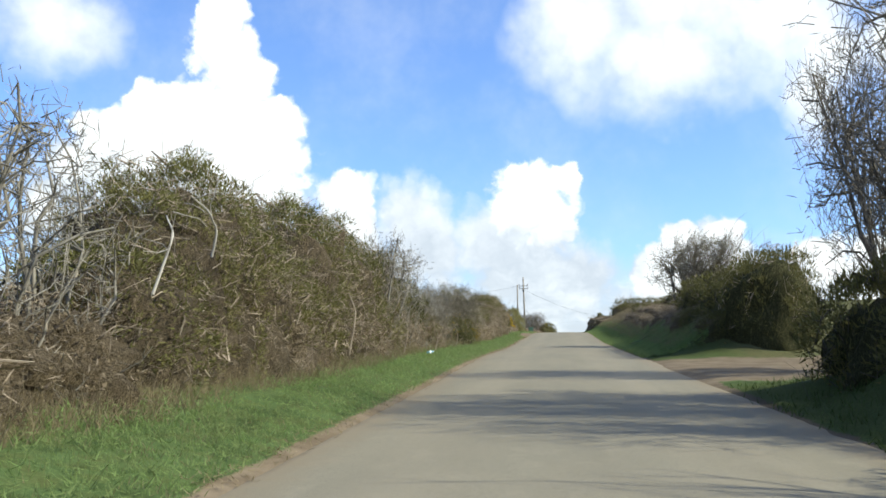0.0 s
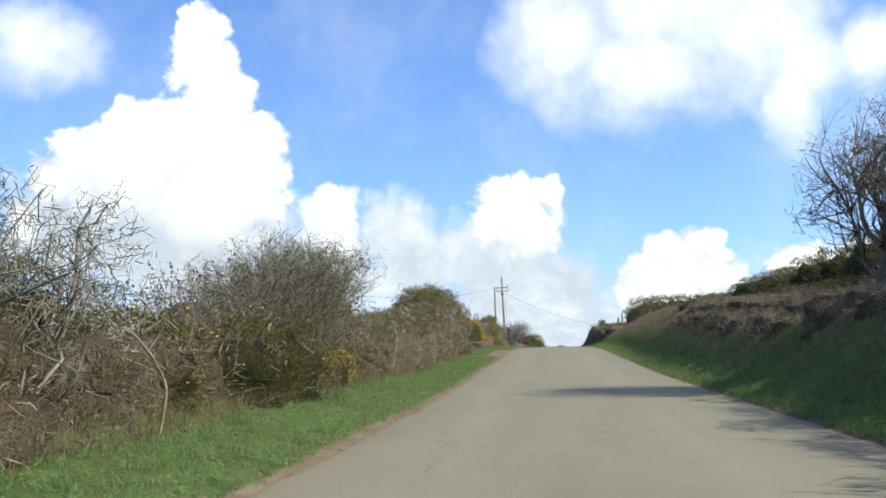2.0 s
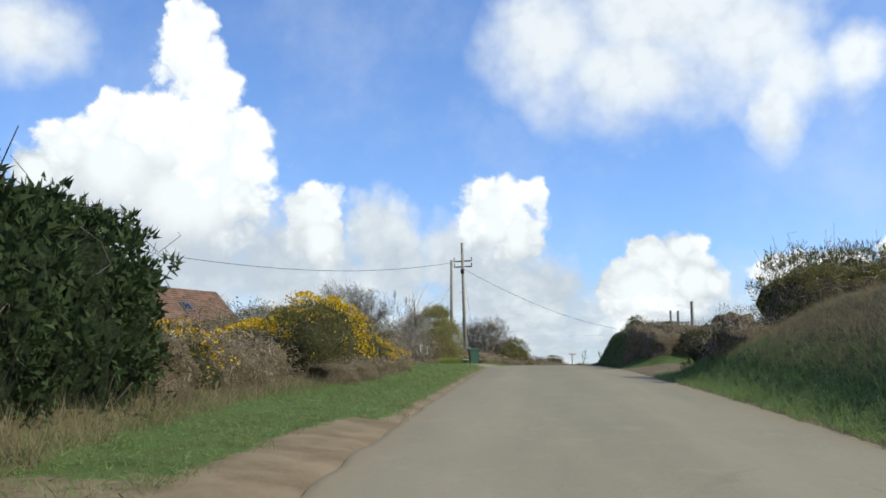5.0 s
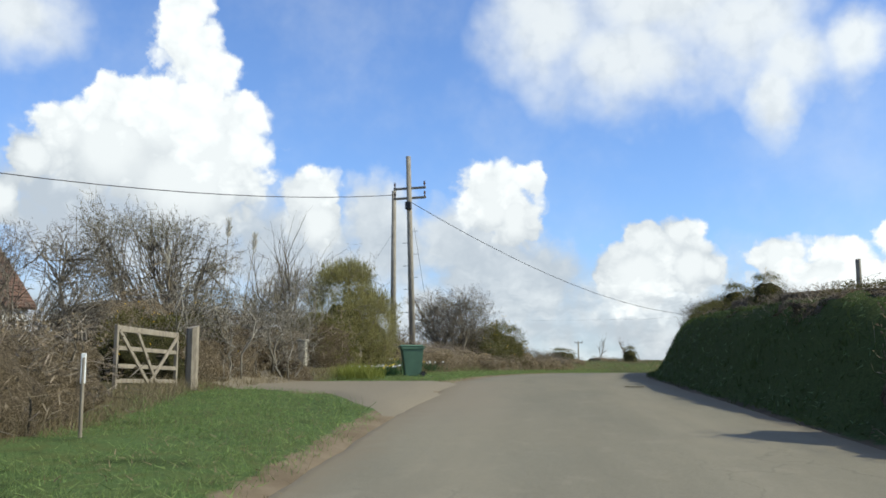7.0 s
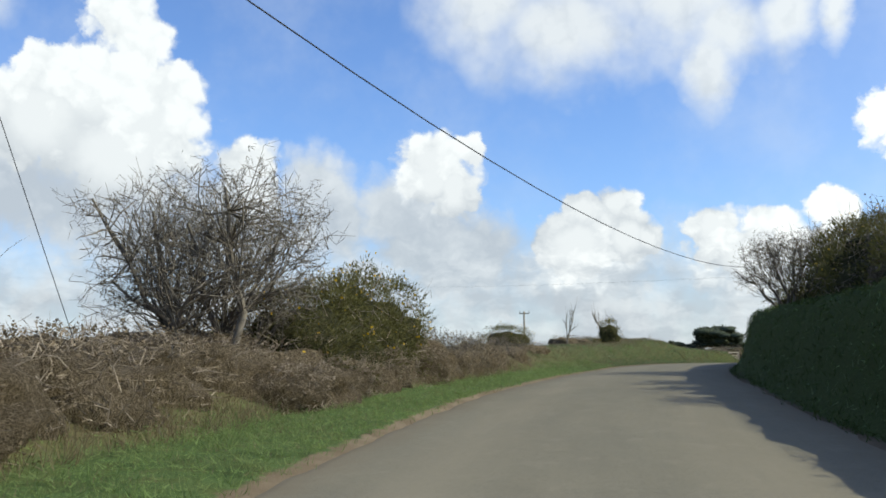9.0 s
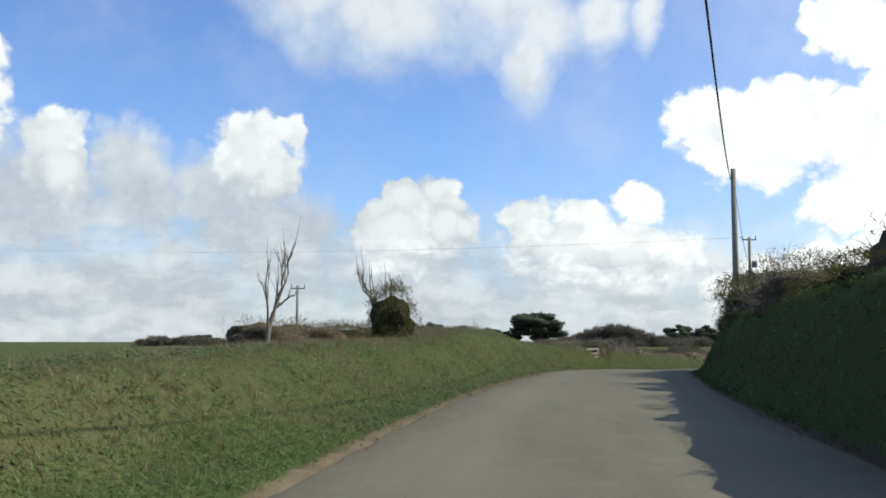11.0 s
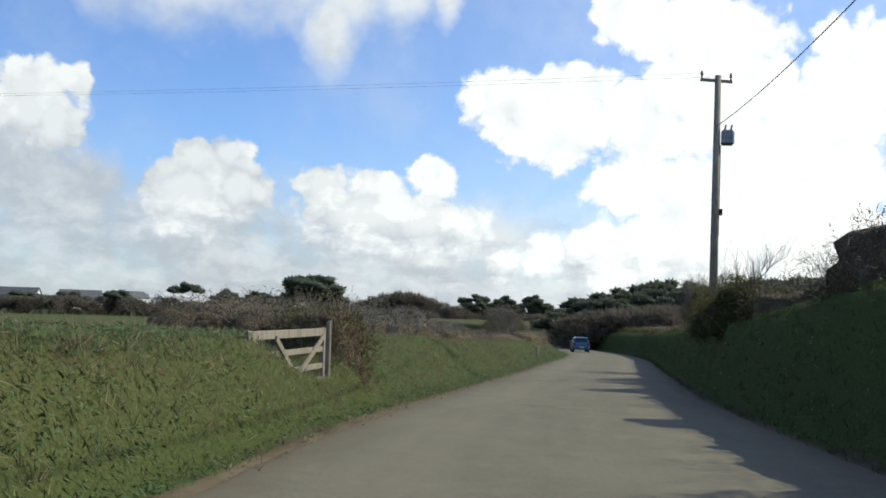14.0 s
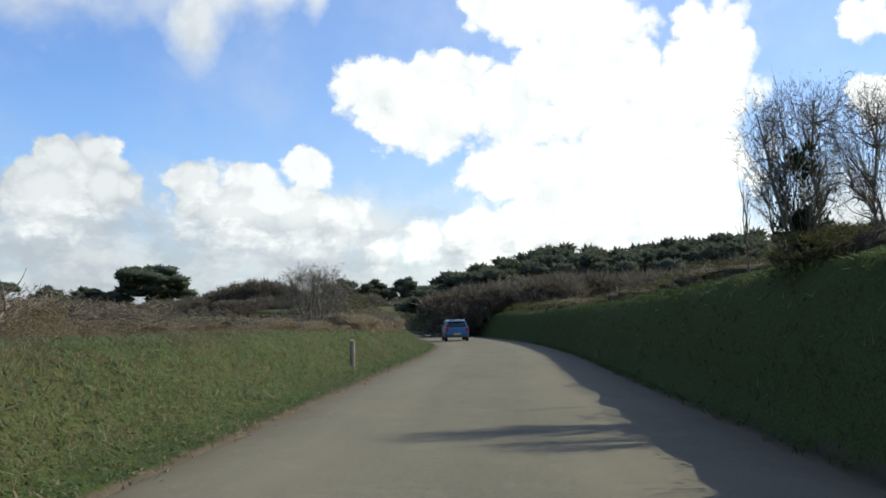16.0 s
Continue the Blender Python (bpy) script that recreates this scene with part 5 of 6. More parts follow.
# trees near the lane
put_bush("crowned", 25.0, 9.0, 8.6, 5.2, 0)
put_tree(TREES, "upright", 25.4, 9.2, 6.0, 3.4, 0)
put_bush("crowned", 13.0, 9.4, 7.4, 7.0, 140)
put_tree(TREES, "upright", 5.5, 8.2, 6.4, 5.0, 60)
put_bush("blown", 57.4, 7.7, 4.4, 5.0, heading(57) + 8)
put_tree(TREES, "wind", 57.8, 7.6, 4.6, 4.6, 8)
put_tree(TREES, "upright", 56.8, 8.4, 4.4, 4.6, 80)
for s, u, h, w, turn in ((7.2, -5.7, 3.0, 2.6, 20), (9.2, -5.5, 3.3, 2.4, 170), (11.0, -5.8, 3.4, 2.4, 90)):
    put_bush("pale_thorn", s, u, h, w, turn)
put_bush("crowned", 16.0, 7.4, 7.0, 6.0, 250)
put_bush("thicket", 41.6, -5.4, 2.5, 2.6, 200)
put_bush("thicket", 43.8, -5.5, 2.3, 2.6, 60)
put_bush("blown", 148.2, -11.0, 4.9, 5.0, 200)
put_bush("crowned", 139.0, -10.4, 3.4, 4.0, 70)
put_tree(TREES, "upright", 150.6, -8.8, 4.4, 2.8, 10)
put_bush("thicket", 146.4, -9.2, 2.5, 3.6, 20)
for s, u, h, w, turn in ((144.2, -8.0, 2.3, 2.6, 0), (146.3, -7.4, 2.0, 2.4, 80), (147.9, -7.9, 2.3, 2.2, 160), (149.4, -8.3, 3.3, 2.6, 240), (143.0, -8.8, 2.6, 2.8, 300), (151.2, -8.4, 3.4, 2.4, 30)):
    put_bush("pale_thorn", s, u, h, w, turn)
put_bush("thorn", 146.9, -7.2, 1.0, 1.5)
put_bush("thicket", 149.6, -8.9, 2.6, 3.2, 140)
put_tree(TREES, "upright", 148.6, -9.0, 3.2, 2.6, 70)
put_tree(TREES, "upright", 127.0, -7.6, 2.6, 2.6, 90)
put_bush("crowned", 170.9, -7.3, 4.0, 4.8, 15)
put_bush("crowned", 171.6, -7.5, 3.5, 4.2, 130)
put_tree(TREES, "upright", 163.0, -8.0, 2.0, 2.2, 120)
put_bush("crowned", 189.2, 4.9, 2.9, 3.6, 90)
put_bush("crowned", 187.2, 6.8, 2.9, 3.6, 200)
put_tree(TREES, "snag", 207.5, -6.1, 2.45, 0.9, 30)
put_tree(TREES, "snag", 215.3, -5.4, 2.4, 1.2, 130)
put_bush("bramble2", 231.0, -5.6, 0.45, 1.5)
put_bush("gorse_dark", 224.9, -4.9, 0.42, 0.8)
put_bush("bramble", 226.2, -4.9, 0.30, 1.5)
put_bush("bramble2", 227.6, -5.0, 0.32, 1.4)
put_bush("bramble", 224.4, -5.1, 0.30, 1.3)
put_bush("thorn", 228.0, -5.6, 0.5, 1.6)
put_bush("thorn", 225.6, -5.8, 0.5, 1.4)
put_tree(TREES, "upright", 265.8, 4.4, 2.4, 1.6, 60)
put_tree(TREES, "snag", 283.9, 3.9, 1.7, 0.35, 200)
# thorn and gorse that fill the foot of the windswept thicket
for i, (key, s, u, h, w) in enumerate([("thorn", 51.0, -5.9, 1.9, 3.0), ("thorn", 53.2, -6.0, 2.3, 3.2), ("thorn", 55.6, -6.0, 2.5, 3.2),
                                       ("thorn", 58.0, -5.9, 2.5, 3.0), ("gorse_dark", 50.4, -4.9, 1.3, 2.2), ("gorse_dark", 52.4, -4.8, 1.35, 2.2),
                                       ("gorse_gold", 55.8, -4.7, 0.8, 1.3)]):
    put_bush(key, s, u, h, w, 70.0 * i)

# far trees: pines across the fields, a belt along the skyline, the wood ahead
for key, x, y, top_z, w in (("u", 66, 515, 16.8, 10), ("a", 101, 507, 20.0, 22), ("b", 84, 512, 15.0, 11), ("b", 76, 514, 15.4, 8), ("a", 49, 517, 14.2, 10),
                            ("a", 91, 518, 14.0, 12), ("b", 144, 492, 16.0, 9), ("b", 152, 488, 15.8, 9), ("b", 159, 484, 16.2, 9), ("b", 148, 497, 14.2, 9),
                            ("a", 36, 528, 13.6, 10), ("a", 22, 536, 13.2, 12), ("b", 8, 545, 12.8, 9), ("a", -10, 550, 13.0, 11)):
    put_tree(PINES, key, 0, 0, top_z - 6.6, w, x * 7.0, at=(x, y, 6.6))
for i in range(40):
    f = i / 39
    put_tree(PINES, "c", 0, 0, 4.2 + 2.2 * rng.random(), 8.5, rng.random() * 360, at=(-30 + 196 * f, 540 - 75 * f + rng.normal() * 5, 6.6))
for i in range(9):
    put_tree(PINES, "c", 0, 0, 9.8 - 0.55 * abs(i - 4) ** 1.5, 9, i * 40.0, at=(112 + i * 3.0, 505 - i * 1.4, 6.8))
# the wood ahead: tall pines behind, brown scrubby trees along its edge
for i in range(66):
    back = i % 3
    bearing = radians(28.6 + 26.0 * ((i // 3) + rng.random()) / 22)
    far_off = 92 + 13 * back + rng.normal() * 2.5
    slope = float(np.interp(math.degrees(bearing), [29, 30, 32, 34, 37, 41, 45, 55], [0.010, 0.022, 0.040, 0.048, 0.053, 0.053, 0.060, 0.064]))
    tall = 10.2 + far_off * slope * (0.50, 0.86, 0.98)[back] * (0.90 + 0.14 * rng.random()) - 6.8
    put_tree(PINES, "c" if back == 0 else "b", 0, 0, tall, 6.5 + 1.4 * back, rng.random() * 360,
             at=(42.6 + far_off * math.sin(bearing), 259.5 + far_off * math.cos(bearing), 6.8))


# kinds that were not set down
for top in [k[0] for k in KINDS.values()] + [k[0] for k in TREES.values()] + [k[0] for k in PINES.values()]:
    if top.matrix_basis.translation.length < 1e-6:
        for ob in list(top.children):
            bpy.data.objects.remove(ob)
        bpy.data.objects.remove(top)


def limb(name, pts, r0, r1, mat, label, twigs=0):
    """A single bent dead branch through a few points, with side twigs."""
    p = np.array(pts, float)
    t = np.linspace(0, len(p) - 1, 4 * len(p))
    path = np.stack([np.interp(t, range(len(p)), p[:, i]) for i in range(3)], 1)
    path[1:-1] += rng.normal(size=(len(path) - 2, 3)) * r0 * 0.5
    for _ in range(2):
        path[1:-1] = (path[:-2] + 2 * path[1:-1] + path[2:]) / 4
    out = [tubes(path[None], np.linspace(r0, r1, len(path))[None], 6)]
    if twigs:
        i = rng.integers(len(path) // 3, len(path), twigs)
        w = unit(random_ways(twigs) + (0, 0, 0.5))
        ln = 0.25 + 0.35 * rng.random(twigs)
        q = path[i][:, None] + w[:, None] * ln[:, None, None] * np.linspace(0, 1, 4)[None, :, None] + rng.normal(size=(twigs, 4, 3)) * 0.03
        out.append(tubes(q, np.repeat(np.linspace(r1 * 0.9, 0.004, 4)[None], twigs, 0), 4))
    return tagged(new(name, solid(name, *join(out), mat, True)), label, "branch")


# pale dead stems in the hedge
for s, u, a, b, side in ((10.9, -4.4, 1.7, 2.7, 0.45), (13.2, -4.5, 2.3, 3.1, -0.3), (21.6, -4.2, 0.7, 2.1, 0.4), (30.2, -4.2, 0.5, 1.7, 0.3), (38.0, -4.15, 0.3, 1.3, 0.35),
                         (45.5, -4.1, 0.4, 1.5, -0.3), (62.0, -4.0, 0.6, 1.9, 0.4), (72.0, -3.9, 0.4, 1.6, -0.2), (78.6, -3.8, 0.8, 2.2, 0.4), (84.2, -3.8, 0.5, 2.0, -0.5), (81.0, -3.8, 0.2, 1.1, 0.2)):
    limb("dead_branch", place([s, s + side * 0.3, s + side, s + side * 1.6], [u, u + 0.1, u + 0.05, u - 0.15], [a, a + (b - a) * 0.45, a + (b - a) * 0.75, b]),
         0.019, 0.009, M_PALEBARK if s < 15 else M_TWIG, "pale dead branch showing in a hedge", 4)
limb("dead_branch", place([225.0, 225.5, 226.0, 226.5], [-4.7, -4.5, -4.5, -4.3], [1.80, 1.86, 1.74, 1.70]), 0.024, 0.010, M_PALEBARK, "bleached dead branch lying on a bank")
limb("dead_branch", place([226.8, 226.7, 227.2], [-4.9, -4.9, -4.8], [1.6, 1.85, 2.0]), 0.020, 0.010, M_PALEBARK, "bleached dead branch standing on a bank", 3)

# ---------------- grass ----------------


def grass(name, mat, count, pick, tall, wide, label, per=5, droop=0.55):
    s, u = pick(count)
    h = rise(s, u)
    root = place(s, u, h)
    root = np.repeat(root, per, 0) + np.c_[rng.normal(size=(count * per, 2)) * 0.06, np.full(count * per, -0.03)]
    m = count * per
    way = unit(np.c_[rng.normal(size=(m, 2)) * droop, np.ones(m)])
    side = unit(np.c_[rng.normal(size=(m, 2)), np.zeros(m)])
    side = unit(side - way * (side * way).sum(1, keepdims=True))
    ln = tall * (0.5 + rng.random(m))
    v = np.stack([root - side * wide / 2, root + side * wide / 2, root + way * ln[:, None]], 1).reshape(-1, 3)
    f = np.arange(m * 3).reshape(-1, 3)
    return tagged(new(name, solid(name, v, f, mat)), label, "grass", kind="stuff")


def sward(name, mat, count, pick, long, wide, label, lift=0.35, patch=None):
    """Short leaves that lie along the slope, a little raised; patch thins them out where a slow noise is low."""
    s, u = pick(count)
    root = place(s, u, rise(s, u))
    if patch is not None:
        f = np.array([noise.noise((x * 0.9, y * 0.9, z * 0.9 + patch)) + 0.6 * noise.noise((x * 2.6, y * 2.6, patch)) for x, y, z in root])
        keep = f + 0.25 * rng.normal(size=count) > 0.05
        s, u, root = s[keep], u[keep], root[keep]
        count = len(s)
    ds = place(s + 0.2, u, rise(s + 0.2, u)) - root
    du = place(s, u + 0.2, rise(s, u + 0.2)) - root
    up = unit(np.cross(du, ds))
    a, b = unit(ds), unit(np.cross(up, ds))
    ang = rng.random(count) * 2 * np.pi
    way = unit(a * np.cos(ang)[:, None] + b * np.sin(ang)[:, None] + up * (lift * rng.random(count))[:, None])
    side = unit(np.cross(way, up) + up * (rng.normal(size=count) * 0.35)[:, None])
    k = 0.5 + rng.random(count)
    v, f = spikes(root + up * (0.01 + 0.07 * rng.random(count))[:, None], way, side, long * k, wide * k)
    return tagged(new(name, solid(name, v, f, mat)), label, "grass", kind="stuff")


def left_strip(a, b, d0, d1):
    def pick(n):
        s = a + (b - a) * rng.random(n)
        dl = d0 + (left_verge(s) + d1 - d0) * rng.random(n)
        u = edge_left(s) - dl
        off = (s > np.interp(-u, [2.2, 2.8, 4.6, 7.0, 9.5], [134.2, 135.8, 140.4, 142.4, 143.2])) & (s < np.interp(-u, [2.2, 3.0, 3.8, 5.0, 9.5], [150.8, 149.3, 148.1, 147.7, 147.3]))
        off |= (s > 84) & (s < 100) & (dl < 0.9)
        s = np.where(off, 60 + 20 * rng.random(n), s)
        return s, np.where(off, edge_left(s) - d0 - 1.2 * rng.random(n), u)
    return pick


def right_strip(a, b, d0, d1, holes=((21, 37), (117, 133))):
    def pick(n):
        s = a + (b - a) * rng.random(n * 2)
        ok = np.ones(len(s), bool)
        for p, q in holes:
            ok &= ~((s > p) & (s < q))
        s = s[ok][:n]
        s = np.r_[s, np.full(n - len(s), 60.0)] if len(s) < n else s
        return s, edge_right(s) + d0 + (d1 - d0) * rng.random(n)
    return pick


grass("verge_grass", M_GRASS, 24000, left_strip(-2, 200, 0.12, 0.5), 0.11, 0.009, "short green grass on the lane's verge")
sward("bank_grass", M_BANKGRASS, 80000, left_strip(190, 330, 0.1, 2.4), 0.085, 0.014, "long olive-green grass on an earth bank")
sward("bank_herbage", M_HERB, 40000, left_strip(192, 330, 0.1, 1.8), 0.065, 0.026, "patches of broad green weed leaves on an earth bank", 0.6, 3.0)
sward("dead_herbage", M_STRAW, 40000, left_strip(192, 330, 0.3, 3.2), 0.13, 0.009, "patches of dead brown stems on an earth bank", 0.7, 11.0)
sward("dark_herbage", M_SHADEHERB, 50000, left_strip(192, 330, 0.1, 2.2), 0.075, 0.026, "darker low weeds in patches on an earth bank", 0.5, 21.0)
# leaves whose colour carries the shade of the right bank
sward("bank_herbage", M_SHADEHERB, 32000, right_strip(131, 330, 0.05, 2.2, ()), 0.11, 0.028, "leaves on a steep bank, its shade put into their colour", 0.6)
sward("bank_herbage", M_HERB, 16000, right_strip(131, 330, 0.3, 2.2, ()), 0.11, 0.026, "patches of lighter weed leaves on a steep bank", 0.6, 5.0)
sward("bank_herbage", M_SHADEHERB, 7000, right_strip(38, 90, 0.05, 2.4, ()), 0.11, 0.026, "patches of dark weeds on a steep bank", 0.6, 31.0)
sward("bank_herbage", M_HERB, 26000, right_strip(38, 116, 0.05, 2.2, ()), 0.11, 0.026, "patches of green weed leaves on a bank's foot", 0.7, 7.0)
sward("bank_grass", M_GRASS, 22000, right_strip(38, 116, 0.05, 2.2, ()), 0.13, 0.014, "patches of grass on a bank's foot", 0.8, 41.0)
sward("dry_grass", M_STRAW, 40000, right_strip(60, 117, 1.4, 6.0, ()), 0.20, 0.012, "matted dry brown grass on the top of a bank", 0.9)
sward("verge_grass", M_GRASS, 60000, left_strip(-2, 200, 0.12, 0.4), 0.10, 0.013, "flattened grass leaves on the lane's verge", 0.6)
sward("edge_litter", M_BRAMBLE, 9000, left_strip(195, 330, -0.22, -0.15), 0.06, 0.022, "dead leaves and clods along the lane's edge", 0.9, 51.0)
sward("edge_litter", M_STRAW, 9000, left_strip(-2, 132, -0.12, -1.5), 0.09, 0.012, "withered grass hanging over the lane's edge", 0.6, 61.0)
grass("bank_grass", M_BANKGRASS, 5500, left_strip(200, 330, 0.1, 0.9), 0.14, 0.009, "bright green grass at the foot of an earth bank")
grass("bank_grass", M_STRAW, 5000, left_strip(190, 330, 0.6, 3.4), 0.16, 0.008, "dry grass among the green on an earth bank")
grass("bank_grass", M_GRASS, 9000, right_strip(66, 117, 0.05, 1.9), 0.17, 0.014, "green grass on a gentle bank")
grass("bank_herbage", M_SHADEHERB, 8000, right_strip(0, 330, 0.05, 2.4, ((21, 37), (46, 133))), 0.15, 0.016, "herbage on a steep bank, its shade put into the colour")
grass("bank_grass", M_STRAW, 12000, right_strip(40, 116, 1.3, 5.0), 0.24, 0.010, "dry brown grass on top of a bank")
grass("verge_grass", M_GRASS, 1900, left_strip(-2, 200, 0.3, 0.4), 0.22, 0.010, "longer grass tussocks on the lane's verge", per=16, droop=0.9)
grass("bank_grass", M_STRAW, 2200, left_strip(192, 330, 0.5, 3.0), 0.17, 0.009, "withered brown grass tussocks on an earth bank", per=18, droop=1.0)


def hedge_foot(n):
    s = -2 + 190 * rng.random(n)
    return s, edge_left(s) - left_verge(s) - 0.35 + 0.8 * (rng.random(n) - 0.35)


grass("hedge_foot_litter", M_STRAW, 7000, hedge_foot, 0.34, 0.010, "withered stalks along the foot of a hedge", per=6)
grass("verge_grass", M_STRAW, 5000, left_strip(-2, 200, 0.05, 0.9), 0.11, 0.008, "withered grass tufts on the lane's verge")


def patches(a, b, many, wide):
    """Scattered patches on the left bank."""
    cs, cd = a + (b - a) * rng.random(many), 0.4 + 1.8 * rng.random(many)

    def pick(n):
        i = rng.integers(0, many, n)
        s = cs[i] + rng.normal(size=n) * wide
        return s, edge_left(s) - np.maximum(0.3, cd[i] + rng.normal(size=n) * wide * 0.45)
    return pick


grass("dead_herbage", M_STRAW, 4200, patches(196, 320, 70, 0.7), 0.16, 0.012, "patches of brown dead herbage on an earth bank", droop=1.0)
grass("bank_herbage", M_GRASS, 2600, patches(196, 320, 60, 0.5), 0.12, 0.016, "patches of leafy weeds on an earth bank", droop=1.2)
grass("bank_grass", M_GRASS, 9000, right_strip(38, 66, 0.1, 3.0), 0.17, 0.014, "green grass on a gentle bank")
grass("verge_grass", M_GRASS, 7000, left_strip(-2, 200, 0.2, 0.4), 0.07, 0.018, "short broad-leaved weeds on the lane's verge", droop=1.3)


def bank_brow(n):
    s = 203 + 125 * rng.random(n)
    return s, edge_left(s) - left_verge(s) - 1.5 - 0.9 * rng.random(n)


grass("dead_stalks", M_STRAW, 7500, bank_brow, 0.21, 0.009, "fringe of dead brown stalks along the brow of a bank", per=4, droop=0.8)


def by_the_drive(n):
    return 148.9 + 1.6 * rng.random(n), -5.3 - 1.2 * rng.random(n)


grass("reed_tuft", M_REED, 300, by_the_drive, 0.42, 0.020, "yellow-green tuft of long reedy leaves beside a drive", per=9, droop=0.4)

# ---------------- poles and wires ----------------


def pole(s, u, high, lean=(0, 0), label="tall weathered wooden utility pole", at=None):
    x, y, z = at or stand(s, u, 0.3)
    top = thing("utility_pole", pose(x, y, z, lean[0], lean[1], heading(s)), label, "pole", "utility poles")
    bm = bmesh.new()
    rod(bm, (0, 0, 0), (0, 0, high + 0.3), 0.15, 0.105, 14)
    bpart("shaft", bm, M_POLE, top, smooth=True)
    return top, Vector((x, y, z))


def cross_arm(top, z, length, turn=0.0, steel=False):
    bm = bmesh.new()
    box(bm, 0, 0.13, z, length, 0.09, 0.10, pose(0, 0, 0, 0, 0, turn), 0.01)
    arm = bpart("cross_arm", bm, M_STEEL if steel else M_POLE, top)
    for k in (-0.46, 0.46):
        bm = bmesh.new()
        rod(bm, (k * length, 0.13, z + 0.05), (k * length, 0.13, z + 0.16), 0.025, 0.03, 8)
        rod(bm, (k * length, 0.13, z + 0.16), (k * length, 0.13, z + 0.30), 0.055, 0.03, 8)
        bmesh.ops.transform(bm, matrix=pose(0, 0, 0, 0, 0, turn), verts=bm.verts)
        bpart("insulator", bm, M_CERAMIC, arm)
    return arm


def wire(name, a, b, sag, r, label, group="overhead wires"):
    a, b = np.array(a, float), np.array(b, float)
    t = np.linspace(0, 1, 24)[:, None]
    p = a + (b - a) * t
    p[:, 2] -= 4 * sag * (t * (1 - t))[:, 0]
    v, f = tubes(p[None], np.full((1, 24), r), 5)
    return tagged(new(name, solid(name, v, f, M_WIRE)), label, "cable", group)


# the pair by the drive
pr, pr_at = pole(161.0, -7.6, 9.9, (0, -1.6), at=(-2.72, 163.4, 9.2))
pl, pl_at = pole(164.0, -8.6, 8.9, (0, 0), "shorter wooden utility pole beside its taller twin", at=(-4.03, 166.9, 9.3))
for z, ln in ((8.75, 1.5), (8.3, 1.5)):
    cross_arm(pr, z, ln)
bm = bmesh.new()
box(bm, 0.0, -0.2, 7.9, 0.26, 0.22, 0.34, None, 0.02)
bpart("junction_box", bm, M_PLASTIC, pr)
for i in range(9):
    bm = bmesh.new()
    rod(bm, (0, 0, 0), (0.24 * (-1) ** i, 0, 0), 0.012, sides=6)
    bmesh.ops.translate(bm, vec=(0.1 * (-1) ** i, 0, 2.6 + 0.52 * i), verts=bm.verts)
    bpart("step_iron", bm, M_STEEL, pr)
bm = bmesh.new()
box(bm, 0, -0.14, 2.05, 0.16, 0.02, 0.26, None, 0.004)
bpart("warning_plate", bm, M_YELLOW, pl, "yellow warning plate")
bm = bmesh.new()
box(bm, 0, -0.15, 1.5, 0.12, 0.02, 0.16, None, 0.004)
bpart("number_plate", bm, M_WHITE, pr, "small white plate")
# the tall pole on the bank and the one with the transformer
pn, pn_at = pole(232.6, 5.4, 7.1, (0, 0.0), "tall mossy wooden utility pole on a hedge bank", at=(29.42, 226.6, 11.2))
p2, p2_at = pole(272.4, 4.3, 8.6, (0, 0.6), "wooden utility pole carrying a small transformer", at=(47.7, 260.4, 10.5))
cross_arm(p2, 8.75, 1.15, 20)
bm = bmesh.new()
box(bm, 0.36, 0, 6.75, 0.42, 0.40, 0.50, None, 0.05)
tr = bpart("transformer", bm, M_STEEL, p2, "grey steel transformer case")
for dx in (0.26, 0.46):
    bm = bmesh.new()
    rod(bm, (dx, 0.0, 7.0), (dx + 0.04, 0.0, 7.2), 0.035, 0.025, 8)
    bpart("bushing", bm, M_CERAMIC, tr)
bm = bmesh.new()
rod(bm, (0.13, 0, 3.4), (0.13, 0, 6.5), 0.018, sides=6)
bpart("cable_guard", bm, M_WIRE, p2)
bm = bmesh.new()
box(bm, 0.18, 0, 4.2, 0.12, 0.14, 0.22, None, 0.01)
bpart("fuse_box", bm, M_PLASTIC, p2)
PT, LT, NT, T2 = pr_at + Vector((-0.1, 0, 7.95)), pl_at + Vector((0, 0, 9.0)), pn_at + Vector((0, 0, 7.2)), p2_at + Vector((0, 0, 7.1))
wire("overhead_cable", (-3.0, 163.7, 17.4), NT - Vector((0, 0, 0.25)), 3.1, 0.015, "thick black overhead cable crossing the lane")
wire("overhead_cable", NT, T2, 0.9, 0.013, "black overhead cable from pole to pole")
pk, pk_at = pole(125, -26, 7.3, (0, 0), "wooden utility pole behind a hedge", at=(-24.0, 125.0, 7.9))
wire("overhead_cable", LT, (-24.0, 125.0, 15.2), 1.6, 0.016, "black overhead cable running off across the fields")
wire("stay_wire", pl_at + Vector((0, 0, 7.2)), stand(162.5, -12.0), 0.02, 0.006, "steel stay wire of a utility pole")
wire("stay_wire", pr_at + Vector((0, 0, 7.0)), stand(166.5, -7.0), 0.02, 0.006, "steel stay wire of a utility pole")
for dz, dx in ((8.95, -0.5), (8.95, 0.5)):
    wire("power_line", p2_at + Vector((dx, 0.1, dz)), (-40, 330, 24), 1.2, 0.0035, "thin power line running off across the fields")
px, py, pz = 12.6, 275.0, 9.0
pf, pf_at = pole(267, -35, 6.7, (0, 0), "distant wooden utility pole in a field", at=(px, py, pz))
cross_arm(pf, 6.75, 1.3, 10)

# ---------------- wheelie bin ----------------


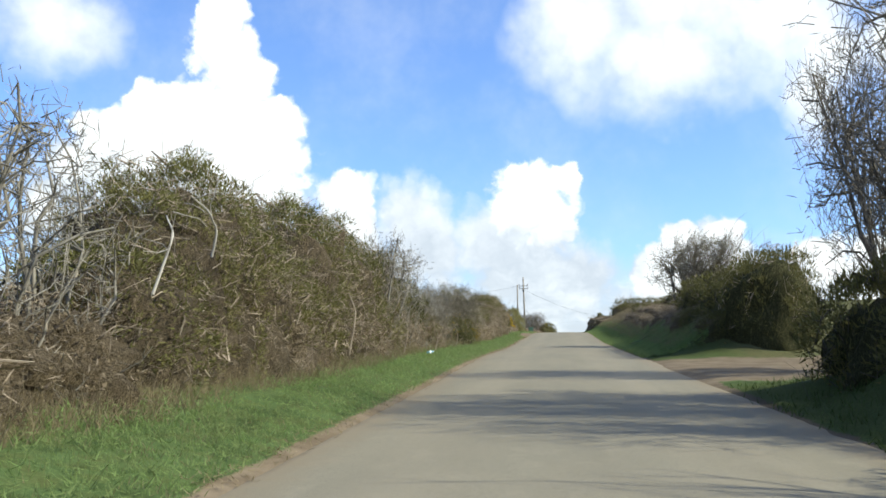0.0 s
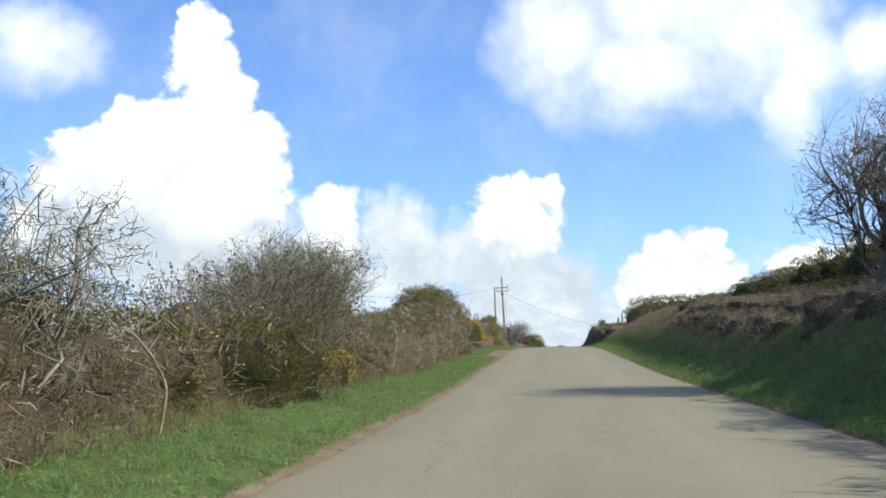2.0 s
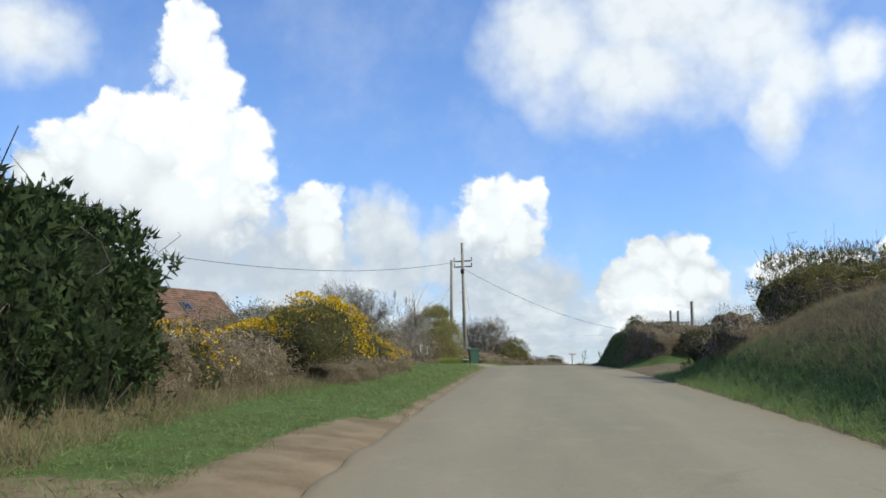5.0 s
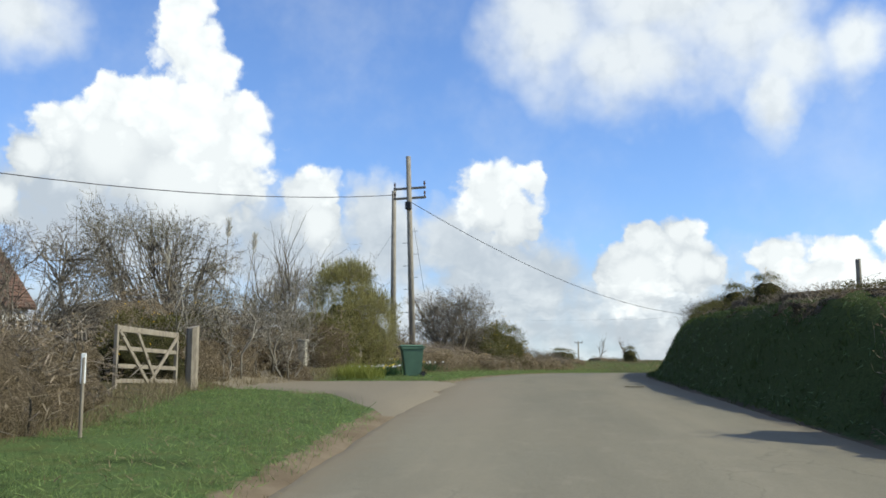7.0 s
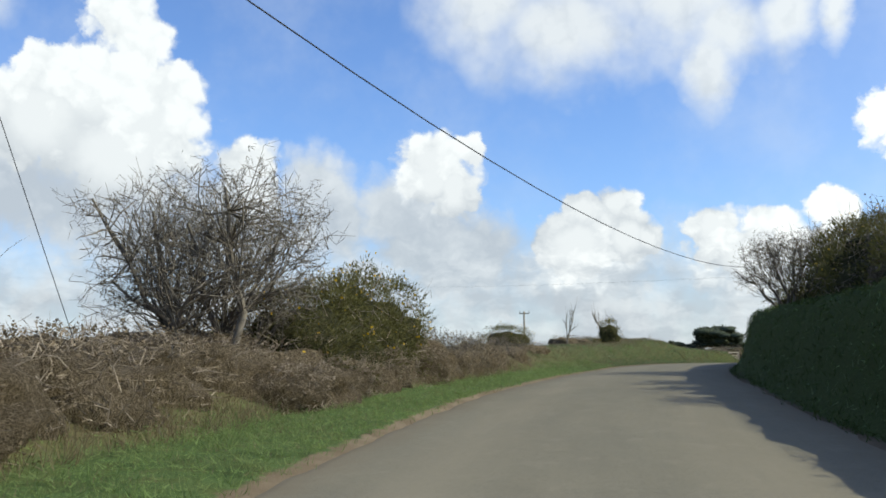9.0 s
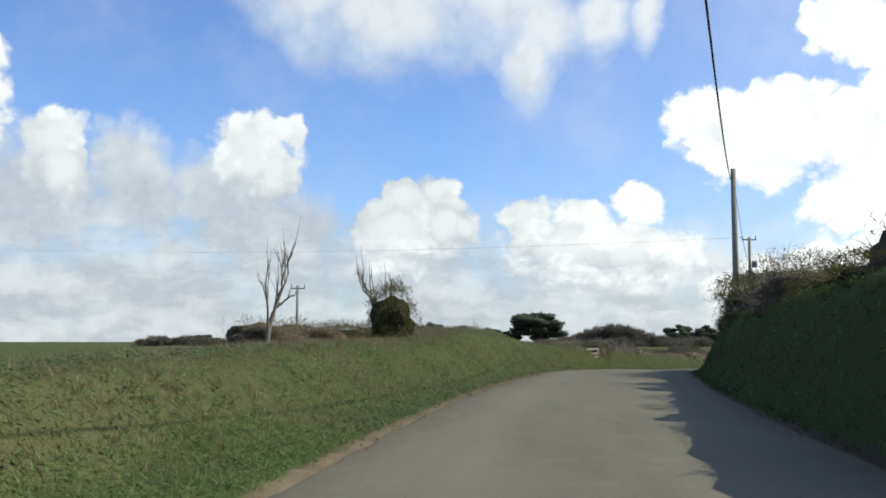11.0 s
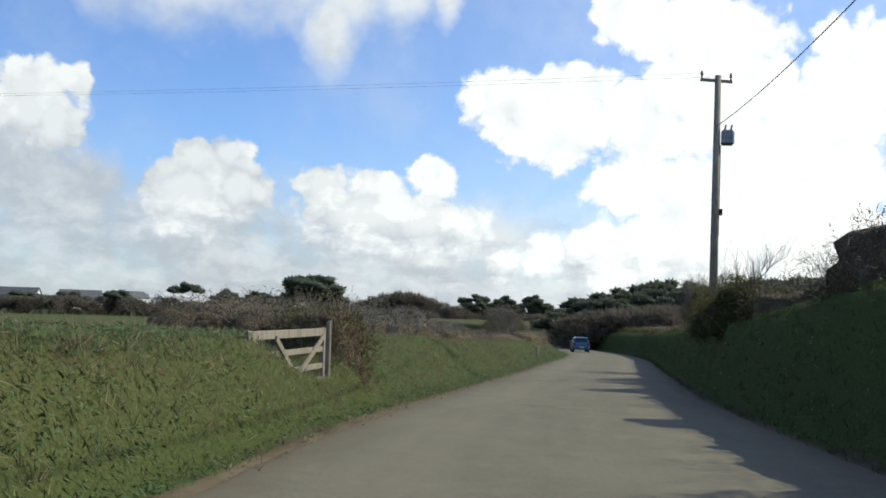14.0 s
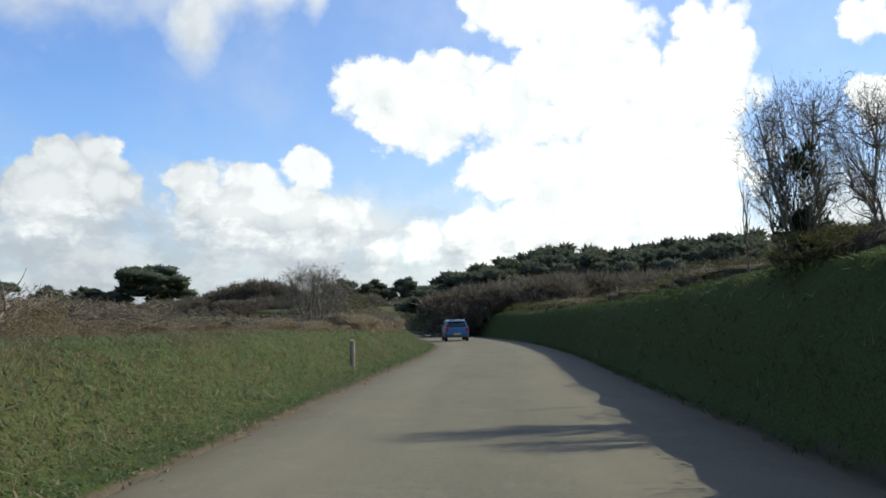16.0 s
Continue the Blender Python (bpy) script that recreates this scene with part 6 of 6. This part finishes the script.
def wheelie_bin(s, u, turn):
    x, y, z = stand(s, u, -0.01)
    top = thing("wheelie_bin", pose(x, y, z, 0, 0, turn), "green plastic two-wheeled refuse bin standing on grass by a drive", "bin")
    bm = bmesh.new()
    box(bm, 0, 0, 0.48, 0.58, 0.70, 0.92, None, 0.0)
    for v in bm.verts:
        if v.co.z < 0.3:
            v.co.x *= 0.80
            v.co.y = v.co.y * 0.72 + 0.03
    bmesh.ops.bevel(bm, geom=list(bm.edges), offset=0.03, segments=2, affect="EDGES")
    body = bpart("body", bm, M_BIN, top, smooth=False)
    bm = bmesh.new()
    box(bm, 0, 0, 0.925, 0.63, 0.76, 0.06, None, 0.012)
    bpart("rim", bm, M_BIN, body)
    bm = bmesh.new()
    box(bm, 0, -0.03, 0.995, 0.61, 0.80, 0.06, None, 0.025)
    for v in bm.verts:
        if v.co.z > 1.0:
            v.co.x *= 0.9
            v.co.y *= 0.92
            v.co.z += 0.02
    lid = bpart("lid", bm, M_BIN, top)
    bm = bmesh.new()
    rod(bm, (-0.24, 0.42, 0.98), (0.24, 0.42, 0.98), 0.018, sides=8)
    bpart("handle", bm, M_BIN, lid)
    for k in (-1, 1):
        bm = bmesh.new()
        rod(bm, (k * 0.25, 0.34, 0.10), (k * 0.31, 0.34, 0.10), 0.10, sides=20)
        w = bpart("wheel", bm, M_RUBBER, top)
        bm = bmesh.new()
        rod(bm, (k * 0.312, 0.34, 0.10), (k * 0.318, 0.34, 0.10), 0.055, sides=14)
        bpart("hub", bm, M_PLASTIC, w)
    return top


wheelie_bin(151.6, -4.6, 282)

# ---------------- the drive, its pillar, the flowers ----------------


def drive():
    k = np.linspace(0, 1, 26)
    us = np.linspace(-2.2, -9.5, 26)
    a = np.interp(-us, [2.2, 2.8, 4.6, 7.0, 9.5], [134.5, 136.0, 140.6, 142.6, 143.4])
    b = np.interp(-us, [2.2, 3.0, 3.8, 5.0, 9.5], [150.5, 149.0, 147.8, 147.4, 147.0])
    a = a + np.array([noise.noise((x * 1.7, 2.0, 0)) * 0.5 + noise.noise((x * 4.0, 7.0, 0)) * 0.2 for x in us])
    b = b + np.array([noise.noise((x * 1.7, 12.0, 0)) * 0.5 for x in us])
    t = np.linspace(0, 1, 16)
    sg = a[:, None] + (b - a)[:, None] * t
    ug = np.repeat(us[:, None], 16, 1)
    low = np.minimum(1, np.minimum(t, 1 - t) * 12)[None] * 0.08 - 0.03
    h = np.where(ug > edge_left(sg), -0.02, ground_height(sg, ug) + low)
    pts = place(sg, ug, h).reshape(-1, 3)
    i = (np.arange(25)[:, None] * 16 + np.arange(15)[None]).ravel()
    me = solid("drive", pts, np.stack([i, i + 16, i + 17, i + 1], -1), M_DRIVE, True)
    me.flip_normals() if me.polygons[100].normal.z < 0 else None
    return tagged(new("drive", me), "worn tan tarmac drive opening off the lane", "drive", kind="structure")


drive()


def stone_pillar(s, u):
    x, y, z = stand(s, u, 0.05)
    top = thing("gate_pillar", pose(x, y, z, 0, 0, heading(s)), "pale rendered stone gate pillar beside a drive", "pillar")
    bm = bmesh.new()
    box(bm, 0, 0, 0.45, 0.24, 0.24, 0.9, None, 0.02)
    bpart("shaft", bm, M_PILLAR, top)
    bm = bmesh.new()
    box(bm, 0, 0, 0.94, 0.31, 0.31, 0.08, None, 0.02)
    bpart("cap", bm, M_PILLAR, top)


stone_pillar(148.4, -7.3)


def pampas(s, u):
    x, y, z = stand(s, u, 0.05)
    top = thing("pampas_grass", pose(x, y, z), "pampas grass with tall stalks and pale feathery plumes", "plant")
    m = 160
    way = unit(np.c_[rng.normal(size=(m, 2)) * 0.5, np.ones(m)])
    v, f = blades(np.c_[rng.normal(size=(m, 2)) * 0.15, np.zeros(m)], way, unit(np.cross(way, random_ways(m))), 1.4 + 0.5 * rng.random(m), np.full(m, 0.03))
    tagged(part("leaf_tuft", solid("leaf_tuft", v, f, M_STRAW), top), kind="stuff")
    for dx, dy, hi in ((-1.1, -0.6, 2.9), (0.3, 0.3, 3.9), (1.0, 0.5, 3.5)):
        bm = bmesh.new()
        rod(bm, (dx * 0.5, dy * 0.5, 0), (dx, dy, hi), 0.014, 0.008, 6)
        stalk = bpart("stalk", bm, M_STRAW, top)
        k = 90
        at = np.array([dx, dy, hi]) + np.c_[rng.normal(size=(k, 2)) * 0.02, -0.1 + 0.5 * rng.random(k)]
        way = unit(np.c_[rng.normal(size=(k, 2)) * 0.35 + (0.15, 0), np.ones(k)])
        part("plume", solid("plume", *blades(at, way, unit(np.cross(way, random_ways(k))), np.full(k, 0.2), np.full(k, 0.02)), M_PLUME), stalk)


pampas(146.0, -9.2)


def daffodils(s, u, n, wide, white):
    x, y, z = stand(s, u, 0.02)
    top = thing("daffodil_clump", pose(x, y, z), "clump of daffodils with white and yellow flowers on a verge", "flowers")
    m = n * 24
    at = np.c_[rng.normal(size=(m, 2)) * wide * 0.4, np.zeros(m)]
    way = unit(np.c_[rng.normal(size=(m, 2)) * 0.3, np.ones(m)])
    v, f = blades(at, way, unit(np.cross(way, random_ways(m))), 0.32 + 0.14 * rng.random(m), np.full(m, 0.024))
    tagged(part("leaf_tuft", solid("leaf_tuft", v, f, M_DAFF), top), kind="stuff")
    at = np.c_[rng.normal(size=(n, 2)) * wide * 0.4, 0.34 + 0.08 * rng.random(n)]
    for p in at:
        q = np.repeat(p[None], 6, 0)
        a = np.arange(6) * 1.047
        w = unit(np.c_[np.cos(a), np.sin(a) * 0.6 - 0.4, np.sin(a) * 0.8])
        v1, f1 = blades(q, w, unit(np.cross(w, np.array([[0.3, -1.0, 0.4]]))), np.full(6, 0.038), np.full(6, 0.028))
        part("flower", solid("flower", v1, f1, M_WHITE if rng.random() < white else M_YELLOW), top)
    return top


for s, u, n, w, wh in ((150.7, -5.9, 7, 0.7, 0.8), (151.6, -5.7, 8, 0.7, 0.7), (152.6, -5.6, 8, 0.6, 0.9), (153.6, -5.7, 6, 0.6, 0.6), (157.5, -5.3, 7, 0.6, 0.8), (155.4, -5.9, 5, 0.5, 0.5)):
    daffodils(s, u, n, w, wh)

# worn dashes of an old centre line, and a crack beside them
for a, b in ((216.5, 219.0), (222.4, 224.6), (228.0, 230.5)):
    t = np.linspace(a, b, 12)
    kk = 0.05 * np.array([1, 1.1, 0.7, 1, 0.9, 1.2, 0.8, 1, 1.1, 0.6, 0.9, 0.7])
    pts = np.concatenate([place(t, -0.52 + kk, 0.040), place(t, -0.52 - kk, 0.040)])
    i = np.arange(11)
    tagged(new("road_marking", solid("road_marking", pts, np.stack([i + 12, i + 13, i + 1, i], -1), M_WORN)), "worn pale dash of an old centre line", "road marking", kind="structure")
t = np.linspace(213, 236, 90)
wig = np.cumsum(rng.normal(size=90)) * 0.012
wig -= np.linspace(wig[0], wig[-1], 90)
kk = 0.004 + 0.006 * rng.random(90)
pts = np.concatenate([place(t, -0.42 + wig + kk, 0.039), place(t, -0.42 + wig - kk, 0.039)])
i = np.arange(89)
tagged(new("road_crack", solid("road_crack", pts, np.stack([i + 90, i + 91, i + 1, i], -1), M_CRACK)), "dark crack along the middle of the lane", "crack", kind="structure")

# a drain at the lane's edge
x, y, z = (float(q) for q in place(145.5, 2.2, 0.036))
drain = thing("drain_grate", pose(x, y, z, 0, 0, heading(145.5)), "dark iron drain grate set in the lane", "drain")
for k in (-0.21, 0.21):
    bm = bmesh.new()
    box(bm, k, 0, 0, 0.03, 0.42, 0.016)
    bpart("frame", bm, M_RUST, drain)
for k in range(7):
    bm = bmesh.new()
    box(bm, 0, -0.18 + 0.06 * k, 0, 0.40, 0.026, 0.014)
    bpart("bar", bm, M_RUST, drain)

# a crushed blue bottle on the verge
x, y, z = stand(35.2, -4.0)
bottle = thing("plastic_bottle", pose(x, y, z + 0.06, 0, 78, 40), "crushed blue and white plastic bottle lying on grass", "litter")
bm = bmesh.new()
rod(bm, (0, 0, -0.12), (0, 0, 0.08), 0.055, 0.05, 12)
rod(bm, (0, 0, 0.08), (0, 0, 0.14), 0.05, 0.02, 12)
for v in bm.verts:
    v.co.x *= 0.75 + 0.3 * math.sin(v.co.z * 40)
bpart("body", bm, M_BOTTLE, bottle)
bm = bmesh.new()
rod(bm, (0, 0, -0.05), (0, 0, 0.04), 0.056, 0.056, 12)
bpart("wrapper", bm, M_WHITE, bottle)
bm = bmesh.new()
rod(bm, (0, 0, 0.14), (0, 0, 0.17), 0.02, 0.02, 10)
bpart("cap", bm, M_WHITE, bottle)

# ---------------- gates, posts ----------------


def field_gate(m, length, high, label):
    top = thing("field_gate", m, label, "gate")
    for x in (0.04, length - 0.04):
        bm = bmesh.new()
        box(bm, x, 0, high / 2, 0.08, 0.07, high, None, 0.006)
        bpart("stile", bm, M_WOOD, top)
    for z in (high * 0.13, high * 0.36, high * 0.64, high - 0.07):
        bm = bmesh.new()
        box(bm, length / 2, 0.0, z, length - 0.16, 0.045, 0.12 if z > high * 0.8 else 0.085, None, 0.006)
        bpart("rail", bm, M_WOOD, top)
    for a, b in (((0.1, high - 0.12), (length * 0.48, 0.14)), ((length * 0.52, 0.14), (length - 0.1, high - 0.12)), ((length * 0.30, high - 0.12), (length * 0.62, 0.14))):
        d = Vector((b[0] - a[0], 0, b[1] - a[1]))
        bm = bmesh.new()
        box(bm, 0, 0, 0, d.length, 0.03, 0.085, None, 0.004)
        bmesh.ops.transform(bm, matrix=Matrix.Translation(((a[0] + b[0]) / 2, -0.04, (a[1] + b[1]) / 2)) @ d.to_track_quat("X", "Z").to_matrix().to_4x4(), verts=bm.verts)
        bpart("brace", bm, M_WOOD, top)
    return top


def post(name, s, u, high, r, mat, label, cap=None, lean=(0, 0)):
    x, y, z = stand(s, u, 0.2)
    top = thing(name, pose(x, y, z, lean[0], lean[1], rng.random() * 90), label, "post")
    bm = bmesh.new()
    rod(bm, (0, 0, 0), (0, 0, high + 0.2), r, r * 0.95, 8)
    for v in bm.verts:
        if v.co.z > high * 0.9:
            v.co.z += v.co.x * 0.3
    bpart("shaft", bm, mat, top)
    if cap:
        bm = bmesh.new()
        box(bm, 0, 0, high + 0.08, cap * 0.8, 0.03, 0.34, None, 0.008)
        bpart("marker", bm, M_WHITE, top, "white marker board")
    return top


x, y, z = (float(q) for q in place(248.7, -3.95, 0.34))
field_gate(pose(x, y, z, 0, 0, heading(250.5) + 90), 3.55, 0.94, "weathered wooden five-bar field gate in a bank, closed")
post("gate_post", 252.38, -3.92, 0.95, 0.045, M_WOOD, "weathered wooden gate post")
x, y, z = stand(138.1, -8.15)
field_gate(pose(x, y, z, 0, 0, heading(140) + 90), 3.1, 1.25, "old wooden gate beside a hedge, leaning a little")
post("gate_post", 141.55, -7.95, 1.4, 0.15, M_WOOD, "thick weathered wooden gate post")
post("marker_stake", 130.4, -5.0, 0.95, 0.022, M_WOOD, "thin stake with a white top on a verge", cap=0.07)
post("fence_post", 134.7, 7.7, 1.5, 0.08, M_POLE, "round wooden fence post on a bank")
post("fence_post", 137.8, 7.4, 1.0, 0.07, M_POLE, "round wooden fence post on a bank")
post("fence_post", 145.5, 7.8, 1.2, 0.07, M_POLE, "round wooden fence post on a bank")
post("fence_post", 125.0, 9.5, 1.3, 0.07, M_POLE, "round wooden fence post on a bank")
post("bank_post", 293.6, -4.0, 0.7, 0.07, M_POLE, "short wooden post at the foot of a bank")

# ---------------- house behind the hedge ----------------


def house(m, long, deep, eaves, ridge, label, roof_mat, dormer=True, wall_mat=None):
    top = thing("house", m, label, "house")
    bm = bmesh.new()
    box(bm, 0, 0, eaves / 2, long, deep, eaves)
    bpart("wall", bm, wall_mat or M_RENDER, top)
    for k in (-1, 1):
        bm = bmesh.new()
        slope = math.hypot(deep / 2 + 0.3, ridge - eaves)
        box(bm, 0, 0, 0, long + 0.6, slope, 0.14)
        tilt = math.degrees(math.atan2(ridge - eaves, deep / 2 + 0.3))
        bmesh.ops.transform(bm, matrix=pose(0, -k * (deep / 4 + 0.15), (eaves + ridge) / 2, k * tilt, 0, 0), verts=bm.verts)
        rf = bpart("roof", bm, roof_mat, top)
        for i in range(int(slope / 0.34)):
            bm = bmesh.new()
            box(bm, 0, -slope / 2 + 0.17 + 0.34 * i, 0.085, long + 0.6, 0.03, 0.035)
            bmesh.ops.transform(bm, matrix=pose(0, -k * (deep / 4 + 0.15), (eaves + ridge) / 2, k * tilt, 0, 0), verts=bm.verts)
            bpart("tile_course", bm, roof_mat, rf)
        if dormer and k == 1:
            bm = bmesh.new()
            box(bm, long * 0.22, 0, 0.10, 0.8, 1.2, 0.12)
            bmesh.ops.transform(bm, matrix=pose(0, -k * (deep / 4 + 0.15), (eaves + ridge) / 2, k * tilt, 0, 0), verts=bm.verts)
            w = bpart("roof_window", bm, M_STEEL, rf)
            bm = bmesh.new()
            box(bm, long * 0.22, 0, 0.165, 0.62, 1.0, 0.02)
            bmesh.ops.transform(bm, matrix=pose(0, -k * (deep / 4 + 0.15), (eaves + ridge) / 2, k * tilt, 0, 0), verts=bm.verts)
            bpart("pane", bm, M_DARKGLASS, w)
    for k in (-1, 1):
        bm = bmesh.new()
        a, b, c = bm.verts.new((k * long / 2 * 0.995, -deep / 2, eaves)), bm.verts.new((k * long / 2 * 0.995, deep / 2, eaves)), bm.verts.new((k * long / 2 * 0.995, 0, ridge - 0.1))
        fc = bm.faces.new((a, b, c))
        bmesh.ops.extrude_face_region(bm, geom=[fc])
        bmesh.ops.translate(bm, vec=(-k * 0.2, 0, 0), verts=[v for v in bm.verts][:3])
        bpart("gable", bm, wall_mat or M_RENDER, top)
    for i in (-0.3, 0.05, 0.33):
        bm = bmesh.new()
        box(bm, i * long, -deep / 2 - 0.01, eaves * 0.55, 1.1, 0.08, 1.1)
        w = bpart("window", bm, M_WHITE, top)
        bm = bmesh.new()
        box(bm, i * long, -deep / 2 - 0.055, eaves * 0.55, 0.95, 0.02, 0.95)
        bpart("pane", bm, M_DARKGLASS, w)
    return top


house(pose(-28.6, 161.6, 9.0, 0, 0, 50), 14, 9, 3.6, 7.0, "bungalow with a brown tiled roof behind a hedge", M_ROOF)
for hx, hy, hz, tn in ((40, 560, 8.5, 10), (58, 600, 9.0, 35), (22, 540, 8.5, -15)):
    house(pose(hx, hy, hz, 0, 0, tn), 12, 7, 3.6, 6.0, "small white house with a grey roof far across the fields", M_SLATE, False)

# ---------------- the car ahead ----------------


def car(m):
    top = thing("car", m, "small blue hatchback car standing in the lane", "car")
    prof = [(-1.85, 0.32), (-1.92, 0.60), (-1.86, 0.95), (-1.60, 1.02), (-1.25, 1.48), (-0.4, 1.56), (0.35, 1.50), (1.05, 1.02), (1.75, 0.86), (1.92, 0.62), (1.88, 0.32)]
    bm = bmesh.new()
    rings = []
    for x in (-0.83, -0.80, 0.80, 0.83):
        ring = []
        for y, z in prof:
            k = 1.0 - 0.20 * max(0.0, (z - 0.95) / 0.6)
            inset = 0.97 if abs(x) > 0.81 else 1.0
            ring.append(bm.verts.new((x * k, y * inset, 0.32 + (z - 0.32) * inset)))
        rings.append(ring)
    for a, b in zip(rings, rings[1:]):
        for i in range(len(prof)):
            j = (i + 1) % len(prof)
            bm.faces.new((a[i], a[j], b[j], b[i]))
    bm.faces.new(rings[0][::-1])
    bm.faces.new(rings[-1])
    bmesh.ops.recalc_face_normals(bm, faces=bm.faces)
    body = bpart("body", bm, M_CAR, top)

    def panel(name, pts, mat, parent, label=""):
        bm = bmesh.new()
        fc = bm.faces.new([bm.verts.new(p) for p in pts])
        r = bmesh.ops.extrude_face_region(bm, geom=[fc])
        n = fc.normal.copy() if fc.normal.length else Vector((0, -1, 0))
        bm.normal_update()
        bmesh.ops.translate(bm, vec=fc.normal * 0.015, verts=[v for v in r["geom"] if isinstance(v, bmesh.types.BMVert)])
        return bpart(name, bm, mat, parent, label)

    panel("rear_window", [(-0.66, -1.60, 1.08), (0.66, -1.60, 1.08), (0.58, -1.33, 1.43), (-0.58, -1.33, 1.43)], M_DARKGLASS, top, "dark rear window")
    panel("windscreen", [(0.66, 1.03, 1.06), (-0.66, 1.03, 1.06), (-0.58, 0.42, 1.48), (0.58, 0.42, 1.48)], M_DARKGLASS, top)
    for k in (-1, 1):
        panel("side_window", [(k * 0.815, -1.3, 1.06), (k * 0.815, 0.85, 1.06), (k * 0.70, 0.3, 1.44), (k * 0.70, -1.05, 1.44)][::k], M_DARKGLASS, top)
        bm = bmesh.new()
        box(bm, k * 0.70, -1.88, 0.86, 0.20, 0.08, 0.30, None, 0.02)
        bpart("tail_light", bm, M_LAMP, top, "red tail light")
        bm = bmesh.new()
        box(bm, k * 0.93, 0.62, 1.06, 0.18, 0.10, 0.13, None, 0.03)
        bpart("mirror", bm, M_CAR, top)
        for y in (-1.2, 1.22):
            bm = bmesh.new()
            rod(bm, (k * 0.66, y, 0.30), (k * 0.85, y, 0.30), 0.30, sides=24)
            w = bpart("wheel", bm, M_RUBBER, top)
            bm = bmesh.new()
            rod(bm, (k * 0.852, y, 0.30), (k * 0.865, y, 0.30), 0.19, sides=16)
            bpart("rim", bm, M_STEEL, w)
    bm = bmesh.new()
    box(bm, 0, -1.90, 0.50, 1.55, 0.14, 0.26, None, 0.04)
    bp = bpart("rear_bumper", bm, M_CAR, top)
    bm = bmesh.new()
    box(bm, 0, -1.975, 0.56, 0.52, 0.015, 0.11, None, 0.003)
    bpart("plate", bm, M_YELLOW, bp, "yellow plate")
    bm = bmesh.new()
    box(bm, 0, -1.40, 1.53, 1.05, 0.16, 0.04, None, 0.015)
    bpart("spoiler", bm, M_CAR, top)
    return top


x, y, z = stand(341.0, -1.3)
car(pose(x, y, float(along(341.0)[2]) + 0.03, 0, 0, heading(341)))
